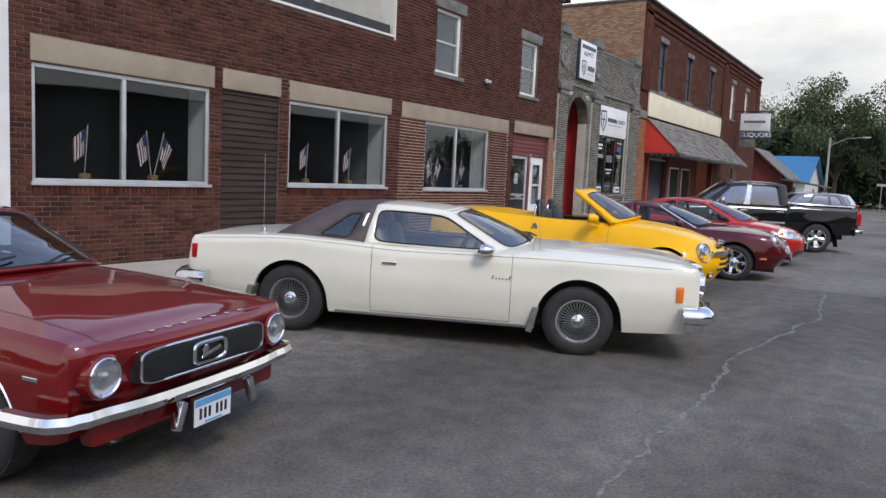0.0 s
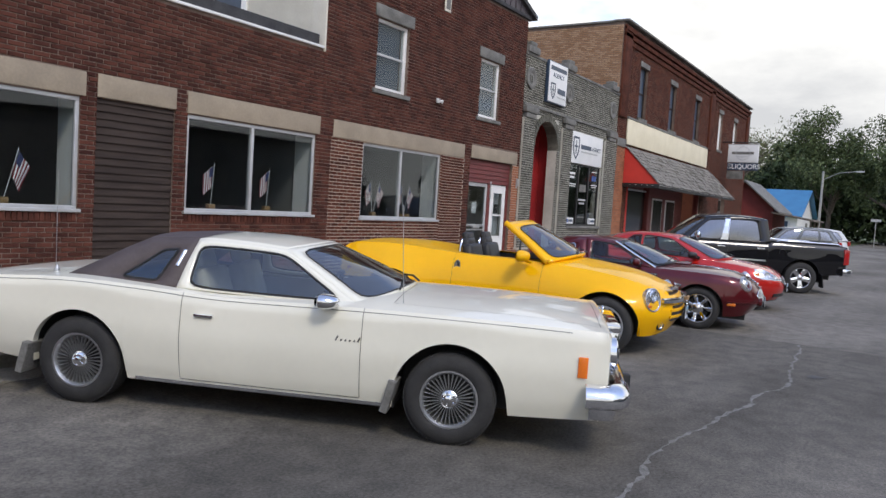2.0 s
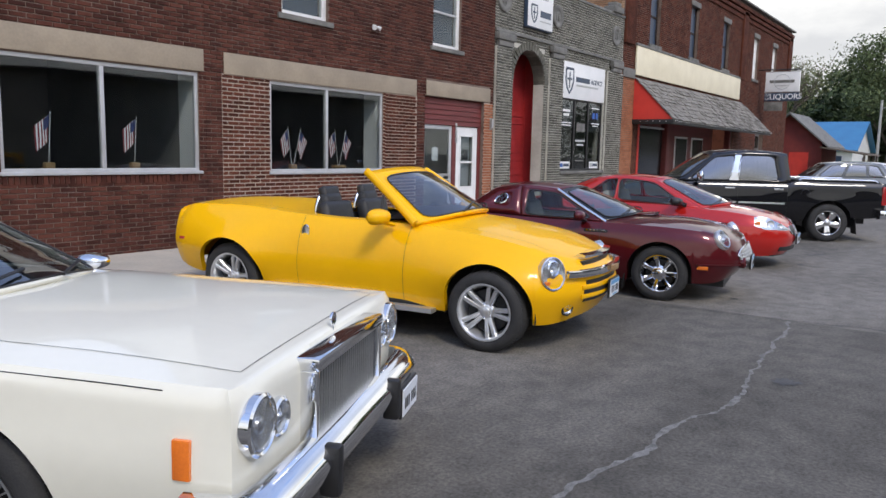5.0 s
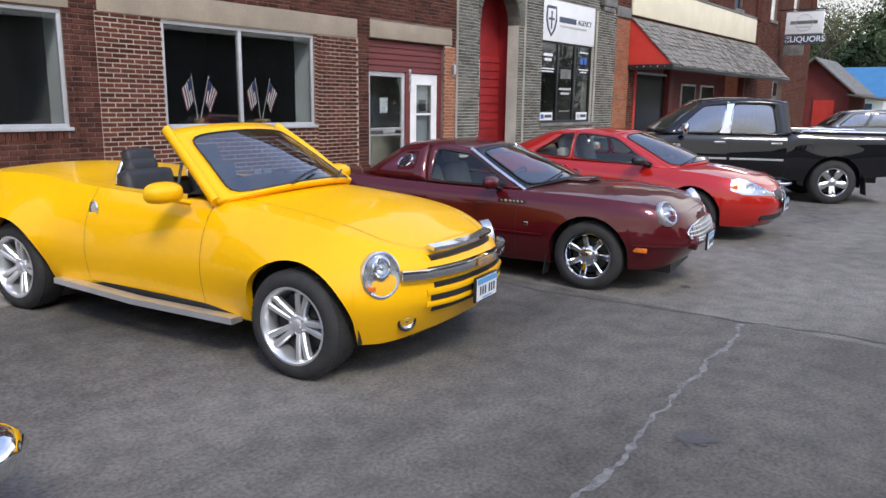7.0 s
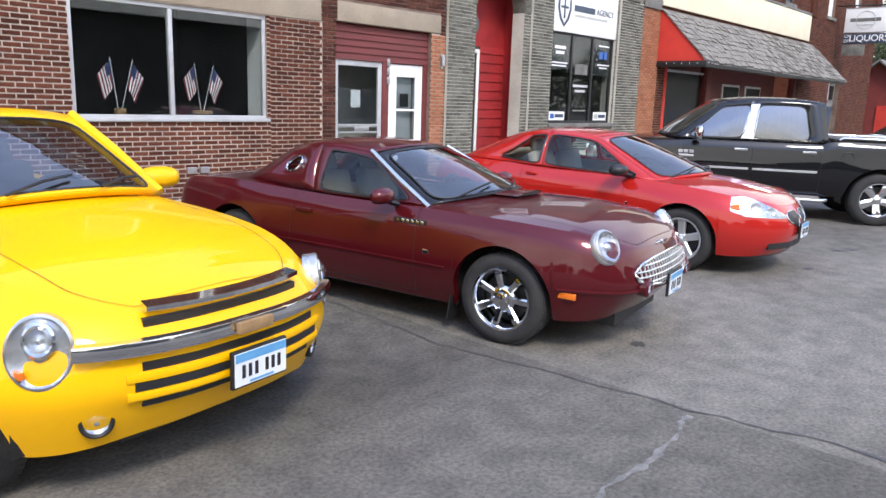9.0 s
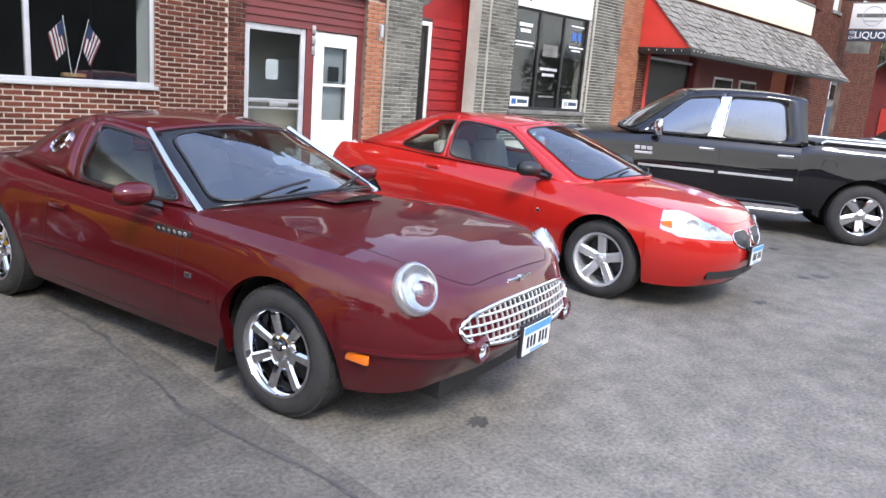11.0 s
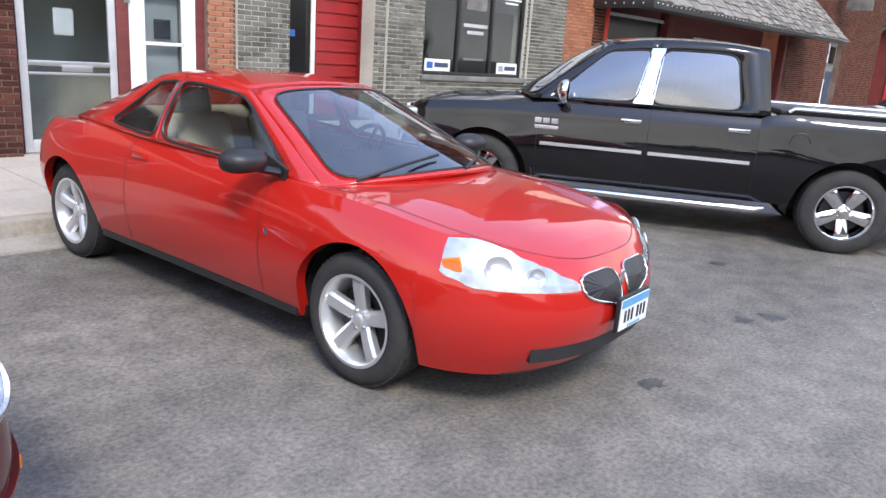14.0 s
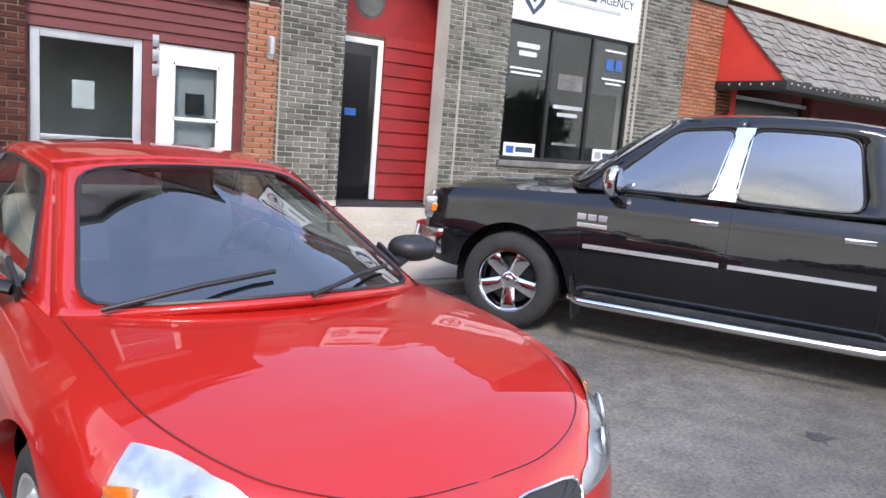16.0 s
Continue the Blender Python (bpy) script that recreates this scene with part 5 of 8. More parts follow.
def build_entrance():
    x0, x1, z0, z1 = ENTRY
    ent = tagged(new("entrance"), "recessed shop entrance with maroon boards over two doors", "entrance", kind="structure")
    y = FY + 0.1
    clapboards(ent, x0, x1, y, 2.36, z1, 0.115, "board_maroon")
    boxp("door_post", x0, x0 + 0.03, y - 0.02, y + 0.1, z0, 2.36, "board_maroon", ent)
    boxp("door_post", 19.585, 19.735, y - 0.02, y + 0.1, z0, 2.36, "board_maroon", ent, 0.006)
    boxp("door_post", 20.625, x1, y - 0.02, y + 0.1, z0, 2.36, "board_maroon", ent)
    boxp("threshold", x0, x1, FY, FY + 0.4, 0.1, 0.2, "concrete", ent)
    for i, z in enumerate((2.36, 2.2, 2.04)):  # plain bars where figures hang on the post
        boxp("figure_bar", 19.68, 19.75, y - 0.034, y - 0.021, z - 0.065, z + 0.065, "steel", ent, 0.004)
    # glazed storm door in pale aluminium
    d1 = tagged(new("door_1"), "pale aluminium glazed storm door with a cross bar", "door", kind="structure")
    a, b, zt = 18.48, 19.58, 2.35
    for p in ((a, a + 0.09, z0 + 0.05, zt), (b - 0.09, b, z0 + 0.05, zt), (a + 0.09, b - 0.09, zt - 0.09, zt), (a + 0.09, b - 0.09, z0 + 0.05, z0 + 0.2)):
        boxp("door_frame", p[0], p[1], y, y + 0.05, p[2], p[3], "alu", d1, 0.006)
    boxp("push_bar", a + 0.09, b - 0.09, y - 0.01, y + 0.03, 1.2, 1.26, "steel", d1, 0.006)
    boxp("push_bar", a + 0.09, b - 0.09, y - 0.01, y + 0.03, 1.1, 1.13, "steel", d1, 0.006)
    boxp("lock_box", a + 0.45, b - 0.3, y - 0.012, y + 0.03, 1.14, 1.22, "steel", d1, 0.006)
    p = boxp("pane", a + 0.09, b - 0.09, y + 0.02, y + 0.026, z0 + 0.2, zt - 0.09, "shop_glass", d1)
    p.visible_shadow = False
    boxp("notice", a + 0.4, a + 0.62, y + 0.03, y + 0.033, 1.55, 1.85, "white_paint", d1, 0, "faded paper notice")
    # white panel door with a two-light window
    d2 = tagged(new("door_2"), "white painted door with a tall two-light window", "door", kind="structure")
    a, b = 19.74, 20.62
    bm = wall_with_holes(bmesh.new(), a, b, y, y + 0.05, z0 + 0.05, 2.34, [(a + 0.2, b - 0.2, 0.95, 2.12)])
    part("door_leaf", bm, "white_paint", d2)
    for q in ((a + 0.17, b - 0.17, 2.12, 2.16), (a + 0.17, b - 0.17, 0.91, 0.95), (a + 0.17, b - 0.17, 1.5, 1.54)):
        boxp("window_bead", q[0], q[1], y - 0.012, y + 0.04, q[2], q[3], "white_paint", d2, 0.005)
    for q in ((a + 0.16, a + 0.2), (b - 0.2, b - 0.16)):
        boxp("window_bead", q[0], q[1], y - 0.012, y + 0.04, 0.91, 2.16, "white_paint", d2, 0.005)
    p = boxp("pane", a + 0.2, b - 0.2, y + 0.02, y + 0.026, 0.95, 2.12, "shop_glass", d2)
    p.visible_shadow = False
    boxp("curtain", a + 0.2, b - 0.2, y + 0.09, y + 0.1, 0.95, 2.12, "alu", d2, 0, "pale net curtain")
    boxp("notice", a + 0.33, b - 0.33, y + 0.03, y + 0.034, 1.58, 1.82, "sign_black", d2)
    bm = lathe(bmesh.new(), [(0.0, -0.06), (0.025, -0.055), (0.03, -0.03), (0.012, 0.0)], 16, pose(a + 0.07, y, 1.15, -90, 0, 0) @ pose(0, 0, 0, 180))
    part("door_knob", bm, "steel", d2, smooth=60)
    room_behind(18.45, 20.75, 0.2, 3.0, 1.1, "mortar_grey")
    # pier of orange-red brick beside the door
    pier = tagged(new("wall_pier"), "orange-red brick pier with pale mortar", "wall", kind="structure")
    boxp("mortar", x1 + 0.002, X_MID, FY - 0.005, FY - 0.0005, 0.16, 2.95, "mortar_light", pier)
    bricks_mesh("brickwork", brick_boxes(x1 + 0.005, X_MID - 0.01, 0.16, 2.95, [], FY, seed=8), FY - 0.005, "brick_orange", pier)
    lampm = thing("wall_light", "small white twin floodlight on the brick wall", "wall light", pose(16.75, FY, 4.15))
    part("bracket", rounded(bmesh.new(), (0, -0.03, 0), (0.08, 0.05, 0.1), 0.01), "white_paint", lampm)
    for sx in (-1, 1):
        part("lamp_head", lathe(bmesh.new(), [(0.02, 0.0), (0.035, 0.05), (0.045, 0.09), (0, 0.085)], 16, pose(0.05 * sx, -0.05, 0.01, 115, 0, 25 * sx)), "white_paint", lampm, smooth=50)
    l2 = thing("wall_light", "narrow steel wall light beside the doors", "wall light", pose(21.02, FY, 2.45))
    part("back_plate", rounded(bmesh.new(), (0, -0.02, 0), (0.07, 0.03, 0.28), 0.01), "steel", l2)
    part("lamp_head", lathe(bmesh.new(), [(0.03, -0.1), (0.035, 0.0), (0.03, 0.1), (0, 0.11)], 14, pose(0, -0.07, 0.02)), "alu", l2, smooth=50)
    # power socket on the wall
    so = thing("wall_socket", "grey twin outdoor power socket on the wall", "socket", pose(15.85, FY, 0.6))
    for sx in (-0.11, 0.09):
        part("socket_box", rounded(bmesh.new(), (sx, -0.03, 0), (0.15, 0.05, 0.09), 0.01), "steel", so)


def build_boarded_opening():
    ob = tagged(new("boarded_opening"), "doorway closed with dark brown lap boards", "boarding", kind="structure")
    clapboards(ob, BOARDS[0] + 0.002, BOARDS[1] - 0.002, FY + 0.05, BOARDS[2], BOARDS[3], 0.108, "board_brown")
    boxp("backing", BOARDS[0], BOARDS[1], FY + 0.08, FY + 0.12, BOARDS[2], BOARDS[3], "board_brown", ob)


def arch_points(cx, hw, z0, zs, n=24):
    pts = [(cx - hw, z0)]
    for i in range(n + 1):
        a = math.pi * (1 - i / n)
        pts.append((cx + hw * math.cos(a), zs + hw * math.sin(a)))
    pts.append((cx + hw, z0))
    return pts


def build_grey_shop():
    wall = tagged(new("wall_grey_brick"), "grey glazed-brick shop front with stone capitals", "wall", kind="structure")
    X0, X1, top = X_MID, X_EAST, 6.2
    ARCH = (22.02, 23.62, 0.16, 3.62)
    WIN = (24.72, 27.5, 1.28, 4.4)
    zs, hw, cx = 3.62, 0.8, 22.82
    bm = wall_with_holes(bmesh.new(), X0, X1, FY, FY + 0.32, 0, top, [(22.02, 23.62, 0, 4.42), WIN])
    part("wall_core", bm, "mortar_grey", wall)
    # masonry over the arch
    bm = bmesh.new()
    pts = arch_points(cx, hw, zs, zs)[1:-1]
    for (xa, za), (xb, zb) in zip(pts, pts[1:]):
        vs = [bm.verts.new(p) for p in ((xa, FY, za), (xb, FY, zb), (xb, FY, 4.42), (xa, FY, 4.42), (xa, FY + 0.32, za), (xb, FY + 0.32, zb))]
        bm.faces.new((vs[0], vs[1], vs[2], vs[3]))
        bm.faces.new((vs[0], vs[4], vs[5], vs[1]))
    part("arch_spandrel", bm, "brick_grey", wall)
    for i in range(21):  # voussoirs
        a = math.pi * (i + 0.5) / 21
        m = pose(cx + (hw + 0.11) * math.cos(a), FY - 0.012, zs + (hw + 0.11) * math.sin(a), 0, 90 - math.degrees(a), 0)
        part("arch_brick", box(bmesh.new(), -0.054, 0.054, -0.02, 0.02, -0.1, 0.1, 0.006, m), "brick_grey", wall)
    holes = [(22.02, 23.62, 0, 4.55), WIN]
    bricks_mesh("brickwork", brick_boxes(X0 + 0.003, X1 - 0.003, 0.62, top - 0.08, holes, FY, seed=11), FY, "brick_grey", wall)
    # pilasters standing proud, with bricks, capitals, medallions and caps
    for k, (a, b) in enumerate(((21.14, 21.84), (23.62, 24.66), (27.56, 28.7))):
        ma, mb = (a, b) if k != 1 else (23.84, 24.6)
        boxp("pilaster_core", ma, mb, FY - 0.075, FY - 0.014, 0.62, 4.35, "mortar_grey", wall)
        bricks_mesh("pilaster_bricks", brick_boxes(ma, mb, 0.62, 4.35, [], FY, seed=20 + k), FY - 0.075, "brick_grey", wall)
        boxp("plinth", a - 0.02, b + 0.02, FY - 0.12, FY + 0.01, 0.15, 0.62, "concrete", wall, 0.01, "pale concrete plinth")
        c = (ma + mb) / 2
        boxp("capital", c - 0.33, c + 0.33, FY - 0.13, FY - 0.013, 4.36, 4.5, "stone_grey", wall, 0.03)
        boxp("capital", c - 0.4, c + 0.4, FY - 0.17, FY - 0.013, 4.5, 4.68, "stone_grey", wall, 0.04)
        bm = lathe(bmesh.new(), [(0.0, 0.015), (0.16, 0.02), (0.2, 0.05), (0.25, 0.06), (0.3, 0.05), (0.31, 0.0)], 32, pose(c, FY - 0.01, 5.5, 90, 0, 0))
        part("medallion", bm, "stone_grey", wall, "round carved stone medallion", 45)
        for dx in (-0.06, 0.06):
            part("medallion_relief", rounded(bmesh.new(), (c + dx, FY - 0.035, 5.5), (0.05, 0.03, 0.2), 0.012), "stone_grey", wall)
        boxp("cap_block", c - 0.36, c + 0.36, FY - 0.1, FY + 0.3, top, top + 0.2, "stone_grey", wall, 0.04)
        boxp("cap_block", c - 0.2, c + 0.2, FY - 0.07, FY + 0.25, top + 0.2, top + 0.33, "stone_grey", wall, 0.05)
    boxp("string_course", X0, X1, FY - 0.06, FY - 0.013, 4.7, 4.78, "stone_grey", wall, 0.015)
    boxp("coping", X0, X1, FY - 0.04, FY + 0.34, top - 0.08, top, "stone_grey", wall, 0.015)
    boxp("roof", X0, X1, FY + 0.32, 22, top - 0.3, top - 0.15, "roofing", wall)
    boxp("window_sill", WIN[0] - 0.06, WIN[1] + 0.06, FY - 0.07, FY + 0.05, WIN[2] - 0.09, WIN[2], "stone_grey", wall, 0.015)
    # lobby behind the arch: red boards, black glazed door, steps
    lob = tagged(new("lobby"), "arched lobby lined with red boards, two pale steps below", "lobby", kind="structure")
    yb = FY + 0.75
    clapboards(lob, 23.02, 23.9, yb - 0.02, 0.56, 2.9, 0.2, "board_red")
    boxp("upper_panel", 21.6, 23.9, yb - 0.01, yb + 0.02, 2.9, 4.5, "board_red", lob)
    boxp("lining", 21.68, 21.72, FY + 0.32, yb + 0.1, 0.5, 4.5, "board_red", lob)
    boxp("lining", 23.86, 23.9, FY + 0.32, yb + 0.1, 0.5, 4.5, "board_red", lob)
    # ceiling and floor near-black, the lobby's shade put into their colour
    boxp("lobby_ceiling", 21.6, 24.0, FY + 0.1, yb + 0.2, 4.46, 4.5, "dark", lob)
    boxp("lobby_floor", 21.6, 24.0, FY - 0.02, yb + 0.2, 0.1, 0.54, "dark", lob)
    boxp("step", 22.0, 23.66, FY - 0.1, FY + 0.12, 0.1, 0.53, "concrete", lob, 0.015)
    boxp("step", 21.9, 23.8, FY - 0.42, FY - 0.102, 0.1, 0.36, "concrete", lob, 0.015)
    bm = lathe(bmesh.new(), [(0, 0.02), (0.2, 0.02), (0.24, 0.0)], 28, pose(22.75, yb - 0.012, 3.35, 90, 0, 0))
    part("round_plaque", bm, "stone_grey", lob, "grey round plaque", 45)
    d = tagged(new("door_3"), "black glazed door in a white frame", "door", kind="structure")
    boxp("door_leaf", 22.12, 22.9, yb - 0.05, yb, 0.56, 2.75, "black_gloss", d, 0.005)
    boxp("door_frame", 22.9, 22.98, yb - 0.07, yb, 0.56, 2.83, "white_paint", d, 0.005)
    boxp("door_frame", 22.05, 22.9, yb - 0.07, yb, 2.75, 2.83, "white_paint", d, 0.005)
    boxp("pane", 22.24, 22.8, yb - 0.056, yb - 0.051, 0.75, 2.6, "black_gloss", d)
    boxp("decal", 22.42, 22.6, yb - 0.061, yb - 0.057, 1.75, 1.85, "sign_blue", d, 0, "pale blue mark on the glass")
    bm = bmesh.new()
    sweep(bm, [Vector((22.08, yb - 0.06, 1.45)), Vector((22.08, yb - 0.2, 1.45)), Vector((22.3, yb - 0.22, 1.45))], circle_section(0.02, 8))
    part("door_handle", bm, "black", d, smooth=60)
    # window with dark films and stickers
    w = tagged(new("window_6"), "tall dark shop window in three lights with stickers", "window", kind="structure")
    x0, x1, z0, z1 = 24.72, 27.5, 1.28, 3.36
    y = FY + 0.06
    for a, b, c, e in ((x0, x0 + 0.06, z0, z1), (x1 - 0.06, x1, z0, z1), (x0 + 0.06, x1 - 0.06, z0, z0 + 0.06), (x0 + 0.06, x1 - 0.06, z1 - 0.04, z1), (x0 + 0.9, x0 + 0.97, z0 + 0.06, z1 - 0.04), (x1 - 0.97, x1 - 0.9, z0 + 0.06, z1 - 0.04)):
        boxp("window_frame", a, b, y, y + 0.07, c, e, "black", w, 0.005)
    for a, b in ((x0 + 0.06, x0 + 0.9), (x0 + 0.97, x1 - 0.97), (x1 - 0.9, x1 - 0.06)):
        p = boxp("pane", a, b, y + 0.03, y + 0.036, z0 + 0.06, z1 - 0.04, "shop_glass", w)
        p.visible_shadow = False
    boxp("film", x0 + 0.06, x0 + 0.9, y + 0.037, y + 0.039, 2.55, z1 - 0.04, "sign_black", w, 0, "black advertising film")
    boxp("film", x1 - 0.9, x1 - 0.06, y + 0.037, y + 0.039, 2.45, z1 - 0.04, "sign_black", w)
    for a, b, c, e, mt in ((25.1, 25.55, 3.05, 3.12, "sign_white"), (25.15, 25.5, 2.93, 3.0, "sign_white"), (25.0, 25.65, 2.72, 2.75, "sign_white"), (25.02, 25.62, 2.65, 2.68, "sign_white"), (27.0, 27.5, 3.22, 3.25, "sign_white"), (27.05, 27.22, 2.92, 3.1, "sign_blue"), (27.28, 27.42, 2.92, 3.1, "sign_blue"), (26.98, 27.55, 2.76, 2.79, "sign_white"), (27.08, 27.45, 2.69, 2.72, "sign_white"),
                           (26.0, 26.55, 2.5, 2.75, "stone_grey"), (25.95, 26.6, 2.2, 2.26, "alu"), (26.05, 26.5, 2.08, 2.14, "alu"), (26.0, 26.55, 1.62, 1.66, "stone_grey")):
        boxp("decal", a - 0.15, b - 0.15, y + 0.024, y + 0.028, c - 0.06, e - 0.06, mt, w)
    for a, b, bar in ((24.86, 25.5, "sign_blue"), (26.8, 27.42, "steel")):
        boxp("sticker", a, b, y + 0.022, y + 0.028, 1.345, 1.55, "sign_white", w, 0, "white window sticker")
        boxp("sticker_mark", a + 0.05, a + 0.2, y + 0.018, y + 0.0215, 1.39, 1.5, bar, w)
        boxp("sticker_mark", a + 0.24, b - 0.05, y + 0.018, y + 0.0215, 1.41, 1.49, "navy", w)
    room_behind(24.6, 28.0, 0.5, 4.4, 3.0)
    # printed board over the window
    s = thing("fascia_sign", "white printed fascia board with a dark shield mark", "sign", pose(24.72, FY + 0.02, 3.365))
    boxp("board", 0, 2.78, -0.012, 0.04, 0, 1.03, "sign_white", s, 0.004)
    shield_mark(s, pose(0.42, -0.018, 0.52), 0.75)
    boxp("name_bar", 0.82, 1.72, -0.019, -0.013, 0.5, 0.64, "navy", s)
    lettering("lettering", "AGENCY", 0.2, pose(2.2, -0.016, 0.565, 90, 0, 0), "navy", s)
    boxp("small_bar", 0.86, 2.3, -0.019, -0.013, 0.38, 0.43, "steel", s)
    # box sign higher up
    s = thing("wall_sign", "white square box sign with dark lettering on the grey wall", "sign", pose(22.42, FY - 0.12, 4.98))
    boxp("sign_case", 0, 1.36, 0.0, 0.1, 0, 1.24, "navy", s, 0.01)
    boxp("sign_face", 0.03, 1.33, -0.012, -0.001, 0.03, 1.21, "sign_white", s, 0.003)
    boxp("name_bar", 0.12, 1.24, -0.02, -0.013, 0.98, 1.1, "navy", s)
    lettering("lettering", "AGENCY", 0.2, pose(0.68, -0.016, 0.83, 90, 0, 0), "navy", s)
    shield_mark(s, pose(0.34, -0.018, 0.38), 0.48)
    boxp("name_bar", 0.66, 1.22, -0.02, -0.013, 0.32, 0.48, "navy", s)
    boxp("small_bar", 0.64, 1.24, -0.02, -0.013, 0.2, 0.23, "steel", s)


def shield_mark(parent, m, h):
    """A plain shield outline with a bar, standing for an emblem."""
    bm = bmesh.new()
    pts = [(-0.3, 0.42), (0.3, 0.42), (0.32, 0.0), (0.2, -0.3), (0, -0.5), (-0.2, -0.3), (-0.32, 0.0), (-0.3, 0.42)]
    sweep(bm, [m @ Vector((a * h, 0, b * h)) for a, b in pts], [(-0.05 * h, -0.002), (0.05 * h, -0.002), (0.05 * h, 0.002), (-0.05 * h, 0.002)], Vector((0, -1, 0)), False)
    box(bm, -0.04 * h, 0.04 * h, -0.002, 0.002, -0.3 * h, 0.3 * h, 0, m)
    box(bm, -0.2 * h, 0.2 * h, -0.0025, 0.0025, 0.0, 0.07 * h, 0, m)
    part("emblem", bm, "navy", parent)


def build_corner_building():
    X0, X1, top = X_EAST + 0.01, 52.0, 8.85
    wall = tagged(new("wall_corner_building"), "red-brown brick two-storey corner building", "wall", kind="structure")
    wins = [(30.9, 31.85), (35.0, 35.95), (39.2, 40.15)]
    pale = [(44.2, 45.1), (47.9, 48.8)]
    holes = [(a, b, 5.62, 7.6) for a, b in wins + pale] + [(30.3, 41.6, 0.2, 3.3), (45.6, 47.2, 0.2, 3.2)]
    bm = wall_with_holes(bmesh.new(), X0, X1, FY, FY + 0.35, 0, top, holes)
    part("wall_core", bm, "mortar_dark", wall)
    bricks_mesh("brickwork", brick_boxes(X0 + 1.1, X1, 0.2, top - 0.1, holes, FY, seed=31), FY, "brick_red", wall)
    bricks_mesh("pier_bricks", brick_boxes(X0, X0 + 1.09, 0.2, 4.3, [], FY, seed=32), FY, "brick_orange", wall)
    bricks_mesh("upper_pier_bricks", brick_boxes(X0, X0 + 1.09, 4.31, top - 0.1, [], FY, seed=33), FY, "brick_red", wall)
    for x in (X0, 42.0, X1 - 0.75):  # upper pilasters
        boxp("pilaster", x, x + 0.75, FY - 0.1, FY - 0.013, 5.4, top - 0.12, "brick_red", wall, 0.01)
    for k in range(3):  # stepped cornice
        boxp("corbel", X0, X1, FY - 0.06 - 0.04 * k, FY - 0.013, top - 0.75 + 0.22 * k, top - 0.6 + 0.22 * k, "brick_red", wall, 0.008)
    boxp("coping", X0 - 0.06, X1 + 0.06, FY - 0.2, FY + 0.4, top, top + 0.07, "stone_grey", wall, 0.01)
    # tan brick side over the grey shop's roof
    boxp("side_wall", X0, X0 + 0.35, FY + 0.351, 26, 0, top - 0.02, "mortar_dark", wall)
    rects = brick_boxes(FY + 0.03, 22, 5.9, top - 0.1, [], 0, seed=34)
    bricks_mesh("side_bricks", rects, X0, "brick_tan", wall, "tan weathered side brickwork", (-1, 0))
    boxp("side_coping", X0 - 0.06, X0 + 0.4, FY + 0.41, 26, top - 0.02, top + 0.05, "stone_grey", wall, 0.01)
    boxp("far_side", X1 - 0.35, X1, FY + 0.351, 26, 0, top, "brick_red", wall)
    boxp("roof", X0 + 0.35, X1 - 0.35, FY + 0.35, 26, top - 0.5, top - 0.4, "roofing", wall)
    for i, (a, b) in enumerate(wins + pale):
        w = tagged(new("window_%d" % (7 + i)), "tall narrow upstairs window, dark glass" if i < 3 else "tall narrow upstairs window, blocked white", "window", kind="structure")
        m = "board_brown" if i < 3 else "white_paint"
        boxp("window_frame", a, a + 0.07, FY + 0.1, FY + 0.2, 5.62, 7.6, m, w)
        boxp("window_frame", b - 0.07, b, FY + 0.1, FY + 0.2, 5.62, 7.6, m, w)
        boxp("sash_rail", a + 0.07, b - 0.07, FY + 0.1, FY + 0.18, 6.57, 6.63, m, w)
        boxp("pane", a + 0.07, b - 0.07, FY + 0.14, FY + 0.15, 5.62, 7.6, "navy" if i < 3 else "white_paint", w)
        boxp("sill", a - 0.08, b + 0.08, FY - 0.08, FY + 0.1, 5.5, 5.62, "stone_grey", w, 0.01)
        boxp("lintel", a - 0.08, b + 0.08, FY - 0.04, FY + 0.05, 7.6, 7.8, "stone_grey", w, 0.01)
    boxp("cream_band", X0 + 1.0, 42.1, FY - 0.07, FY - 0.014, 4.46, 5.42, "cream", wall, 0.01, "long cream fascia panel")
    boxp("band_trim", X0 + 0.95, 42.15, FY - 0.09, FY - 0.013, 5.42, 5.5, "stone_grey", wall, 0.01)
    boxp("pier_stone", X0 + 0.02, X0 + 0.98, FY - 0.06, FY - 0.013, 4.32, 4.62, "stone_grey", wall, 0.02)
    # recessed shop front under the awning
    shop = tagged(new("shop_recess"), "dark recessed shop front in maroon woodwork", "shop front", kind="structure")
    boxp("recess_wall", 30.3, 41.6, FY + 0.9, FY + 1.0, 0.2, 3.3, "board_maroon", shop)
    # near-black ceiling colour stands in for shade in the recess
    boxp("recess_ceiling", 30.3, 41.6, FY + 0.351, FY + 0.9, 3.2, 3.3, "dark", shop)
    boxp("recess_floor", 30.3, 41.6, FY + 0.31, FY + 0.9, 0.05, 0.2, "concrete", shop)
    boxp("red_post", 30.3, 30.45, FY - 0.02, FY + 0.1, 0.2, 3.2, "awning_red", shop, 0.006)
    boxp("red_post", 33.3, 33.6, FY + 0.05, FY + 0.3, 0.2, 3.2, "board_maroon", shop, 0.006)
    boxp("red_post", 41.4, 41.6, FY + 0.05, FY + 0.3, 0.2, 3.2, "board_maroon", shop, 0.006)
    p = boxp("pane", 30.5, 33.2, FY + 0.2, FY + 0.21, 0.9, 2.75, "black_gloss", shop, 0, "dark shop glass")
    for q in ((30.45, 33.3, 2.75, 2.82), (30.45, 33.3, 0.82, 0.9)):
        boxp("window_frame", q[0], q[1], FY + 0.17, FY + 0.24, q[2], q[3], "alu", shop)
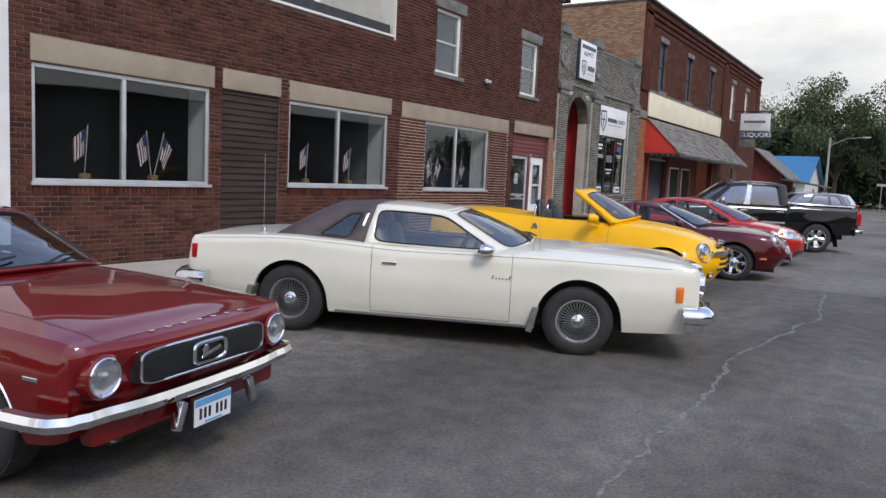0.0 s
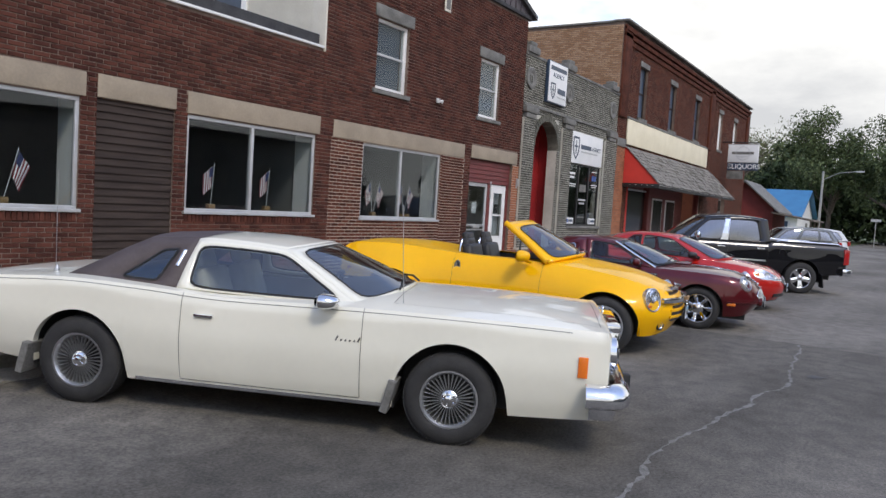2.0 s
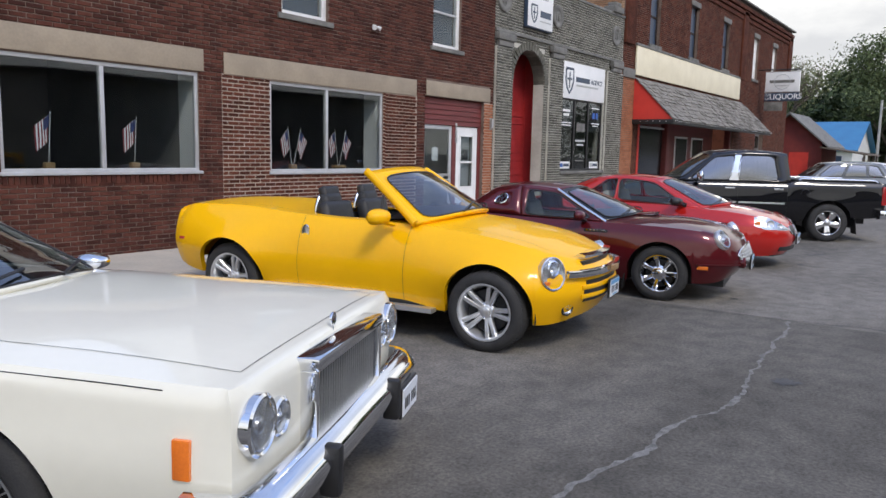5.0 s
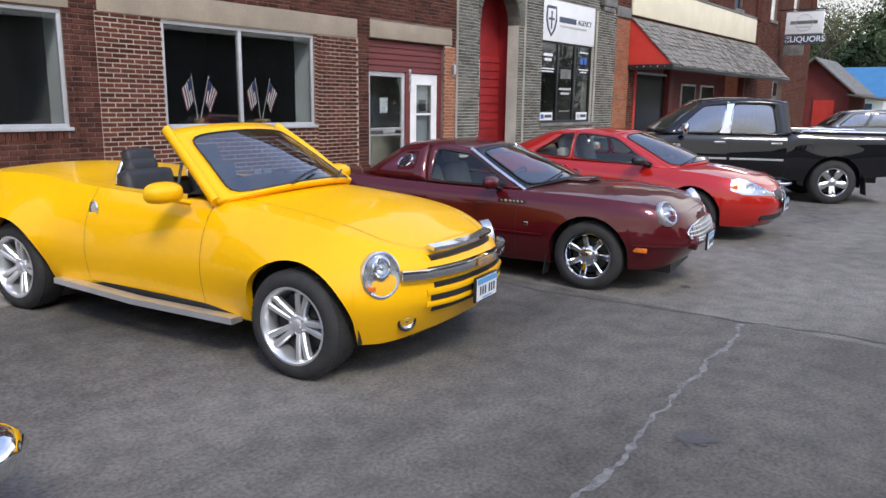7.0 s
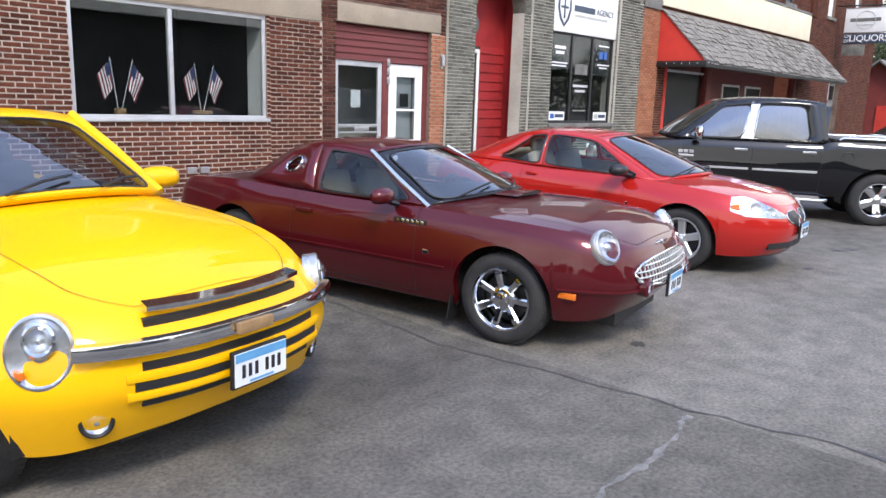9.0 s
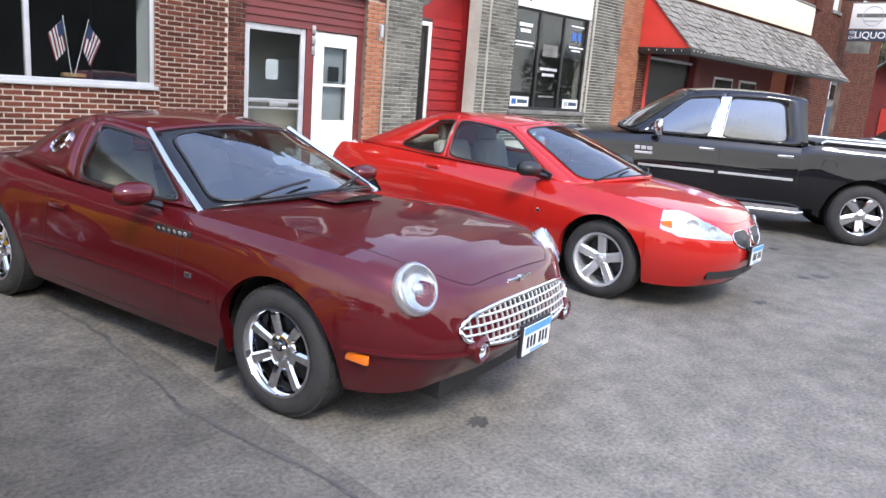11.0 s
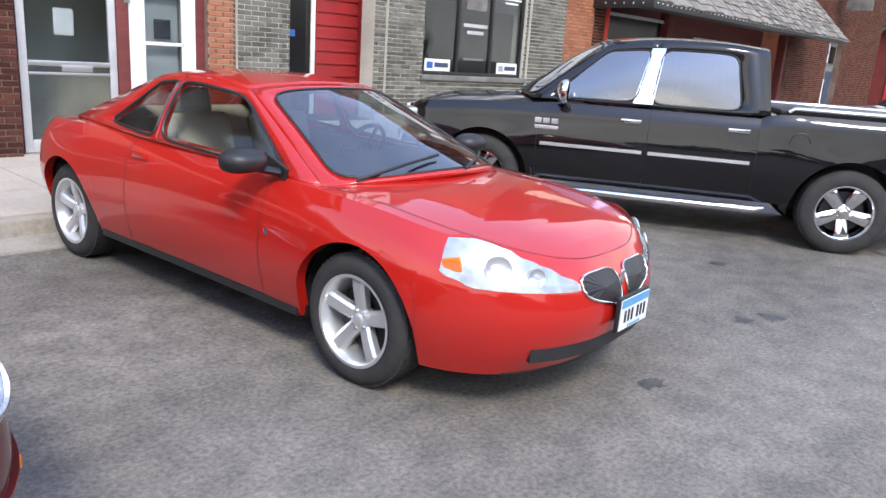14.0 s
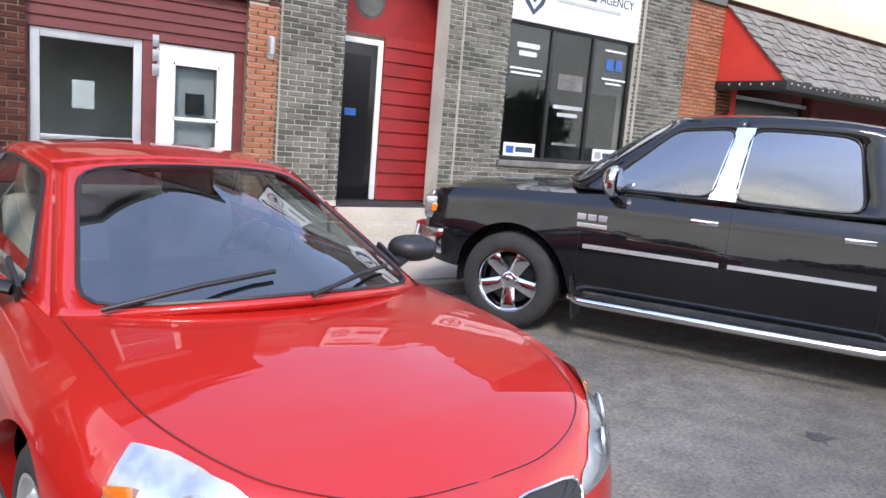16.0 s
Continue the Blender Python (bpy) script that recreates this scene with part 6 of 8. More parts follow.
    for x in (36.5, 38.6):
        boxp("window_frame", x, x + 1.5, FY + 0.86, FY + 0.9, 1.0, 2.6, "white_paint", shop)
        boxp("pane", x + 0.08, x + 1.42, FY + 0.845, FY + 0.858, 1.08, 2.52, "black_gloss", shop)
    d = tagged(new("door_4"), "grey shop door with bright posters beside the corner", "door", kind="structure")
    boxp("door_leaf", 45.6, 47.2, FY + 0.2, FY + 0.26, 0.2, 3.2, "stone_grey", d)
    for a, b, c, e, mt in ((45.7, 46.3, 2.3, 3.0, "sign_white"), (45.7, 46.3, 0.7, 1.7, "sign_white"), (46.4, 47.0, 0.8, 2.0, "navy"), (46.45, 47.0, 2.3, 2.9, "black_gloss")):
        boxp("poster", a, b, FY + 0.17, FY + 0.198, c, e, mt, d)
    boxp("poster_bar", 45.78, 46.22, FY + 0.16, FY + 0.168, 2.6, 2.75, "sign_blue", d)


def build_awning():
    """A pent roof of wooden shingles with red gable ends and a string of small bulbs."""
    X0, X1 = 29.78, 42.6
    yo, yi, zo, zi = 8.56, FY - 0.015, 2.98, 4.37
    aw = thing("shingle_awning", "weathered wooden shingle awning with bright red end panel", "awning")
    for x in (X0, X1 - 0.05):
        bm = bmesh.new()
        a = [bm.verts.new((x, yi, zo)), bm.verts.new((x, yo, zo)), bm.verts.new((x, yi, zi))]
        b = [bm.verts.new((x + 0.05, yi, zo)), bm.verts.new((x + 0.05, yo, zo)), bm.verts.new((x + 0.05, yi, zi))]
        bm.faces.new(a)
        bm.faces.new(b[::-1])
        for i in range(3):
            j = (i + 1) % 3
            bm.faces.new((a[j], a[i], b[i], b[j]))
        part("end_panel", bm, "awning_red", aw)
    # decking and underside near-black, painting in the shade below the shingles
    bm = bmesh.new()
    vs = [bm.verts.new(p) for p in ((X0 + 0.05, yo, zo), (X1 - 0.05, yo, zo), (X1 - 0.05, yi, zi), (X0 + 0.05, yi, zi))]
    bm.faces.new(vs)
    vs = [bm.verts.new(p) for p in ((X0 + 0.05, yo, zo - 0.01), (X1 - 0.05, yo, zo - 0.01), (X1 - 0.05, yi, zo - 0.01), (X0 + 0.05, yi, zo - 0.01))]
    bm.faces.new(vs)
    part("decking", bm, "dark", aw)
    boxp("fascia", X0 - 0.02, X1, yo - 0.04, yo - 0.002, zo - 0.16, zo + 0.0, "black", aw, 0.006, "black fascia board")
    boxp("fascia", X0 - 0.04, X0 - 0.004, yo - 0.04, yi, zo - 0.16, zo + 0.0, "black", aw, 0.006)
    rng = random.Random(5)
    slope = Vector((0, yi - yo, zi - zo))
    ln = slope.length
    s = slope.normalized()
    nrm = Vector((0, -s.z, s.y))
    n_rows = 9
    near, verts, faces = 0, [], []
    for rrow in range(n_rows):
        x = X0 - 0.03 + rng.uniform(-0.1, 0)
        while x < X1 + 0.02:
            w = rng.uniform(0.14, 0.34)
            a, b = max(x, X0 - 0.03), min(x + w - 0.008, X1 + 0.03)
            d0 = ln * rrow / n_rows - 0.05 + rng.uniform(-0.045, 0.045)
            d1 = min(ln * (rrow + 1.6) / n_rows, ln)
            t = rng.uniform(0.025, 0.055)
            if b - a > 0.03:
                base = Vector((0, yo, zo))
                P = [base + s * d0 + nrm * 0.006, base + s * d1 + nrm * 0.002, base + s * d1 + nrm * 0.008, base + s * d0 + nrm * (t + 0.006)]
                pv = [(a, p.y, p.z) for p in P] + [(b, p.y, p.z) for p in P]
                pf = [(0, 4, 7, 3), (3, 7, 6, 2), (0, 3, 2, 1), (4, 5, 6, 7)]
                if x < 35.0 and near < 290:
                    mesh_part("shingle", pv, pf, "shingle", aw)
                    near += 1
                else:
                    k = len(verts)
                    verts += pv
                    faces += [tuple(k + i for i in f) for f in pf]
            x += w
    tagged(mesh_part("far_shingles", verts, faces, "shingle", aw), kind="stuff")
    bm = bmesh.new()
    for i in range(64):
        x = X0 + 0.1 + i * 0.205
        lathe(bm, [(0.0, -0.035), (0.012, -0.02), (0.01, 0.0)], 6, pose(x, yo - 0.05, zo - 0.05 + 0.02 * rng.random()))
    for i in range(5):
        lathe(bm, [(0.0, -0.035), (0.012, -0.02), (0.01, 0.0)], 6, pose(X0 - 0.05, yo + 0.2 + i * 0.22, zo - 0.05))
    tagged(part("string_bulbs", bm, "sign_white", aw, "string of small white bulbs"), kind="stuff")


def build_hanging_signs():
    s = thing("hanging_sign", "white double hanging sign board over the pavement", "sign", pose(45.5, 0, 0))
    boxp("sign_board", -0.09, 0.09, 8.02, 9.6, 5.05, 6.02, "sign_white", s, 0.015)
    boxp("sign_rim", -0.1, 0.1, 8.0, 9.62, 5.03, 5.06, "steel", s)
    boxp("sign_rim", -0.1, 0.1, 8.0, 9.62, 6.01, 6.04, "steel", s)
    bm = bmesh.new()
    sweep(bm, [Vector((-0.096, 8.81 + 0.36 * math.cos(a), 5.53 + 0.36 * math.sin(a))) for a in [2 * math.pi * i / 36 for i in range(37)]], circle_section(0.012, 5), Vector((1, 0, 0)), False)
    part("sign_ring", bm, "steel", s)
    boxp("name_bar", -0.1, -0.091, 8.25, 9.4, 5.48, 5.62, "stone_grey", s)
    boxp("small_bar", -0.1, -0.091, 8.55, 9.1, 5.33, 5.36, "steel", s)
    bm = bmesh.new()
    sweep(bm, [Vector((0, 7.95, 6.12)), Vector((0, FY, 6.15))], circle_section(0.03, 8))
    part("bracket", bm, "black", s)
    for y in (8.3, 9.3):
        boxp("hanger", -0.012, 0.012, y - 0.012, y + 0.012, 6.03, 6.12, "black", s)
    s = thing("liquor_sign", "dark blue sign with white lettering under a white board", "sign", pose(45.5, 0, 0))
    boxp("sign_board", -0.08, 0.08, 8.0, 9.6, 4.6, 5.0, "navy", s, 0.01)
    lettering("lettering", "LIQUORS", 0.36, pose(-0.085, 8.62, 4.8, 90, 0, -90), "sign_white", s, bold=0.004)
    lettering("lettering", "ON", 0.17, pose(-0.085, 9.42, 4.9, 90, 0, -90), "sign_white", s)
    lettering("lettering", "OFF", 0.17, pose(-0.085, 9.42, 4.71, 90, 0, -90), "sign_white", s)
    s = thing("small_sign", "small pale grey sign panel below the dark blue sign", "sign", pose(45.5, 0, 0))
    boxp("sign_board", -0.06, 0.06, 8.75, 9.6, 4.12, 4.57, "stone_grey", s, 0.01)


def flag_group(x, z, n, y, big=False):
    """Small striped flags on sticks in a pot, behind the shop glass."""
    t = thing("flag_display", "small striped flags on sticks in a pot", "flags", pose(x, y, z) @ Matrix.Scale(1.02, 4), "window flags")
    if big:
        part("basket", lathe(bmesh.new(), [(0.0, 0), (0.11, 0.0), (0.15, 0.04), (0.14, 0.08), (0.0, 0.07)], 24), "wicker", t, smooth=50)
    else:
        part("pot", rounded(bmesh.new(), (0, 0, 0.05), (0.13, 0.1, 0.1), 0.015), "wicker", t)
    for k in range(n):
        lean = (k - (n - 1) / 2) * 22 + 4
        m = pose((k - (n - 1) / 2) * 0.05, 0.01 * k, 0.08, 0, lean, 0)
        f = new("flag")
        f.parent = t
        f.matrix_basis = m
        part("stick", lathe(bmesh.new(), [(0.005, 0), (0.005, 0.68), (0, 0.7)], 6), "sign_white", f)
        sg = 1 if k >= n / 2 else -1
        stripes = 9
        for i in range(stripes):
            u0, u1 = i / stripes, (i + 1) / stripes
            bm = bmesh.new()
            N = 5
            rows = []
            for j in range(N + 1):
                v = j / N
                rows.append([bm.verts.new((sg * (0.02 + 0.19 * u * (1 - 0.25 * v)), 0.012 * math.sin(6 * u + 3 * v), 0.64 - 0.34 * v - 0.16 * u)) for u in (u0, u1)])
            for a, b in zip(rows, rows[1:]):
                bm.faces.new((a[0], a[1], b[1], b[0]))
            part("stripe", bm, "flag_white" if i % 2 else "flag_red", f)
        bm = bmesh.new()
        vs = [bm.verts.new((sg * a, -0.004, b)) for a, b in ((0.015, 0.65), (0.09, 0.575), (0.085, 0.43), (0.015, 0.49))]
        bm.faces.new(vs)
        part("canton", bm, "flag_blue", f)


build_entrance()
build_boarded_opening()
build_grey_shop()
build_corner_building()
build_awning()
build_hanging_signs()
for x, z, n, big in ((6.05, 1.38, 1, False), (7.15, 1.38, 2, False), (10.5, 1.4, 1, False), (11.75, 1.4, 1, False), (14.85, 1.37, 2, False), (16.15, 1.37, 2, True)):
    flag_group(x, z, n, FY + 0.34 if big else FY + 0.22, big)


# ---- vehicles ----
WIRE = dict(kind="wire", n=34, metal="steel", hub=0.055, dish=0.0, cap="chrome", back="black")


def white_coupe():
    car = place((6.70, 2.90), (5.467, 5.55), 0.965, "coupe", "long cream-white two-door coupe with a brown vinyl half roof")
    fa, ra, r = 1.46, -1.46, 0.34
    sh = Shell(
        plan=[(2.6, 0), (2.6, 0.5), (2.58, 0.94), (2.5, 1.0), (2.1, 1.01), (1.0, 1.015), (0, 1.02), (-1.2, 1.01), (-2.1, 0.98), (-2.5, 0.93), (-2.63, 0.82), (-2.66, 0.4), (-2.66, 0)],
        shoulder=curve((2.58, 0.93), (1.9, 0.945), (1.0, 0.95), (0.5, 0.945), (-0.3, 0.935), (-0.95, 0.965), (-1.5, 0.98), (-2.2, 0.945), (-2.84, 0.89)),
        sill=curve((2.58, 0.3), (2.0, 0.27), (0.9, 0.235), (-0.9, 0.235), (-2.0, 0.3), (-2.84, 0.42)),
        crown=curve((2.58, 0.03), (1.8, 0.08), (0.9, 0.085), (0.3, 0.05), (-1.4, 0.03), (-2.84, 0.03)),
        side=curve((0, 0.075), (0.2, 0.03), (0.55, 0.0), (0.78, 0.012), (0.92, 0.02), (1, 0.05)),
        nose=curve((0, 0.05), (0.4, 0.0), (0.9, 0.0), (1, 0.03)), tail=curve((0, 0.12), (0.4, 0.0), (0.9, 0.03), (1, 0.06)),
        arches=[(fa, 0.415), (ra, 0.4)], r=r, hole=(-1.25, 0.66), hole_w=0.84, cpow=3)
    sh.build(car, "p_white", doors=[(-0.62, 0.78)], bonnet=(0.98, 2.52), boot=(-2.55, -1.75), bonnet_w=0.8)
    cab = Cabin([(0.72, 0.84, 0.95), (0.0, 0.87, 0.95), (-0.8, 0.87, 0.96), (-1.68, 0.8, 0.985)], [(0.06, 0.64, 1.31), (-0.3, 0.66, 1.335), (-0.75, 0.65, 1.335), (-1.12, 0.6, 1.3)], bow=(0.26, 0.14), rbow=(0.1, 0.05), crown=0.035, bulge=0.02)
    cab.cowl = sh.top(cab.belt[0].x + cab.bow[0] * 0.9, 0) + 0.01 - cab.belt[0].z
    door_w = [(0.0, 0.6), ((0.07, 0.05), (0.93, 0.06), (0.94, 0.86), (0.09, 0.86)), None, "black"]
    opera = [(0.6, 1.0), ((0.2, 0.1), (0.55, 0.1), (0.42, 0.72), (0.2, 0.76)), "vinyl", "black"]
    cab.build(car, "p_white", [door_w, opera], glass_m="side_glass", roof_split=0.6, roof_mat2="vinyl", rear_mat="vinyl", rear_in=((0.3, 0.2), (0.7, 0.2), (0.68, 0.85), (0.32, 0.85)))
    for sy in (1, -1):
        f = cab.side(sy)
        bm = bmesh.new()
        sweep(bm, [f(0.635, 0.42), f(0.64, 0.74)], circle_section(0.018, 6))
        part("opera_lamp", bm, "chrome", car, smooth=60)
    interior(car, -1.2, 0.6, 0.78, 0.4, 0.92, 0.5, 0.36, "seat_grey")
    seats(car, -0.35, 0.42, (0.36, -0.36), "seat_grey", -1.0)
    wiper(car, cab, 0.25, 0.5)
    wiper(car, cab, 0.6, 0.85)
    for x in (fa, ra):
        for sy in (1, -1):
            wheel(car, x, sy * 0.855, r, 0.22, 0.21, WIRE, sy)
    strip(sh, car, -0.98, 0.98, lambda x: sh.sill(x) + 0.015, 0.035, 0.006, "chrome", "sill_moulding")
    strip(sh, car, -2.45, 2.3, lambda x: sh.shoulder(x) - 0.025, 0.004, 0.0025, "black", "coach_line")
    handle(sh, car, -0.42, 0.79, (0.15, 0.028), "chrome")
    side_lamp(sh, car, 2.39, 0.68, 0.07, 0.15, "amber")
    side_lamp(sh, car, -2.52, 0.76, 0.06, 0.15, "red_lens", "rear_lamp")
    mirror(car, pose(0.5, -1.05, 0.985), (0.13, 0.1, 0.055), "chrome", "chrome", (0.02, 0.08, -0.06))
    mirror(car, pose(0.5, 1.02, 0.985), (0.13, 0.1, 0.055), "chrome", "chrome", (0.02, -0.08, -0.06))
    for sy in (1, -1):  # mudguards behind the wheels
        for x, z in ((fa - 0.46, 0.2), (ra - 0.45, 0.2)):
            part("mud_flap", rounded(bmesh.new(), (x + 0.02, sy * 0.93, z + 0.13), (0.06, 0.2, 0.25), 0.012, (0, 14, 0)), "stone_grey", car)
        # script badge as plain strokes
        bm = bmesh.new()
        for k in range(6):
            rounded(bm, (0.62 - 0.033 * k * -sy * -1 if sy > 0 else 0.62 - 0.033 * (5 - k) + 0.16, sy * (sh.y_side(0.6, 0.71) + 0.003), 0.71 + (0.012 if k in (0, 5) else 0)), (0.011, 0.004, 0.016 + (0.024 if k in (0, 5) else 0)), 0.002, (0, 25, 0))
        part("badge", bm, "sign_black", car)
    # upright grille with its chrome shell, set proud of the nose
    g = new("grille")
    g.parent = car
    part("grille_backing", rounded(bmesh.new(), (2.59, 0, 0.705), (0.1, 0.86, 0.31), 0.01), "black", g)
    for i in range(27):
        part("grille_bar", rounded(bmesh.new(), (2.643, -0.4 + 0.8 * i / 26, 0.7), (0.012, 0.011, 0.29), 0.002), "steel", g)
    bm = bmesh.new()
    rounded(bm, (2.61, 0, 0.885), (0.15, 0.92, 0.06), 0.018)
    for sy in (1, -1):
        rounded(bm, (2.61, sy * 0.445, 0.705), (0.13, 0.03, 0.31), 0.01)
    rounded(bm, (2.61, 0, 0.545), (0.12, 0.92, 0.022), 0.008)
    part("grille_shell", bm, "chrome", g, smooth=40)
    bm = bmesh.new()
    lathe(bm, [(0.005, 0), (0.005, 0.05)], 8, pose(2.57, 0, 0.91))
    lathe(bm, [(0.032, -0.006), (0.034, 0), (0.032, 0.006), (0, 0.007)], 20, pose(2.57, 0, 0.975, 0, 90, 0))
    part("bonnet_ornament", bm, "chrome", car, smooth=40)
    for sy in (1, -1):
        lamp(car, pose(2.615, sy * 0.845, 0.77), 0.1, 0.09)
        lamp(car, pose(2.615, sy * 0.68, 0.745), 0.06, 0.08, "chrome", "parking_lamp")
    sec = [(-0.02, -0.08), (0.05, -0.085), (0.095, -0.06), (0.105, -0.01), (0.09, 0.03), (0.055, 0.062), (0.01, 0.078), (-0.02, 0.08)]
    bar_along(sh, car, "front_bumper", 2.4, 0.5, 0.06, sec, "chrome")
    bar_along(sh, car, "lower_bumper", 2.44, 0.37, 0.04, [(-0.02, -0.05), (0.05, -0.04), (0.06, 0.05), (-0.02, 0.05)], "chrome")
    bar_along(sh, car, "rear_bumper", -2.3, 0.5, 0.07, [(a, b) for a, b in sec], "chrome", True)
    for sy in (1, -1):
        part("bumper_guard", rounded(bmesh.new(), (2.74, sy * 0.46, 0.45), (0.09, 0.07, 0.22), 0.02), "black", car, smooth=50)
    plate(car, pose(2.78, 0.68, 0.4), "plate")
    bm = bmesh.new()
    sweep(bm, [Vector((1.05, -0.8, 0.99)), Vector((1.0, -0.8, 1.72))], circle_section(0.0025, 5))
    part("aerial", bm, "steel", car)
    bm = bmesh.new()
    sweep(bm, [Vector((-1.85, -0.7, 0.98)), Vector((-1.86, -0.7, 1.03)), Vector((-1.87, -0.7, 1.8))], circle_section(0.003, 5))
    lathe(bm, [(0.025, 0), (0.02, 0.03), (0.006, 0.06)], 12, pose(-1.85, -0.7, 0.975))
    part("rear_aerial", bm, "steel", car, "thin whip aerial")
    return sh, car


def red_coupe_sixties():
    car = place((1.79, 4.14), (1.275, 6.84), 0.82, "classic_coupe", "glossy dark red sixties coupe with chrome bumper")
    fa, ra, r = 1.37, -1.37, 0.325
    sh = Shell(
        plan=[(2.18, 0), (2.17, 0.4), (2.13, 0.66), (2.1, 0.8), (1.95, 0.855), (1.0, 0.865), (0, 0.865), (-1.4, 0.86), (-2.1, 0.82), (-2.28, 0.7), (-2.3, 0)],
        shoulder=curve((2.18, 0.8), (1.9, 0.83), (1.0, 0.87), (0.0, 0.88), (-1.2, 0.9), (-2.3, 0.84)),
        sill=curve((2.18, 0.4), (1.9, 0.3), (0.9, 0.22), (-0.9, 0.22), (-2.3, 0.38)),
        crown=curve((2.18, 0.02), (1.6, 0.075), (0.8, 0.1), (-2.3, 0.03)),
        side=curve((0, 0.06), (0.3, 0.01), (0.6, 0.0), (0.85, 0.02), (1, 0.06)), nose=curve((0, 0.1), (0.35, 0.06), (0.65, 0.02), (0.9, -0.02), (1, 0.0)), tail=curve((0, 0.1), (1, 0.04)),
        arches=[(fa, 0.39), (ra, 0.39)], r=r, hole=(-1.1, 0.62), hole_w=0.84, cpow=3.5)
    sh.build(car, "p_mustang", doors=[(-0.5, 0.72)], bonnet=(0.85, 2.12), boot=(-2.2, -1.5), bonnet_w=0.8)
    cab = Cabin([(0.62, 0.72, 0.93), (0, 0.74, 0.92), (-0.9, 0.73, 0.93), (-1.6, 0.68, 0.94)], [(0.02, 0.56, 1.27), (-0.4, 0.58, 1.3), (-0.8, 0.57, 1.29), (-1.0, 0.54, 1.26)], bow=(0.2, 0.1), crown=0.03)
    cab.cowl = sh.top(cab.belt[0].x + cab.bow[0] * 0.9, 0) + 0.01 - cab.belt[0].z
    cab.build(car, "p_mustang", [[(0, 0.62), ((0.08, 0.06), (0.9, 0.06), (0.85, 0.86), (0.1, 0.86)), None, "chrome"], [(0.62, 1.0), None, None, None]])
    interior(car, -1.05, 0.55, 0.68, 0.4, 0.88, 0.42, 0.34, "dark")
    seats(car, -0.35, 0.38, (0.34, -0.34), "seat_black", None, False)
    wiper(car, cab, 0.2, 0.45)
    wiper(car, cab, 0.55, 0.8)
    st = dict(kind="alloy", n=5, metal="chrome", hub=0.06, wi=0.07, wo=0.05, dish=0.05)
    for x in (fa, ra):
        for sy in (1, -1):
            wheel(car, x, sy * 0.725, r, 0.2, 0.2, st, sy)
    arch_trim(sh, car, "chrome", 0.012, 0.007)
    # grille opening
    g = new("grille")
    g.parent = car
    part("grille_backing", rounded(bmesh.new(), (2.155, 0, 0.655), (0.1, 1.0, 0.17), 0.03), "black", g, smooth=50)
    for i in range(11):
        part("grille_bar", rounded(bmesh.new(), (2.202, 0, 0.585 + 0.014 * i), (0.012, 0.94, 0.005), 0.001), "black", g)
    bm = bmesh.new()
    ring = [(2.2, 0.5 * math.copysign(abs(math.cos(a)) ** 0.25, math.cos(a)), 0.655 + 0.088 * math.copysign(abs(math.sin(a)) ** 0.35, math.sin(a))) for a in [2 * math.pi * i / 64 for i in range(65)]]
    sweep(bm, [Vector(p) for p in ring], circle_section(0.009, 6), Vector((1, 0, 0)), False)
    part("grille_trim", bm, "chrome", g, smooth=60)
    bm = bmesh.new()
    ring = [Vector((2.215, 0.13 * math.copysign(abs(math.cos(a)) ** 0.4, math.cos(a)), 0.655 + 0.055 * math.copysign(abs(math.sin(a)) ** 0.4, math.sin(a)))) for a in [2 * math.pi * i / 40 for i in range(41)]]
    sweep(bm, ring, circle_section(0.012, 6), Vector((1, 0, 0)), False)
    rounded(bm, (2.22, 0.0, 0.655), (0.015, 0.16, 0.028), 0.006, (12, 0, 0))
    rounded(bm, (2.22, -0.05, 0.675), (0.015, 0.05, 0.035), 0.006, (30, 0, 0))
    part("emblem", bm, "chrome", g, smooth=50)
    for i in range(7):
        part("bonnet_letter", rounded(bmesh.new(), (2.13, -0.36 + 0.12 * i, 0.822), (0.018, 0.03, 0.012), 0.003), "chrome", car)
    for sy in (1, -1):
        p, a = surf_front(sh, sy * 0.69, 0.66)
        lamp(car, pose(2.165, sy * 0.69, 0.655), 0.085, 0.09)
        part("lamp_pod", lathe(bmesh.new(), [(0.108, -0.15), (0.112, -0.01), (0.1, 0.0), (0.09, -0.03)], 32, pose(2.17, sy * 0.69, 0.655, 0, 90, 0)), "p_mustang", car, smooth=50)
        lamp(car, pose(2.1, sy * 0.56, 0.335), 0.04, 0.05, "chrome", "fog_lamp")
        part("bumper_guard", rounded(bmesh.new(), (2.27, sy * 0.3, 0.37), (0.05, 0.05, 0.16), 0.015, (sy * 20, 0, 0)), "chrome", car, smooth=50)
        part("wing_badge", rounded(bmesh.new(), (1.87, sy * (sh.y_side(1.87, 0.64) + 0.003), 0.64), (0.1, 0.01, 0.022), 0.004), "chrome", car)
    bar_along(sh, car, "front_bumper", 1.78, 0.475, 0.1, [(-0.015, -0.04), (0.03, -0.038), (0.045, 0.0), (0.03, 0.035), (-0.015, 0.04)], "chrome")
    plate(car, pose(2.24, 0.0, 0.33))
    part("valance", rounded(bmesh.new(), (2.08, 0, 0.38), (0.1, 1.45, 0.16), 0.03), "p_mustang", car, smooth=50)
    return sh, car


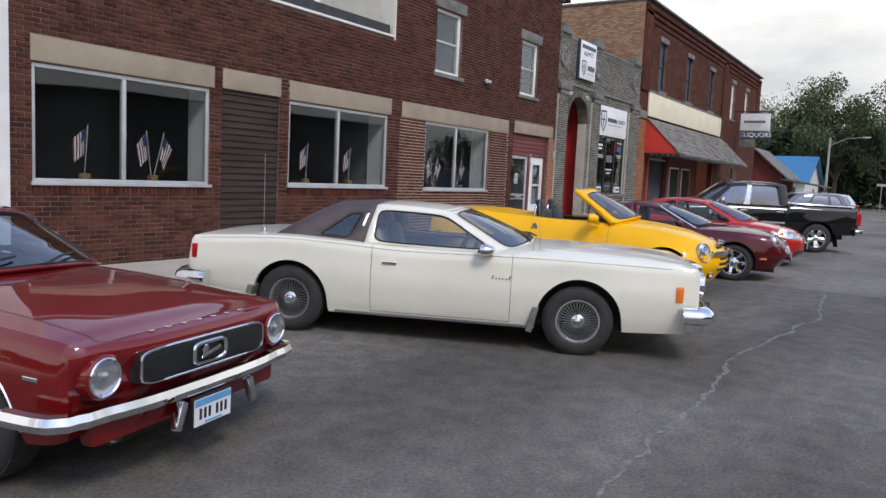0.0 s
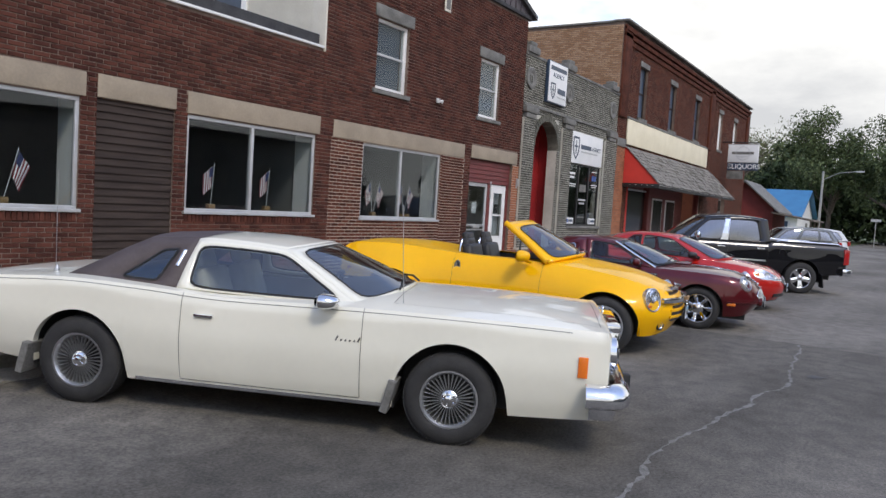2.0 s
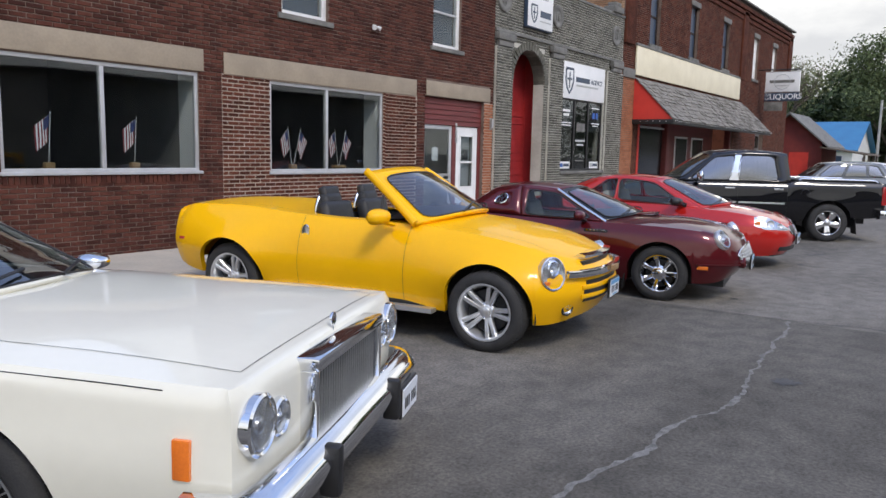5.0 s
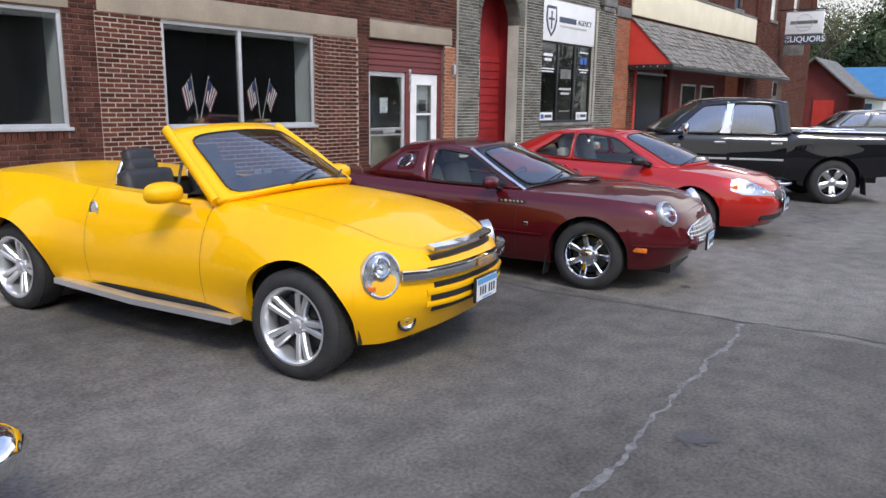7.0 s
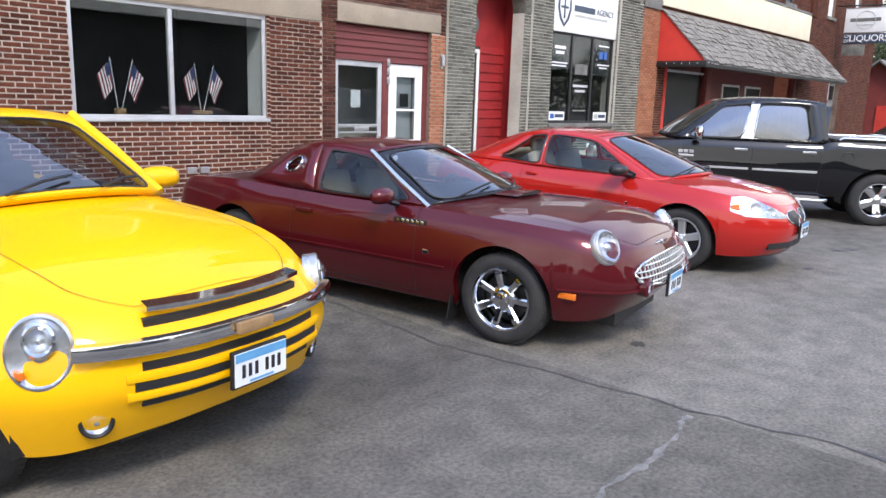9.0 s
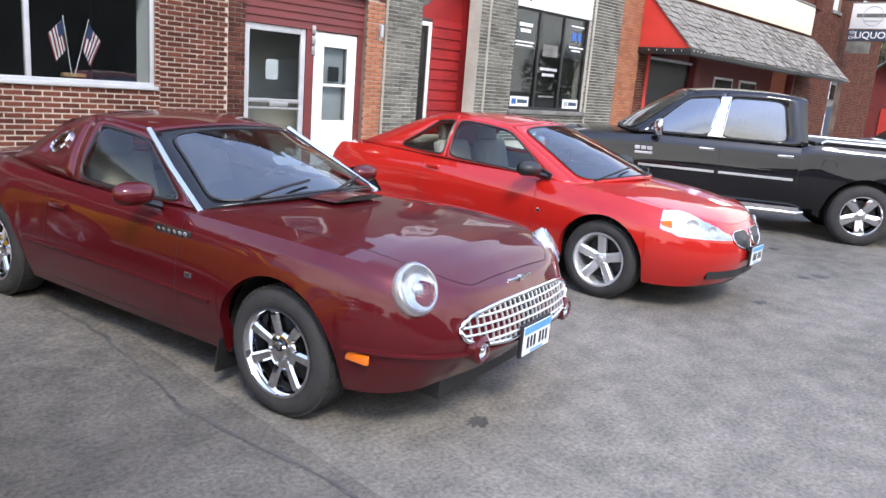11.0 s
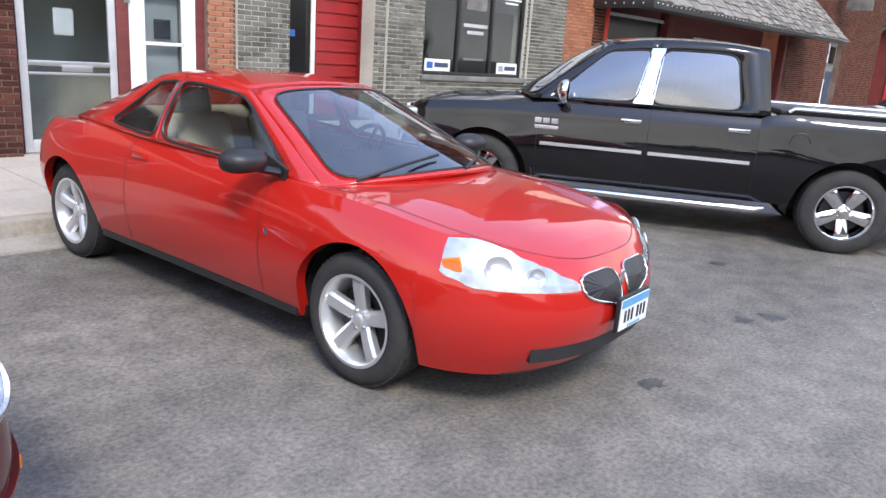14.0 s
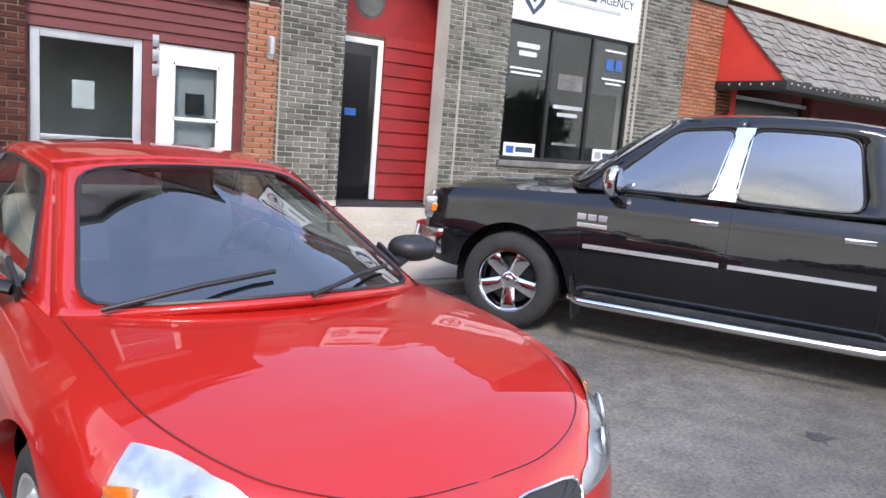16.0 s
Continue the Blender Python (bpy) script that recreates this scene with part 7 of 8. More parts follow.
def yellow_roadster():
    car = place((10.95, 3.38), (10.46, 6.26), 0.96, "pickup_roadster", "bright yellow open-top pickup roadster with black seats")
    fa, ra, r = 1.473, -1.473, 0.36
    sh = Shell(
        plan=[(2.32, 0), (2.3, 0.3), (2.2, 0.6), (2.0, 0.82), (1.75, 0.92), (1.4, 0.95), (0.8, 0.9), (0.1, 0.885), (-0.5, 0.895), (-1.1, 0.93), (-1.5, 0.95), (-2.0, 0.93), (-2.3, 0.86), (-2.45, 0.7), (-2.47, 0)],
        shoulder=curve((2.32, 0.82), (2.1, 0.875), (1.6, 0.98), (1.0, 1.04), (0.6, 1.06), (-0.2, 1.06), (-0.9, 1.08), (-1.5, 1.11), (-2.2, 1.09), (-2.47, 1.04)),
        sill=curve((2.32, 0.32), (2.0, 0.27), (0.9, 0.3), (-0.9, 0.3), (-2.0, 0.38), (-2.47, 0.45)),
        crown=curve((2.32, 0.02), (2.0, 0.07), (1.5, 0.1), (0.9, 0.12), (0.4, 0.08), (-0.3, 0.02), (-0.9, 0.05), (-1.5, 0.08), (-2.47, 0.04)),
        side=curve((0, 0.06), (0.15, 0.025), (0.4, 0.0), (0.62, 0.02), (0.85, 0.08), (1, 0.16)),
        nose=curve((0, 0.14), (0.25, 0.06), (0.5, 0.0), (0.75, 0.02), (1, 0.12)), tail=curve((0, 0.1), (0.4, 0.0), (0.9, 0.03), (1, 0.1)),
        arches=[(fa, 0.43), (ra, 0.43)], r=r, hole=(-0.62, 0.62), hole_w=0.84,
        flare=((fa + 0.05, 0.5, 0.085, 0.5, 0.3), (ra, 0.4, 0.16, 0.4, 0.32), (ra, 0.6, -0.1, 0.97, 0.22), (fa, 0.6, -0.05, 0.95, 0.2)), cpow=1.9)
    sh.build(car, "p_yellow", doors=[(-0.62, 0.62)], bonnet=(0.72, 2.12), boot=(-2.3, -0.78), bonnet_w=0.86)
    cab = Cabin([(0.68, 0.78, 1.075), (0.2, 0.8, 1.08)], [(0.0, 0.6, 1.53), (-0.2, 0.6, 1.54)], bow=(0.28, 0.14), crown=0.05)
    cab.cowl = sh.top(cab.belt[0].x + cab.bow[0] * 0.9, 0) + 0.01 - cab.belt[0].z
    cab.build(car, "p_yellow", [], rear=False, roof=False, screen_in=((0.06, 0.03), (0.94, 0.03), (0.92, 0.86), (0.08, 0.86)), thick=0.045)
    # A-pillar backs and door quarter frames
    for sy in (1, -1):
        bm = bmesh.new()
        sweep(bm, [Vector((0.66, sy * 0.775, 1.07)), Vector((0.32, sy * 0.69, 1.32)), Vector((0.0, sy * 0.6, 1.53))], [(a * 1.2, b * 1.5) for a, b in circle_section(0.028, 8)])
        part("windscreen_pillar", bm, "p_yellow", car, smooth=60)
        bm = bmesh.new()
        sweep(bm, [Vector((0.28, sy * 0.79, 1.06)), Vector((0.26, sy * 0.7, 1.31))], circle_section(0.012, 6))
        part("quarter_frame", bm, "black", car, smooth=60)
        # headlamp: tall oval, cut by the chrome bar
        p, a = surf_front(sh, sy * 0.77, 0.72)
        m = pose(p.x + 0.002, p.y, 0.735, 0, 0, a * 0.8) @ pose(0, 0, 0, 0, -10, 0) @ Matrix.Diagonal((1, 0.95, 1.15, 1))
        lamp(car, m @ pose(0.012, 0, 0), 0.112, 0.07, "lamp_silver")
        lamp(car, m @ pose(0.022, 0.0, 0.04), 0.045, 0.03, "chrome", "lamp_projector")
        p, a = surf_front(sh, sy * 0.62, 0.42)
        lamp(car, pose(p.x, p.y, 0.42, 0, 0, a * 0.8), 0.05, 0.05, "black", "fog_lamp")
        # running board
        bm = bmesh.new()
        sweep(bm, [Vector((-0.95, sy * 0.9, 0.32)), Vector((0.0, sy * 0.93, 0.3)), Vector((0.95, sy * 0.9, 0.3))][::sy], [(-0.06, -0.02), (0.045, -0.02), (0.055, 0.0), (0.045, 0.02), (-0.06, 0.025)])
        part("running_board", bm, "alloy", car, smooth=40)
    seats(car, -0.22, 0.52, (0.36, -0.36), "seat_black", None, True, 14)
    for y in (0.36, -0.36):
        bm = bmesh.new()
        ring = [Vector((-0.66, y + 0.18 * math.cos(a), 1.06 + 0.24 * math.sin(a))) for a in [math.pi * i / 24 for i in range(25)]]
        sweep(bm, ring, circle_section(0.018, 8), Vector((1, 0, 0)))
        part("seat_hoop", bm, "chrome", car, smooth=60)
        part("head_fairing", rounded(bmesh.new(), (-0.6, y, 1.15), (0.13, 0.3, 0.26), 0.06, (0, -10, 0)), "seat_black", car, smooth=60)
    interior(car, -0.62, 0.66, 0.64, 0.5, 1.04, 0.55, 0.34, "black")
    wiper(car, cab, 0.3, 0.55)
    wiper(car, cab, 0.62, 0.88)
    st = dict(kind="alloy", n=5, metal="alloy", hub=0.07, wi=0.04, wo=0.045, twin=0.13, dish=0.045, back="black")
    for x in (fa, ra):
        for sy in (1, -1):
            wheel(car, x, sy * 0.835, r, 0.25, 0.255, st, sy)
    # chrome bar across the nose
    bar_along(sh, car, "nose_bar", 1.6, 0.735, 0.05, [(-0.02, -0.032), (0.02, -0.03), (0.03, 0), (0.02, 0.03), (-0.02, 0.032)], "chrome", ymax=0.7)
    part("nose_emblem", rounded(bmesh.new(), (2.37, 0, 0.735), (0.03, 0.2, 0.055), 0.012), "wicker", car, "gold emblem", 50)
    bar_along(sh, car, "upper_grille", 1.95, 0.79, -0.005, [(-0.05, -0.03), (0.01, -0.028), (0.01, 0.026), (-0.05, 0.03)], "black", ymax=0.46)
    bm = bmesh.new()
    sweep(bm, [Vector((2.24 - 0.35 * y * y, y, sh.top(2.24 - 0.35 * y * y, y) + 0.012)) for y in [-0.42 + 0.07 * i for i in range(13)]], [(-0.035, -0.012), (0.03, -0.02), (0.03, 0.0), (-0.035, 0.012)])
    part("grille_band", bm, "chrome", car, smooth=40)
    for z, w in ((0.645, 0.5), (0.565, 0.52), (0.485, 0.5)):
        bar_along(sh, car, "grille_slot", 2.0, z, 0.0, [(-0.05, -0.02), (0.004, -0.018), (0.004, 0.018), (-0.05, 0.02)], "black", ymax=w)
    for z in (0.605, 0.525):
        bar_along(sh, car, "grille_fin", 1.9, z, 0.002, [(-0.05, -0.022), (0.008, -0.018), (0.014, 0.0), (0.008, 0.018), (-0.05, 0.022)], "p_yellow", ymax=0.56)
    plate(car, pose(2.37, 0.03, 0.545))
    side_lamp(sh, car, 1.98, 0.66, 0.11, 0.032, "amber")
    side_lamp(sh, car, -2.2, 0.72, 0.08, 0.03, "red_lens")
    for sy in (1, -1):
        bm = lathe(bmesh.new(), [(0.0, 0.0), (0.05, 0.004), (0.062, 0.012), (0.066, 0.0)], 24, pose(-0.56, sy * (sh.y_side(-0.56, 0.9) + 0.002), 0.9, -90 * sy, 0, 0) @ Matrix.Diagonal((0.75, 1.25, 1, 1)))
        part("door_handle", bm, "chrome", car, smooth=50)
        mirror(car, pose(0.36, sy * 0.98, 1.13), (0.12, 0.15, 0.075), "p_yellow", "p_yellow", (0.08, -sy * 0.17, -0.08))
    return sh, car


def maroon_roadster():
    car = place((14.36, 3.07), (13.89, 5.74), 0.86, "hardtop_roadster", "dark maroon two-seat roadster with porthole hardtop")
    fa, ra, r = 1.36, -1.36, 0.335
    sh = Shell(
        plan=[(2.32, 0), (2.305, 0.3), (2.25, 0.54), (2.14, 0.71), (1.92, 0.84), (1.62, 0.9), (1.36, 0.915), (0.7, 0.9), (0, 0.895), (-0.8, 0.9), (-1.4, 0.91), (-2.0, 0.86), (-2.3, 0.74), (-2.42, 0.45), (-2.44, 0)],
        shoulder=curve((2.31, 0.76), (2.1, 0.825), (1.8, 0.88), (1.36, 0.905), (0.8, 0.91), (0, 0.905), (-0.8, 0.92), (-1.4, 0.94), (-2.1, 0.9), (-2.44, 0.84)),
        sill=curve((2.28, 0.31), (1.9, 0.25), (0.9, 0.22), (-0.9, 0.22), (-2.0, 0.28), (-2.44, 0.36)),
        crown=curve((2.28, 0.03), (1.9, 0.07), (1.3, 0.09), (0.7, 0.08), (-0.2, 0.03), (-1.2, 0.05), (-2.44, 0.03)),
        side=curve((0, 0.08), (0.2, 0.03), (0.45, 0.0), (0.75, 0.015), (0.9, 0.04), (1, 0.09)),
        nose=curve((0, 0.16), (0.25, 0.06), (0.45, 0.0), (0.7, 0.03), (1, 0.1)), tail=curve((0, 0.12), (0.4, 0.0), (0.8, 0.05), (1, 0.12)),
        arches=[(fa, 0.395), (ra, 0.395)], r=r, hole=(-0.85, 0.5), hole_w=0.84, flare=((fa, 0.45, 0.025, 0.45, 0.3), (ra, 0.45, 0.025, 0.45, 0.3)), cpow=2.3)
    sh.build(car, "p_maroon", doors=[(-0.66, 0.6)], bonnet=(0.62, 2.17), boot=(-2.3, -1.3), bonnet_w=0.8)
    cab = Cabin([(0.62, 0.76, 0.925), (0.0, 0.79, 0.92), (-0.6, 0.8, 0.93), (-1.36, 0.72, 0.955)], [(-0.06, 0.57, 1.27), (-0.35, 0.6, 1.3), (-0.65, 0.6, 1.3), (-0.95, 0.55, 1.25)], bow=(0.3, 0.12), rbow=(0.12, 0.06), crown=0.05, bulge=0.035)
    cab.cowl = sh.top(cab.belt[0].x + cab.bow[0] * 0.9, 0) + 0.01 - cab.belt[0].z
    port = ((0.3, 0.32), (0.62, 0.32), (0.58, 0.74), (0.3, 0.74))
    cab.build(car, "p_maroon", [[(0, 0.56), ((0.1, 0.04), (0.95, 0.05), (0.82, 0.9), (0.1, 0.86)), None, "black"], [(0.56, 1.0), port, None, "chrome"]], frame_m="black_gloss", rear_in=((0.12, 0.2), (0.88, 0.2), (0.85, 0.85), (0.15, 0.85)))
    for sy in (1, -1):
        f = cab.side(sy)
        bm = bmesh.new()
        sweep(bm, [f(0.0, 0.0) + Vector((0.03, sy * 0.004, -0.015)), f(0.0, 0.5) + Vector((0.0, sy * 0.012, 0.0)), f(0.0, 1.0) + Vector((0, sy * 0.008, 0.01))], [(a * 1.1, b * 1.0) for a, b in circle_section(0.02, 8)], Vector((0, 0, 1)))
        part("pillar_trim", bm, "chrome", car, smooth=60)
    interior(car, -0.85, 0.5, 0.72, 0.4, 0.89, 0.42, 0.34, "seat_grey")
    seats(car, -0.4, 0.38, (0.34, -0.34), "seat_grey")
    wiper(car, cab, 0.12, 0.42)
    wiper(car, cab, 0.5, 0.8)
    st = dict(kind="alloy", n=7, metal="chrome", hub=0.088, wi=0.05, wo=0.062, dish=0.02, cap="chrome", back="black")
    for x in (fa, ra):
        for sy in (1, -1):
            wheel(car, x, sy * 0.765, r, 0.22, 0.228, st, sy)
    for sy in (1, -1):
        p, a = surf_front(sh, sy * 0.69, 0.77)
        m = pose(p.x - 0.035, sy * 0.69, 0.785, 0, 0, sy * 26) @ pose(0, 0, 0, 0, -28, 0) @ pose(0.03, 0, 0) @ Matrix.Diagonal((1, 0.95, 1.1, 1))
        lamp(car, m, 0.09, 0.08, "lamp_silver")
        part("lamp_ring", lathe(bmesh.new(), [(0.112, -0.06), (0.116, -0.015), (0.104, 0.0), (0.097, -0.02)], 32, m @ pose(0, 0, 0, 0, 90, 0)), "alloy", car, smooth=50)
        p, a = surf_front(sh, sy * 0.47, 0.505)
        lamp(car, pose(p.x + 0.03, p.y, 0.505), 0.04, 0.05, "p_maroon", "fog_lamp")
        part("fog_pod", lathe(bmesh.new(), [(0.062, -0.12), (0.068, -0.005), (0.055, 0.006), (0.045, -0.01)], 28, pose(p.x + 0.03, p.y, 0.505, 0, 90, 0)), "p_maroon", car, smooth=50)
        # vent louvres behind the front wheel
        v = new("wing_vent")
        v.parent = car
        for k in range(6):
            x = 0.42 + 0.045 * k
            part("louvre", rounded(bmesh.new(), (x + 0.02, sy * (sh.y_side(x, 0.8) + 0.002), 0.805), (0.03, 0.012, 0.022), 0.004, (0, 25, 0)), "chrome", v)
        boxp("vent_slot", 0.4, 0.7, sy * (sh.y_side(0.55, 0.8)) - 0.006, sy * (sh.y_side(0.55, 0.8)) + 0.006, 0.785, 0.825, "black", v, 0.004)
        part("wing_badge", rounded(bmesh.new(), (0.72, sy * (sh.y_side(0.72, 0.6) + 0.003), 0.6), (0.05, 0.006, 0.03), 0.003), "chrome", car)
        mirror(car, pose(0.34, sy * 0.97, 0.985), (0.09, 0.12, 0.065), "p_maroon", "black", (0.05, -sy * 0.14, -0.07))
    handle(sh, car, -0.53, 0.77, (0.17, 0.035), "p_maroon")
    strip(sh, car, -0.9, 0.9, 0.5, 0.02, 0.01, "p_maroon", "side_moulding")
    # oval egg-crate grille
    g = new("grille")
    g.parent = car
    front = lambda y, z: surf_front(sh, y, z)[0].x
    W2, H2, zc = 0.57, 0.095, 0.6
    bm = bmesh.new()
    ring = []
    for i in range(57):
        a = 2 * math.pi * i / 56
        y, z = W2 * math.copysign(abs(math.cos(a)) ** 0.7, math.cos(a)), zc + H2 * math.copysign(abs(math.sin(a)) ** 0.8, math.sin(a))
        ring.append(Vector((front(y, z) + 0.012, y, z)))
    sweep(bm, ring, circle_section(0.011, 6), Vector((1, 0, 0)), False)
    part("grille_trim", bm, "chrome", g, smooth=60)
    bm = bmesh.new()
    c = bm.verts.new((front(0, zc) + 0.004, 0, zc))
    vs = [bm.verts.new(v - Vector((0.006, 0, 0))) for v in ring[:-1]]
    for i in range(len(vs)):
        bm.faces.new((vs[i], vs[(i + 1) % len(vs)], c))
    part("grille_backing", bm, "black", g)
    for k in range(-11, 12):
        y = k * 0.047
        h = H2 * (1 - abs(y / W2) ** 2.8) ** 0.6
        bm = bmesh.new()
        sweep(bm, [Vector((front(y, z) + 0.012, y, z)) for z in (zc - h, zc, zc + h)], circle_section(0.0068, 5), Vector((1, 0, 0)))
        part("grille_bar", bm, "alloy", g, smooth=60)
    for k in range(-1, 3):
        z = zc - 0.02 + k * 0.038
        w = W2 * (1 - min(abs((z - zc) / H2), 0.98) ** 2.2) ** 0.55
        bm = bmesh.new()
        sweep(bm, [Vector((front(w * f, z) + 0.014, w * f, z)) for f in (-1, -0.8, -0.6, -0.4, -0.2, 0, 0.2, 0.4, 0.6, 0.8, 1)], circle_section(0.0068, 5))
        part("grille_bar", bm, "alloy", g, smooth=60)
    # emblem with spread wings, bonnet scoop, plate
    p, a = surf_front(sh, 0, 0.75)
    part("bonnet_emblem", rounded(rounded(bmesh.new(), (p.x - 0.01, 0, 0.762), (0.02, 0.24, 0.012), 0.005, (0, 0, 0)), (p.x - 0.005, 0, 0.762), (0.03, 0.05, 0.03), 0.008), "chrome", car, smooth=50)
    bm = bmesh.new()
    x0 = 1.12
    zt = sh.top(x0, 0)
    ring = []
    for i in range(13):
        y = 0.22 * (i / 6 - 1)
        ring.append((y, (1 - abs(i / 6 - 1) ** 2.5)))
    back = [bm.verts.new((x0 - 0.55, y * 0.7, sh.top(x0 - 0.55, y) + 0.001)) for y, h in ring]
    mid = [bm.verts.new((x0 - 0.2, y, sh.top(x0 - 0.2, y) + 0.015 * h)) for y, h in ring]
    lip = [bm.verts.new((x0 + 0.04 * h, y, sh.top(x0, y) + 0.002 + 0.028 * h)) for y, h in ring]
    for A, B in ((back, mid), (mid, lip)):
        for i in range(12):
            bm.faces.new((A[i], A[i + 1], B[i + 1], B[i]))
    part("bonnet_scoop", bm, "p_maroon", car, smooth=50)
    bm = bmesh.new()
    lo = [bm.verts.new((x0 + 0.03 * h, y, sh.top(x0, y) + 0.0)) for y, h in ring]
    up = [bm.verts.new((x0 + 0.03 * h, y, sh.top(x0, y) + 0.001 + 0.026 * h)) for y, h in ring]
    for i in range(12):
        bm.faces.new((lo[i], lo[i + 1], up[i + 1], up[i]))
    part("scoop_mouth", bm, "black", car)
    plate(car, pose(2.35, 0.0, 0.475))
    bar_along(sh, car, "bumper_edge", 1.78, 0.49, 0.004, [(-0.01, -0.012), (0.014, -0.006), (0.014, 0.006), (-0.01, 0.012)], "p_maroon")
    side_lamp(sh, car, 1.86, 0.45, 0.13, 0.045, "amber")
    for sy in (1, -1):
        for x in (fa - 0.43, ra - 0.43):
            part("mud_flap", rounded(bmesh.new(), (x, sy * 0.8, 0.2), (0.012, 0.16, 0.2), 0.004, (0, 8, 0)), "black", car)
    return sh, car


def red_coupe_modern():
    car = place((17.8, 3.37), (17.56, 6.16), 0.84, "hardtop_convertible", "bright red hardtop convertible coupe with grey leather seats")
    fa, ra, r = 1.425, -1.425, 0.335
    sh = Shell(
        plan=[(2.43, 0), (2.41, 0.28), (2.32, 0.54), (2.15, 0.73), (1.83, 0.862), (1.4, 0.89), (0.7, 0.89), (0, 0.89), (-0.8, 0.895), (-1.4, 0.9), (-1.85, 0.85), (-2.04, 0.74), (-2.15, 0.45), (-2.18, 0)],
        shoulder=curve((2.46, 0.735), (2.25, 0.795), (1.8, 0.865), (1.4, 0.905), (0.9, 0.925), (0.3, 0.945), (-0.5, 0.965), (-1.3, 0.97), (-2.0, 0.94), (-2.36, 0.89)),
        sill=curve((2.33, 0.24), (1.9, 0.22), (0.9, 0.24), (-0.9, 0.25), (-2.0, 0.3), (-2.45, 0.4)),
        crown=curve((2.33, 0.04), (2.0, 0.06), (1.5, 0.08), (0.9, 0.085), (0.4, 0.05), (-1.2, 0.05), (-2.45, 0.03)),
        side=curve((0, 0.07), (0.2, 0.025), (0.45, 0.0), (0.7, 0.01), (0.88, 0.05), (1, 0.11)),
        nose=curve((0, 0.12), (0.25, 0.03), (0.5, 0.0), (0.75, 0.03), (1, 0.12)), tail=curve((0, 0.12), (0.4, 0.0), (0.8, 0.04), (1, 0.12)),
        arches=[(fa, 0.395), (ra, 0.395)], r=r, hole=(-1.2, 0.85), hole_w=0.84, flare=((fa, 0.42, 0.025, 0.5, 0.3), (ra, 0.42, 0.03, 0.5, 0.3)), cpow=2.2)
    sh.build(car, "p_red", doors=[(-0.62, 0.72)], bonnet=(1.06, 2.31), boot=(-2.1, -1.62), bonnet_w=0.94)
    cab = Cabin([(1.06, 0.74, 0.925), (0.25, 0.79, 0.955), (-0.65, 0.8, 0.975), (-1.62, 0.68, 0.985)], [(0.2, 0.545, 1.34), (-0.2, 0.575, 1.375), (-0.6, 0.57, 1.36), (-0.9, 0.52, 1.3)], bow=(0.32, 0.12), rbow=(0.14, 0.08), crown=0.045, bulge=0.03)
    cab.cowl = sh.top(cab.belt[0].x + cab.bow[0] * 0.9, 0) + 0.01 - cab.belt[0].z
    cab.build(car, "p_red", [[(0, 0.53), ((0.17, 0.03), (0.97, 0.05), (0.97, 0.9), (0.12, 0.88)), None, "black"], [(0.53, 1.0), ((0.03, 0.05), (0.56, 0.12), (0.36, 0.86), (0.03, 0.9)), None, "black"]], rear_in=((0.1, 0.12), (0.9, 0.12), (0.88, 0.9), (0.12, 0.9)))
    interior(car, -1.25, 0.75, 0.72, 0.45, 0.97, 0.6, 0.35, "seat_grey")
    seats(car, -0.3, 0.44, (0.35, -0.35), "seat_grey", -1.0)
    wiper(car, cab, 0.08, 0.45)
    wiper(car, cab, 0.5, 0.85)
    st = dict(kind="alloy", n=5, metal="alloy", hub=0.06, wi=0.075, wo=0.085, dish=0.035, back="black", turn=0.3)
    for x in (fa, ra):
        for sy in (1, -1):
            wheel(car, x, sy * 0.745, r, 0.22, 0.232, st, sy)
    for sy in (1, -1):
        # swept-back headlamp wrapping the corner
        hl = new("headlight")
        hl.parent = car
        bmL, bmB = bmesh.new(), bmesh.new()
        rows = []
        i0 = next(i for i in range(len(sh.st)) if sh.st[i][1] >= 0.33)
        i1 = next(i for i in range(len(sh.st)) if sh.st[i][0] < 1.93)
        for k in range(17):
            f = k / 16
            zc = 0.648 + 0.125 * f + 0.012 * math.sin(math.pi * f)
            hh = 0.012 + 0.085 * min(1, f / 0.75) ** 0.8 * (1 - 0.35 * max(0, f - 0.8) / 0.2)
            i = round(i0 + (i1 - i0) * f)
            col = []
            for j in range(7):
                z = zc - hh + 2 * hh * j / 6
                zs, zl = sh.shoulder(sh.st[i][0]), sh.sill(sh.st[i][0])
                q = (z - zl) / (zs - zl)
                o = sh.offset(sh.nor[i], sh.st[i][0], min(q, 1.0))
                p = Vector((sh.st[i][0] - sh.nor[i][0] * o, sh.st[i][1] - sh.nor[i][1] * o, z))
                n3 = Vector((sh.nor[i][0], sh.nor[i][1], 0.35)).normalized()
                bulge = 0.012 * math.sin(math.pi * j / 6) ** 0.5
                col.append((p + n3 * (0.006 + bulge), p + n3 * 0.003))
            rows.append(col)
        for bm, w in ((bmL, 0), (bmB, 1)):
            V = [[bm.verts.new(Vector((c[w].x, c[w].y * sy, c[w].z))) for c in col] for col in rows]
            for a, b in zip(V, V[1:]):
                for j in range(6):
                    bm.faces.new((a[j], b[j], b[j + 1], a[j + 1]))
        part("reflector", bmB, "lamp_silver", hl, smooth=60)
        g = part("lens", bmL, "lens", hl, smooth=60)
        g.visible_shadow = False
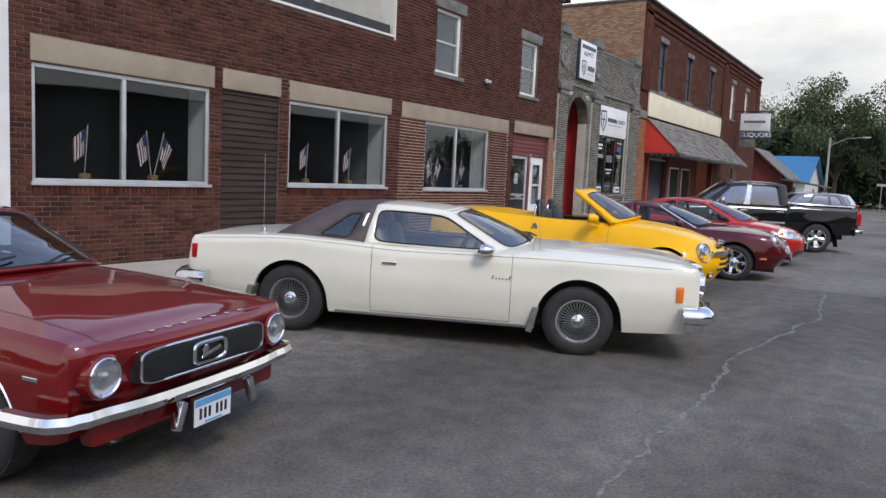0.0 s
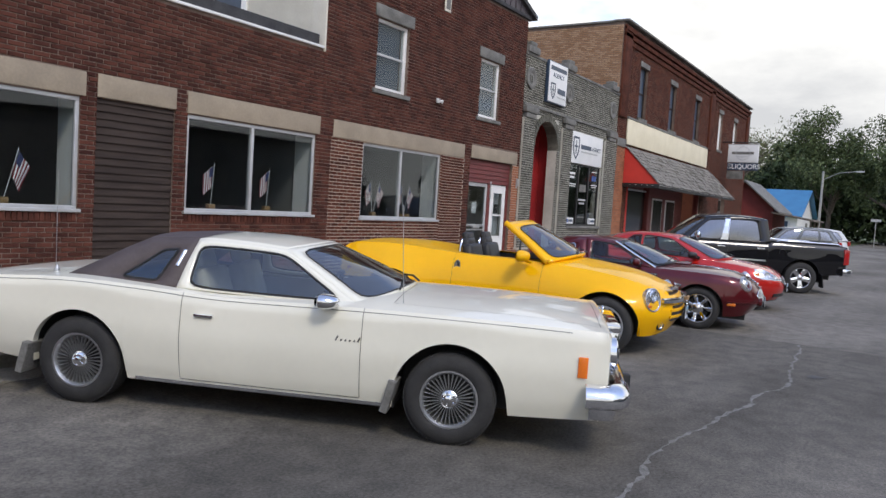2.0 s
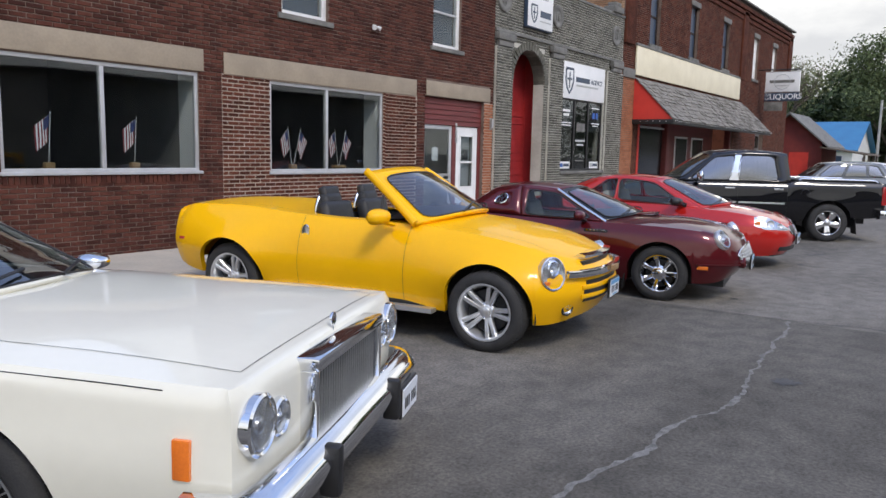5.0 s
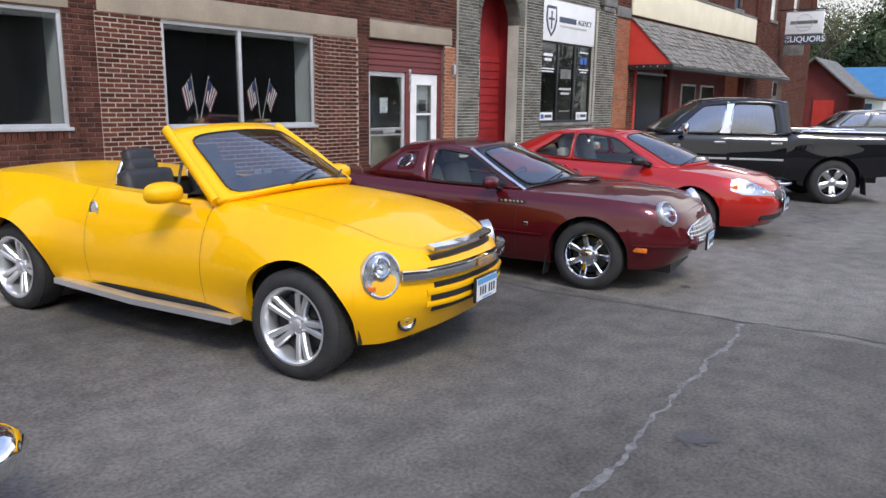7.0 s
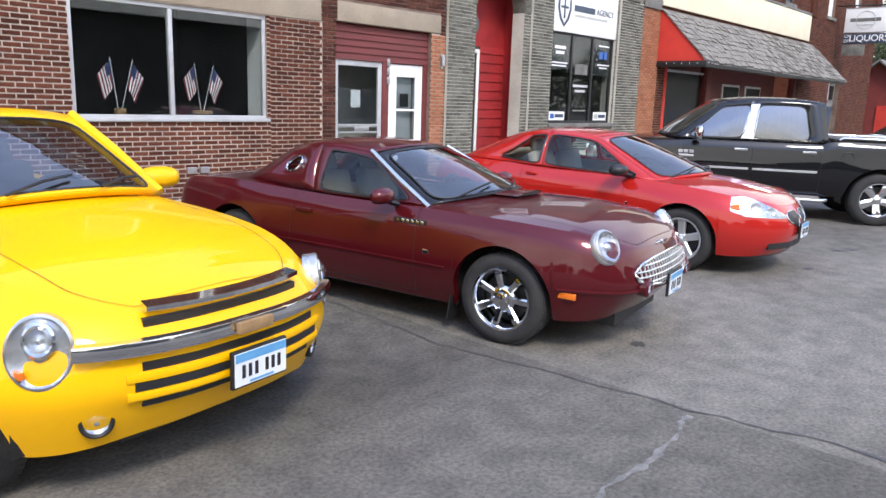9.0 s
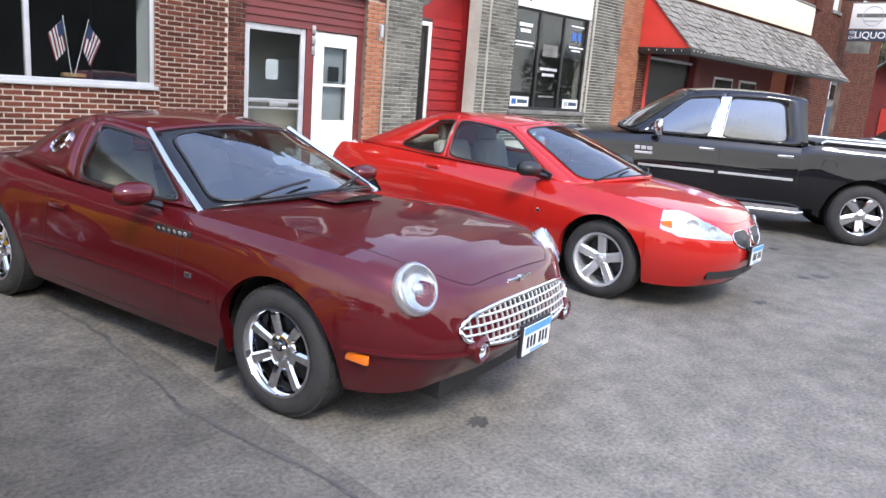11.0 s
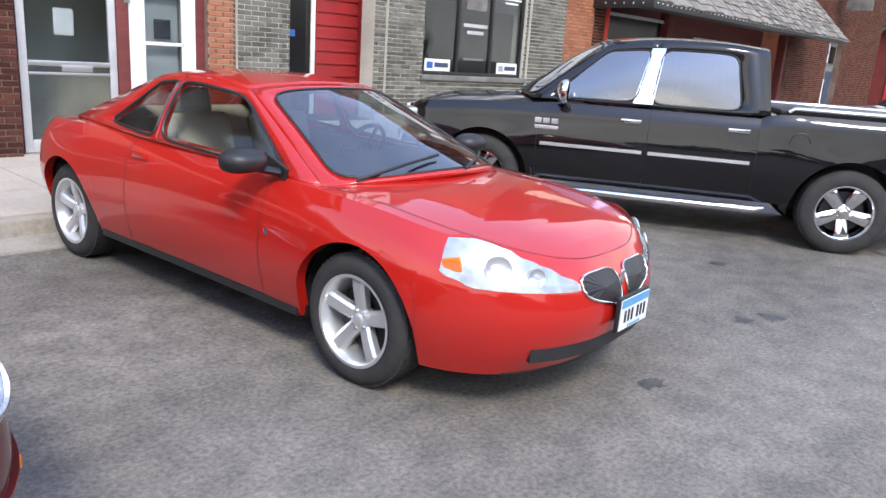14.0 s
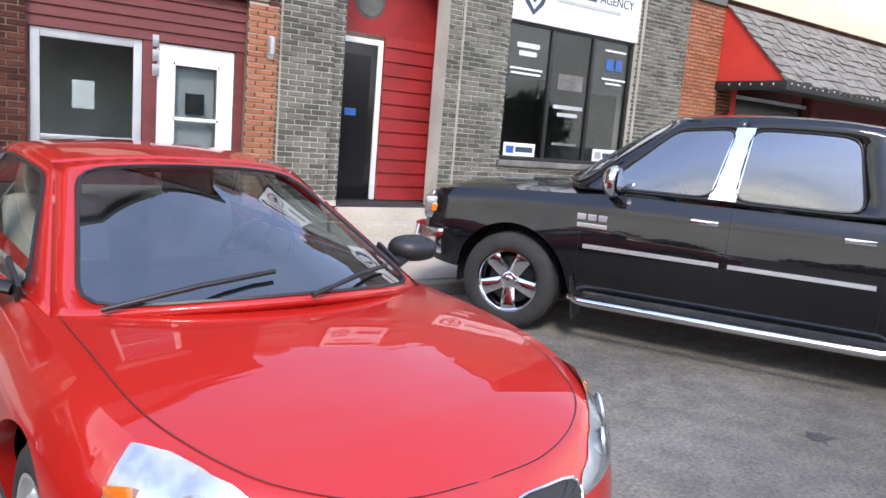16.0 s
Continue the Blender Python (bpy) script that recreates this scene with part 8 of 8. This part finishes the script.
        for k, rr, mt in ((6, 0.042, "alloy"), (10, 0.058, "alloy")):
            c = rows[k][3][1]
            i = k
            part("lamp_bowl", lathe(bmesh.new(), [(rr * 1.08, 0.002), (rr, 0.011), (rr * 0.86, 0.006), (rr * 0.6, 0.002), (rr * 0.3, 0.001), (0, 0.006)], 20, pose(c.x, c.y * sy, c.z, 0, 0, sy * (20 + 3 * k)) @ pose(0, 0, 0, 0, 78, 0)), mt, hl, smooth=60)
        a0, a1 = rows[14][2][0], rows[16][2][0]
        part("turn_lamp", rounded(bmesh.new(), ((a0.x + a1.x) / 2, sy * ((a0.y + a1.y) / 2 - 0.012), (a0.z + a1.z) / 2 - 0.01), (0.09, 0.02, 0.07), 0.009, (0, -14, -sy * math.degrees(math.atan2(a1.y - a0.y, a0.x - a1.x)))), "amber", hl, smooth=50)
        # twin grille
        gr = new("grille")
        gr.parent = car
        ring = []
        for i in range(41):
            a = 2 * math.pi * i / 40
            y = 0.185 + 0.15 * math.copysign(abs(math.cos(a)) ** 0.5, math.cos(a))
            z = 0.628 + 0.07 * math.copysign(abs(math.sin(a)) ** 0.6, math.sin(a)) * (1 - 0.3 * (y - 0.185) / 0.15) - 0.02 * (0.185 - y) / 0.15
            ring.append(Vector((surf_front(sh, y, z)[0].x + 0.008, y * sy, z)))
        bm = bmesh.new()
        sweep(bm, ring, circle_section(0.006, 6), Vector((1, 0, 0)), False)
        part("grille_trim", bm, "chrome", gr, smooth=60)
        bm = bmesh.new()
        c = bm.verts.new(sum(ring[:-1], Vector()) / 40 + Vector((0.022, 0, 0)))
        vs = [bm.verts.new(v) for v in ring[:-1]]
        for i in range(40):
            bm.faces.new((vs[i], vs[(i + 1) % 40], c))
        part("grille_mesh", bm, "black", gr)
        mirror(car, pose(0.68, sy * 0.96, 1.02), (0.13, 0.13, 0.065), "black", "black", (0.1, -sy * 0.17, -0.06))
        part("wing_badge", rounded(bmesh.new(), (0.8, sy * (sh.y_side(0.8, 0.66) + 0.003), 0.66), (0.03, 0.006, 0.03), 0.003), "chrome", car)
        part("quarter_cover", rounded(bmesh.new(), (0.74, sy * 0.785, 0.985), (0.2, 0.02, 0.07), 0.008, (0, 20, 0)), "black", car)
    part("nose_arrow", rounded(bmesh.new(), (surf_front(sh, 0, 0.645)[0].x + 0.008, 0, 0.645), (0.015, 0.035, 0.07), 0.006), "chrome", car)
    handle(sh, car, -0.47, 0.87, (0.15, 0.035), "p_red")
    bar_along(sh, car, "lower_intake", 1.9, 0.365, 0.0, [(-0.06, -0.055), (0.004, -0.05), (0.006, 0.05), (-0.06, 0.055)], "black", ymax=0.6)
    bar_along(sh, car, "lower_lip", 1.85, 0.245, -0.012, [(-0.02, -0.02), (0.01, -0.015), (0.01, 0.02), (-0.02, 0.02)], "black", ymax=0.7)
    strip(sh, car, -1.0, 1.0, lambda x: sh.sill(x) + 0.02, 0.06, 0.012, "black", "sill_trim")
    plate(car, pose(2.47, 0.02, 0.49))
    return sh, car


def black_pickup():
    car = place((21.58, 5.72), (23.27, 2.78), -0.97, "pickup_truck", "black crew-cab pickup truck with chrome trim", "truck")
    fa, ra, r = 1.785, -1.785, 0.405
    sh = Shell(
        plan=[(2.72, 0), (2.71, 0.5), (2.66, 0.82), (2.5, 0.95), (2.2, 0.985), (1.0, 0.985), (0, 0.985), (-1.6, 0.985), (-2.7, 0.98), (-2.92, 0.93), (-2.96, 0.8), (-2.96, 0)],
        shoulder=curve((2.72, 1.06), (2.4, 1.12), (1.9, 1.16), (1.3, 1.19), (1.0, 1.21), (-0.9, 1.22), (-1.0, 1.26), (-1.2, 1.28), (-2.96, 1.28)),
        sill=curve((2.72, 0.5), (2.3, 0.45), (1.2, 0.42), (-1.2, 0.42), (-2.3, 0.5), (-2.96, 0.56)),
        crown=curve((2.72, 0.03), (2.3, 0.09), (1.3, 0.1), (0.8, 0.05), (-1.0, 0.02), (-2.96, 0.02)),
        side=curve((0, 0.07), (0.2, 0.03), (0.5, 0.0), (0.75, 0.015), (0.9, 0.03), (1, 0.075)), nose=curve((0, 0.05), (0.5, 0.0), (1, 0.07)), tail=curve((0, 0.05), (0.5, 0), (1, 0.02)),
        arches=[(fa, 0.49), (ra, 0.49)], r=r, hole=(-0.95, 0.95), hole_w=0.86, flare=((fa, 0.45, 0.03, 0.35, 0.3), (ra, 0.45, 0.03, 0.35, 0.3)), cpow=3)
    sh.build(car, "p_black", doors=[(0.13, 1.22), (-0.9, 0.13)], bonnet=(1.35, 2.62), bonnet_w=0.85)
    cab = Cabin([(1.3, 0.86, 1.23), (0.6, 0.89, 1.24), (-0.4, 0.89, 1.24), (-1.0, 0.87, 1.25)], [(0.55, 0.7, 1.83), (0.1, 0.725, 1.885), (-0.5, 0.725, 1.89), (-0.92, 0.7, 1.85)], bow=(0.25, 0.14), rbow=(0.05, 0.03), crown=0.05, bulge=0.02)
    cab.cowl = sh.top(cab.belt[0].x + cab.bow[0] * 0.9, 0) + 0.01 - cab.belt[0].z
    cab.warp = -0.17
    cab.build(car, "p_black", [[(0, 0.47), ((0.13, 0.05), (0.93, 0.05), (0.93, 0.86), (0.13, 0.86)), None, "black"], [(0.47, 1.0), ((0.07, 0.05), (0.78, 0.05), (0.76, 0.86), (0.07, 0.86)), None, "black"]], glass_m="car_glass_dark")
    for sy in (1, -1):
        f = cab.side(sy)
        bm = bmesh.new()
        n = Vector((0, sy * 0.008, 0.002))
        vs = [bm.verts.new(f(u, t) + n) for u, t in ((0.43, 0.03), (0.515, 0.03), (0.515, 0.3), (0.515, 0.6), (0.515, 0.88), (0.43, 0.88), (0.43, 0.6), (0.43, 0.3))]
        for q in ((0, 1, 2, 7), (7, 2, 3, 6), (6, 3, 4, 5)):
            bm.faces.new([vs[i] for i in q])
        part("pillar_cover", bm, "chrome", car)
        bm = bmesh.new()
        sweep(bm, [Vector((1.25, sy * 0.95, 0.36)), Vector((1.15, sy * 1.03, 0.35)), Vector((-0.95, sy * 1.03, 0.35)), Vector((-1.05, sy * 0.95, 0.36))], circle_section(0.034, 10))
        part("step_bar", bm, "chrome", car, smooth=60)
        bm = bmesh.new()
        sweep(bm, [Vector((-1.15, sy * 0.88, 1.3)), Vector((-1.2, sy * 0.88, 1.335)), Vector((-2.7, sy * 0.88, 1.335)), Vector((-2.75, sy * 0.88, 1.3))], circle_section(0.022, 8))
        part("bed_rail", bm, "chrome", car, smooth=60)
        mirror(car, pose(0.95, sy * 1.13, 1.33), (0.1, 0.12, 0.12), "chrome", "black", (0.06, -sy * 0.18, -0.1))
        for x in (fa - 0.56, ra - 0.56):
            part("mud_flap", rounded(bmesh.new(), (x, sy * 0.88, 0.36), (0.014, 0.26, 0.34), 0.005, (0, 8, 0)), "black", car)
        part("rear_lamp", rounded(bmesh.new(), (-2.9, sy * 0.915, 1.02), (0.14, 0.14, 0.4), 0.03), "red_lens", car, smooth=50)
        hl = new("headlight")
        hl.parent = car
        part("reflector", rounded(bmesh.new(), (2.58, sy * 0.8, 0.93), (0.2, 0.26, 0.2), 0.04, (0, 0, sy * 25)), "lamp_silver", hl, smooth=50)
        part("turn_lamp", rounded(bmesh.new(), (2.535, sy * 0.91, 0.93), (0.07, 0.06, 0.07), 0.015, (0, 0, sy * 25)), "amber", hl, smooth=50)
        # badge as plain bars, fuel door
        for k in range(3):
            part("badge_bar", rounded(bmesh.new(), (1.05 + 0.085 * k, sy * (sh.y_side(1.1, 1.0) + 0.005), 1.02), (0.07, 0.01, 0.05), 0.006), "alloy", car)
        part("badge_bar", rounded(bmesh.new(), (1.13, sy * (sh.y_side(1.1, 0.95) + 0.005), 0.955), (0.24, 0.01, 0.035), 0.006), "alloy", car)
    bm = lathe(bmesh.new(), [(0.085, 0.0), (0.09, 0.003), (0.095, 0.0)], 28, pose(-1.28, sh.y_side(-1.28, 1.03), 1.03, -90, 0, 0))
    part("fuel_door", bm, "black", car)
    strip(sh, car, 0.16, 1.18, 0.79, 0.04, 0.012, "alloy", "door_moulding")
    strip(sh, car, -0.86, 0.1, 0.79, 0.04, 0.012, "alloy", "door_moulding")
    handle(sh, car, 0.3, 1.09, (0.2, 0.04), "chrome")
    handle(sh, car, -0.72, 1.09, (0.2, 0.04), "chrome")
    sec = [(-0.03, -0.13), (0.08, -0.1), (0.1, 0.0), (0.08, 0.11), (-0.03, 0.12)]
    bar_along(sh, car, "front_bumper", 2.35, 0.66, 0.02, sec, "chrome")
    bar_along(sh, car, "rear_bumper", -2.75, 0.62, 0.06, [(-0.03, -0.1), (0.1, -0.08), (0.12, 0.05), (0.1, 0.09), (-0.03, 0.1)], "chrome", True)
    part("bed_cover", rounded(bmesh.new(), (-1.95, 0, 1.3), (1.75, 1.72, 0.05), 0.02), "black", car, smooth=50)
    part("front_grille", rounded(bmesh.new(), (2.72, 0, 0.92), (0.06, 1.2, 0.26), 0.03), "chrome", car, smooth=50)
    interior(car, -0.95, 0.95, 0.82, 0.6, 1.2, 0.85, 0.4)
    seats(car, 0.15, 0.7, (0.4, -0.4), "seat_black", -0.6)
    st = dict(kind="alloy", n=5, metal="chrome", hub=0.075, wi=0.095, wo=0.135, dish=0.03, back="black", turn=0.4)
    for x in (fa, ra):
        for sy in (1, -1):
            wheel(car, x, sy * 0.845, r, 0.27, 0.262, st, sy)
    return sh, car


def far_suv(at, paint_name, label):
    """A plain estate-bodied car parked far along the street."""
    car = thing("suv", label, "car", at, "parked vehicles")
    fa, ra, r = 1.35, -1.35, 0.34
    sh = Shell(
        plan=[(2.2, 0), (2.15, 0.5), (1.95, 0.8), (1.4, 0.9), (0, 0.9), (-1.4, 0.9), (-2.1, 0.84), (-2.25, 0.6), (-2.28, 0)],
        shoulder=curve((2.2, 0.8), (1.4, 0.95), (0.8, 1.0), (-1.5, 1.04), (-2.28, 1.02)), sill=curve((2.2, 0.3), (-2.28, 0.36)),
        crown=curve((2.2, 0.03), (1.2, 0.08), (-2.28, 0.03)), side=curve((0, 0.07), (0.4, 0), (1, 0.09)), nose=curve((0, 0.08), (0.5, 0), (1, 0.1)), tail=curve((0, 0.08), (0.5, 0), (1, 0.05)),
        arches=[(fa, 0.4), (ra, 0.4)], r=r, hole=(-1.9, 0.7), nstep=0.06)
    sh.build(car, paint_name, doors=[(-0.1, 0.85), (-1.0, -0.1)])
    cab = Cabin([(0.95, 0.78, 1.02), (0, 0.82, 1.04), (-1.2, 0.82, 1.06), (-2.15, 0.76, 1.08)], [(0.25, 0.62, 1.55), (-0.4, 0.65, 1.63), (-1.2, 0.65, 1.62), (-1.85, 0.6, 1.55)])
    cab.cowl = sh.top(cab.belt[0].x + cab.bow[0] * 0.9, 0) + 0.01 - cab.belt[0].z
    cab.build(car, paint_name, [[(0, 0.38), ((0.2, 0.05), (0.95, 0.05), (0.95, 0.85), (0.2, 0.85)), None, None], [(0.38, 0.7), ((0.05, 0.05), (0.95, 0.05), (0.95, 0.85), (0.05, 0.85)), None, None], [(0.7, 1.0), ((0.06, 0.06), (0.7, 0.08), (0.6, 0.82), (0.06, 0.85)), None, None]], glass_m="car_glass_dark")
    for sy in (1, -1):
        part("rear_lamp", rounded(bmesh.new(), (-2.18, sy * 0.76, 0.95), (0.14, 0.16, 0.24), 0.03), "red_lens", car, smooth=50)
    interior(car, -1.9, 0.7, 0.75, 0.5, 1.0, 0.6, 0.35)
    st = dict(kind="alloy", n=5, metal="alloy", hub=0.06, wi=0.06, wo=0.06, dish=0.03)
    for x in (fa, ra):
        for sy in (1, -1):
            wheel(car, x, sy * 0.76, r, 0.22, 0.22, st, sy)


white_coupe()
red_coupe_sixties()
yellow_roadster()
maroon_roadster()
red_coupe_modern()
black_pickup()
far_suv(pose(40.6, 5.6, 0.03, 0, 0, 120), "p_grey", "dark grey estate car parked nose-in along the street")
far_suv(pose(45.4, 5.6, 0.03, 0, 0, 120), "p_silver", "pale silver estate car parked nose-in along the street")


# ---- street distance ----
def leaf_cloud(rng, centre, radius, count, size, verts, faces):
    for _ in range(count):
        while True:
            p = Vector((rng.uniform(-1, 1), rng.uniform(-1, 1), rng.uniform(-1, 1)))
            if 0.15 < p.length < 1:
                break
        p = centre + Vector((p.x * radius.x, p.y * radius.y, p.z * radius.z))
        a, b = Vector((rng.gauss(0, 1), rng.gauss(0, 1), rng.gauss(0, 1))).normalized(), Vector((rng.gauss(0, 1), rng.gauss(0, 1), rng.gauss(0, 1)))
        b = (b - a * b.dot(a)).normalized()
        s = size * rng.uniform(0.6, 1.5)
        k = len(verts)
        verts += [p - a * s, p - b * s * 0.45, p + a * s, p + b * s * 0.45]
        faces.append((k, k + 1, k + 2, k + 3))


def tree(x, y, h, r, leaf, seed, dense=1.0, label="tall leafy tree with an uneven crown", trunk_h=0.3, leaf_size=0.16):
    rng = random.Random(seed)
    t = thing("tree", label, "tree", pose(x, y, 0.03), "street trees")
    bm = bmesh.new()
    tips = []

    def limb(p, d, ln, rad, level):
        n = 4
        pts = [p]
        for i in range(n):
            d = (d + Vector((rng.gauss(0, 0.13), rng.gauss(0, 0.13), rng.gauss(0.03, 0.08)))).normalized()
            pts.append(pts[-1] + d * ln / n)
        rings = []
        for i, q in enumerate(pts):
            rr = rad * (1 - 0.55 * i / n)
            u = d.orthogonal().normalized()
            v = d.cross(u)
            rings.append([bm.verts.new(q + (u * math.cos(a) + v * math.sin(a)) * rr) for a in [2 * math.pi * k / 6 for k in range(6)]])
        for a, b in zip(rings, rings[1:]):
            for k in range(6):
                bm.faces.new((a[k], a[(k + 1) % 6], b[(k + 1) % 6], b[k]))
        if level >= 3:
            tips.append(pts[-1])
            return
        for k in range(4 if level else 5):
            a = rng.uniform(0, 2 * math.pi)
            sp = rng.uniform(0.45, 1.0)
            nd = (d * (1 - 0.4 * sp) + Vector((math.cos(a), math.sin(a), rng.uniform(0.0, 0.5))) * sp).normalized()
            limb(pts[rng.randint(2, n)], nd, ln * rng.uniform(0.55, 0.8), rad * 0.5, level + 1)
        tips.append(pts[-1])

    limb(Vector((0, 0, 0)), Vector((0, 0, 1)), h * trunk_h * 1.25, h * 0.022, 0)
    part("trunk", bm, "bark", t, smooth=60)
    zmax = max(p.z for p in tips)
    rmax = max(math.hypot(p.x, p.y) for p in tips)
    verts, faces = [], []
    for p in tips:
        q = Vector((p.x * r / rmax, p.y * r / rmax, p.z * (h * 0.95) / zmax))
        leaf_cloud(rng, q, Vector((r * 0.24, r * 0.24, h * 0.075)), int(46 * dense), leaf_size, verts, faces)
    c = mesh_part("crown", verts, faces, leaf, t)
    for v in t.children:
        if v.name.startswith("trunk"):
            v.scale = (r / rmax, r / rmax, h * 0.95 / zmax)
    tagged(c, kind="stuff")


def far_wood(name, x0, x1, y0, y1, h, seed, leaf, count, label):
    """A far belt of woodland."""
    rng = random.Random(seed)
    verts, faces = [], []
    for _ in range(count):
        c = Vector((rng.uniform(x0, x1), rng.uniform(y0, y1), 0))
        hh = h * rng.uniform(0.65, 1.1)
        c.z = hh * 0.5
        leaf_cloud(rng, c, Vector((3.2, 3.2, hh * 0.52)), 420, 0.42, verts, faces)
    tagged(mesh_part(name, verts, faces, leaf), label, "woodland", kind="stuff")


def gable_house(name, label, x0, x1, y0, y1, eave, ridge, wall_m, roof_m, along="x"):
    t = thing(name, label, "house", pose(0, 0, 0.03))
    bm = box(bmesh.new(), x0, x1, y0, y1, 0, eave)
    part("wall", bm, wall_m, t)
    bm = bmesh.new()
    o = 0.45
    if along == "x":
        ym = (y0 + y1) / 2
        sl = (ridge - eave) / (ym - y0)
        for s in (1, -1):
            ye = (y0 - o) if s > 0 else (y1 + o)
            ze = eave - sl * o
            vs = [(x0 - o, ye, ze), (x1 + o, ye, ze), (x1 + o, ym, ridge), (x0 - o, ym, ridge)]
            lo = [bm.verts.new(v) for v in vs]
            hi = [bm.verts.new((a, b, c + 0.12)) for a, b, c in vs]
            bm.faces.new(lo)
            bm.faces.new(hi[::-1])
            for i in range(4):
                bm.faces.new((lo[i], lo[(i + 1) % 4], hi[(i + 1) % 4], hi[i]))
        part("roof", bm, roof_m, t)
        for x in (x0 + 0.01, x1 - 0.01):
            bm = bmesh.new()
            bm.faces.new([bm.verts.new(v) for v in ((x, y0, eave), (x, y1, eave), (x, ym, ridge))])
            part("gable", bm, wall_m, t)
    else:
        xm = (x0 + x1) / 2
        sl = (ridge - eave) / (xm - x0)
        for s in (1, -1):
            xe = (x0 - o) if s > 0 else (x1 + o)
            ze = eave - sl * o
            vs = [(xe, y0 - o, ze), (xe, y1 + o, ze), (xm, y1 + o, ridge), (xm, y0 - o, ridge)]
            lo = [bm.verts.new(v) for v in vs]
            hi = [bm.verts.new((a, b, c + 0.12)) for a, b, c in vs]
            bm.faces.new(lo)
            bm.faces.new(hi[::-1])
            for i in range(4):
                bm.faces.new((lo[i], lo[(i + 1) % 4], hi[(i + 1) % 4], hi[i]))
        part("roof", bm, roof_m, t)
        for y in (y0 + 0.01, y1 - 0.01):
            bm = bmesh.new()
            bm.faces.new([bm.verts.new(v) for v in ((x0, y, eave), (x1, y, eave), (xm, y, ridge))])
            part("gable", bm, wall_m, t)
    return t


def street_lamp(x, y):
    t = thing("street_lamp", "weathered pole street lamp with a long arm", "street lamp", pose(x, y, 0.03))
    part("pole", lathe(bmesh.new(), [(0.14, 0), (0.1, 7.2), (0, 7.22)], 12), "pole", t, smooth=60)
    bm = bmesh.new()
    sweep(bm, [Vector((0, 0, 6.4)), Vector((0, -1.4, 7.1)), Vector((0, -3.0, 7.3))], circle_section(0.04, 6))
    part("arm", bm, "pole", t, smooth=60)
    part("lamp_head", rounded(bmesh.new(), (0, -3.2, 7.27), (0.25, 0.7, 0.14), 0.05), "alu", t, smooth=50)


def build_distance():
    h = gable_house("blue_roof_house", "white boarded house with a bright blue metal roof", 79, 90, 10.2, 17.2, 2.7, 5.2, "white_paint", "roof_blue", "y")
    for y in (11.0, 13.0, 15.2):
        boxp("window", 78.93, 79.0, y, y + 0.9, 1.0, 2.1, "navy", h)
    boxp("door", 85, 85.9, 10.13, 10.2, 0.1, 2.0, "stone_grey", h)
    h = gable_house("red_shed", "dark red boarded shed with a lean-to porch", 60.5, 66, 9.4, 13.6, 2.9, 4.75, "barn_red", "stone_grey", "x")
    boxp("shed_door", 60.43, 60.5, 10.2, 11.4, 0.1, 2.2, "awning_red", h)
    bm = bmesh.new()
    box(bm, 59.6, 66, 6.6, 9.4, 2.5, 2.6)
    for v in bm.verts:
        if v.co.y < 7:
            v.co.z -= 0.45
    part("porch_roof", bm, "bark", h)
    for x in (59.8, 62.0, 64.0, 65.8):
        boxp("porch_post", x, x + 0.12, 6.75, 6.87, 0, 2.1, "bark", h)
    street_lamp(84.0, 8.9)
    sg = thing("street_sign", "small street sign on a thin pole", "sign", pose(88, 4.2, 0.03))
    part("pole", lathe(bmesh.new(), [(0.04, 0), (0.04, 2.9), (0, 2.9)], 8), "pole", sg)
    boxp("blade", -0.02, 0.02, -0.45, 0.45, 2.6, 2.85, "alu", sg)
    tree(72, 22, 13.0, 5.0, "leaf_spring", 4, 0.35, "tall spring tree with thin pale leaves", 0.35, 0.12)
    tree(83, 24, 13.5, 5.5, "leaf_spring", 5, 0.45, "tall spring tree with thin pale leaves", 0.35, 0.12)
    tree(96, 20, 14.5, 6.0, "leaf_spring", 6, 0.5, "tall spring tree with thin pale leaves", 0.33, 0.13)
    tree(99, 9.5, 15.5, 6.5, "leaf", 7, 4.0, "tall dense green tree beside the road", 0.28, 0.16)
    tree(92, 1.5, 16.5, 7.5, "leaf", 8, 5.0, "tall dense green tree beside the road", 0.25, 0.16)
    tree(104, -6, 15, 7.0, "leaf", 9, 4.0, "tall dense green tree beside the road", 0.25, 0.16)
    tree(112, 16, 14, 6.0, "leaf", 10, 1.0, "tall dense green tree beside the road", 0.28, 0.2)
    far_wood("far_wood", 118, 150, -60, 60, 12, 3, "leaf_dark", 90, "dark green belt of woodland at the end of the street")
    far_wood("far_wood", 104, 118, -12, 28, 13, 21, "leaf_dark", 64, "dense dark green trees beside the road")
    far_wood("far_wood", 70, 118, 27, 50, 8, 9, "leaf", 40, "low green trees behind the houses")
    # the other side of the street, seen only in reflections
    op = gable_house("opposite_building", "plain low grey building across the street", 2, 17, -24, -14, 3.0, 5.2, "stone_grey", "roofing", "y")
    for i in range(5):
        boxp("window", 3.2 + 2.7 * i, 4.6 + 2.7 * i, -14.0, -13.93, 1.0, 2.2, "navy", op)
    # unseen building and two tree belts, added to darken what the glass reflects
    op = gable_house("opposite_building", "plain grey unseen building added across the street for reflections", 22, 44, -26, -14.5, 5.0, 5.4, "stone_grey", "roofing", "x")
    far_wood("far_wood", -50, 70, -46, -34, 6, 12, "leaf_dark", 70, "unseen dark trees added across the street to darken reflections")
    far_wood("far_wood", -60, -36, -30, 40, 6, 13, "leaf_dark", 40, "unseen dark trees added at the near end to darken reflections")


build_distance()
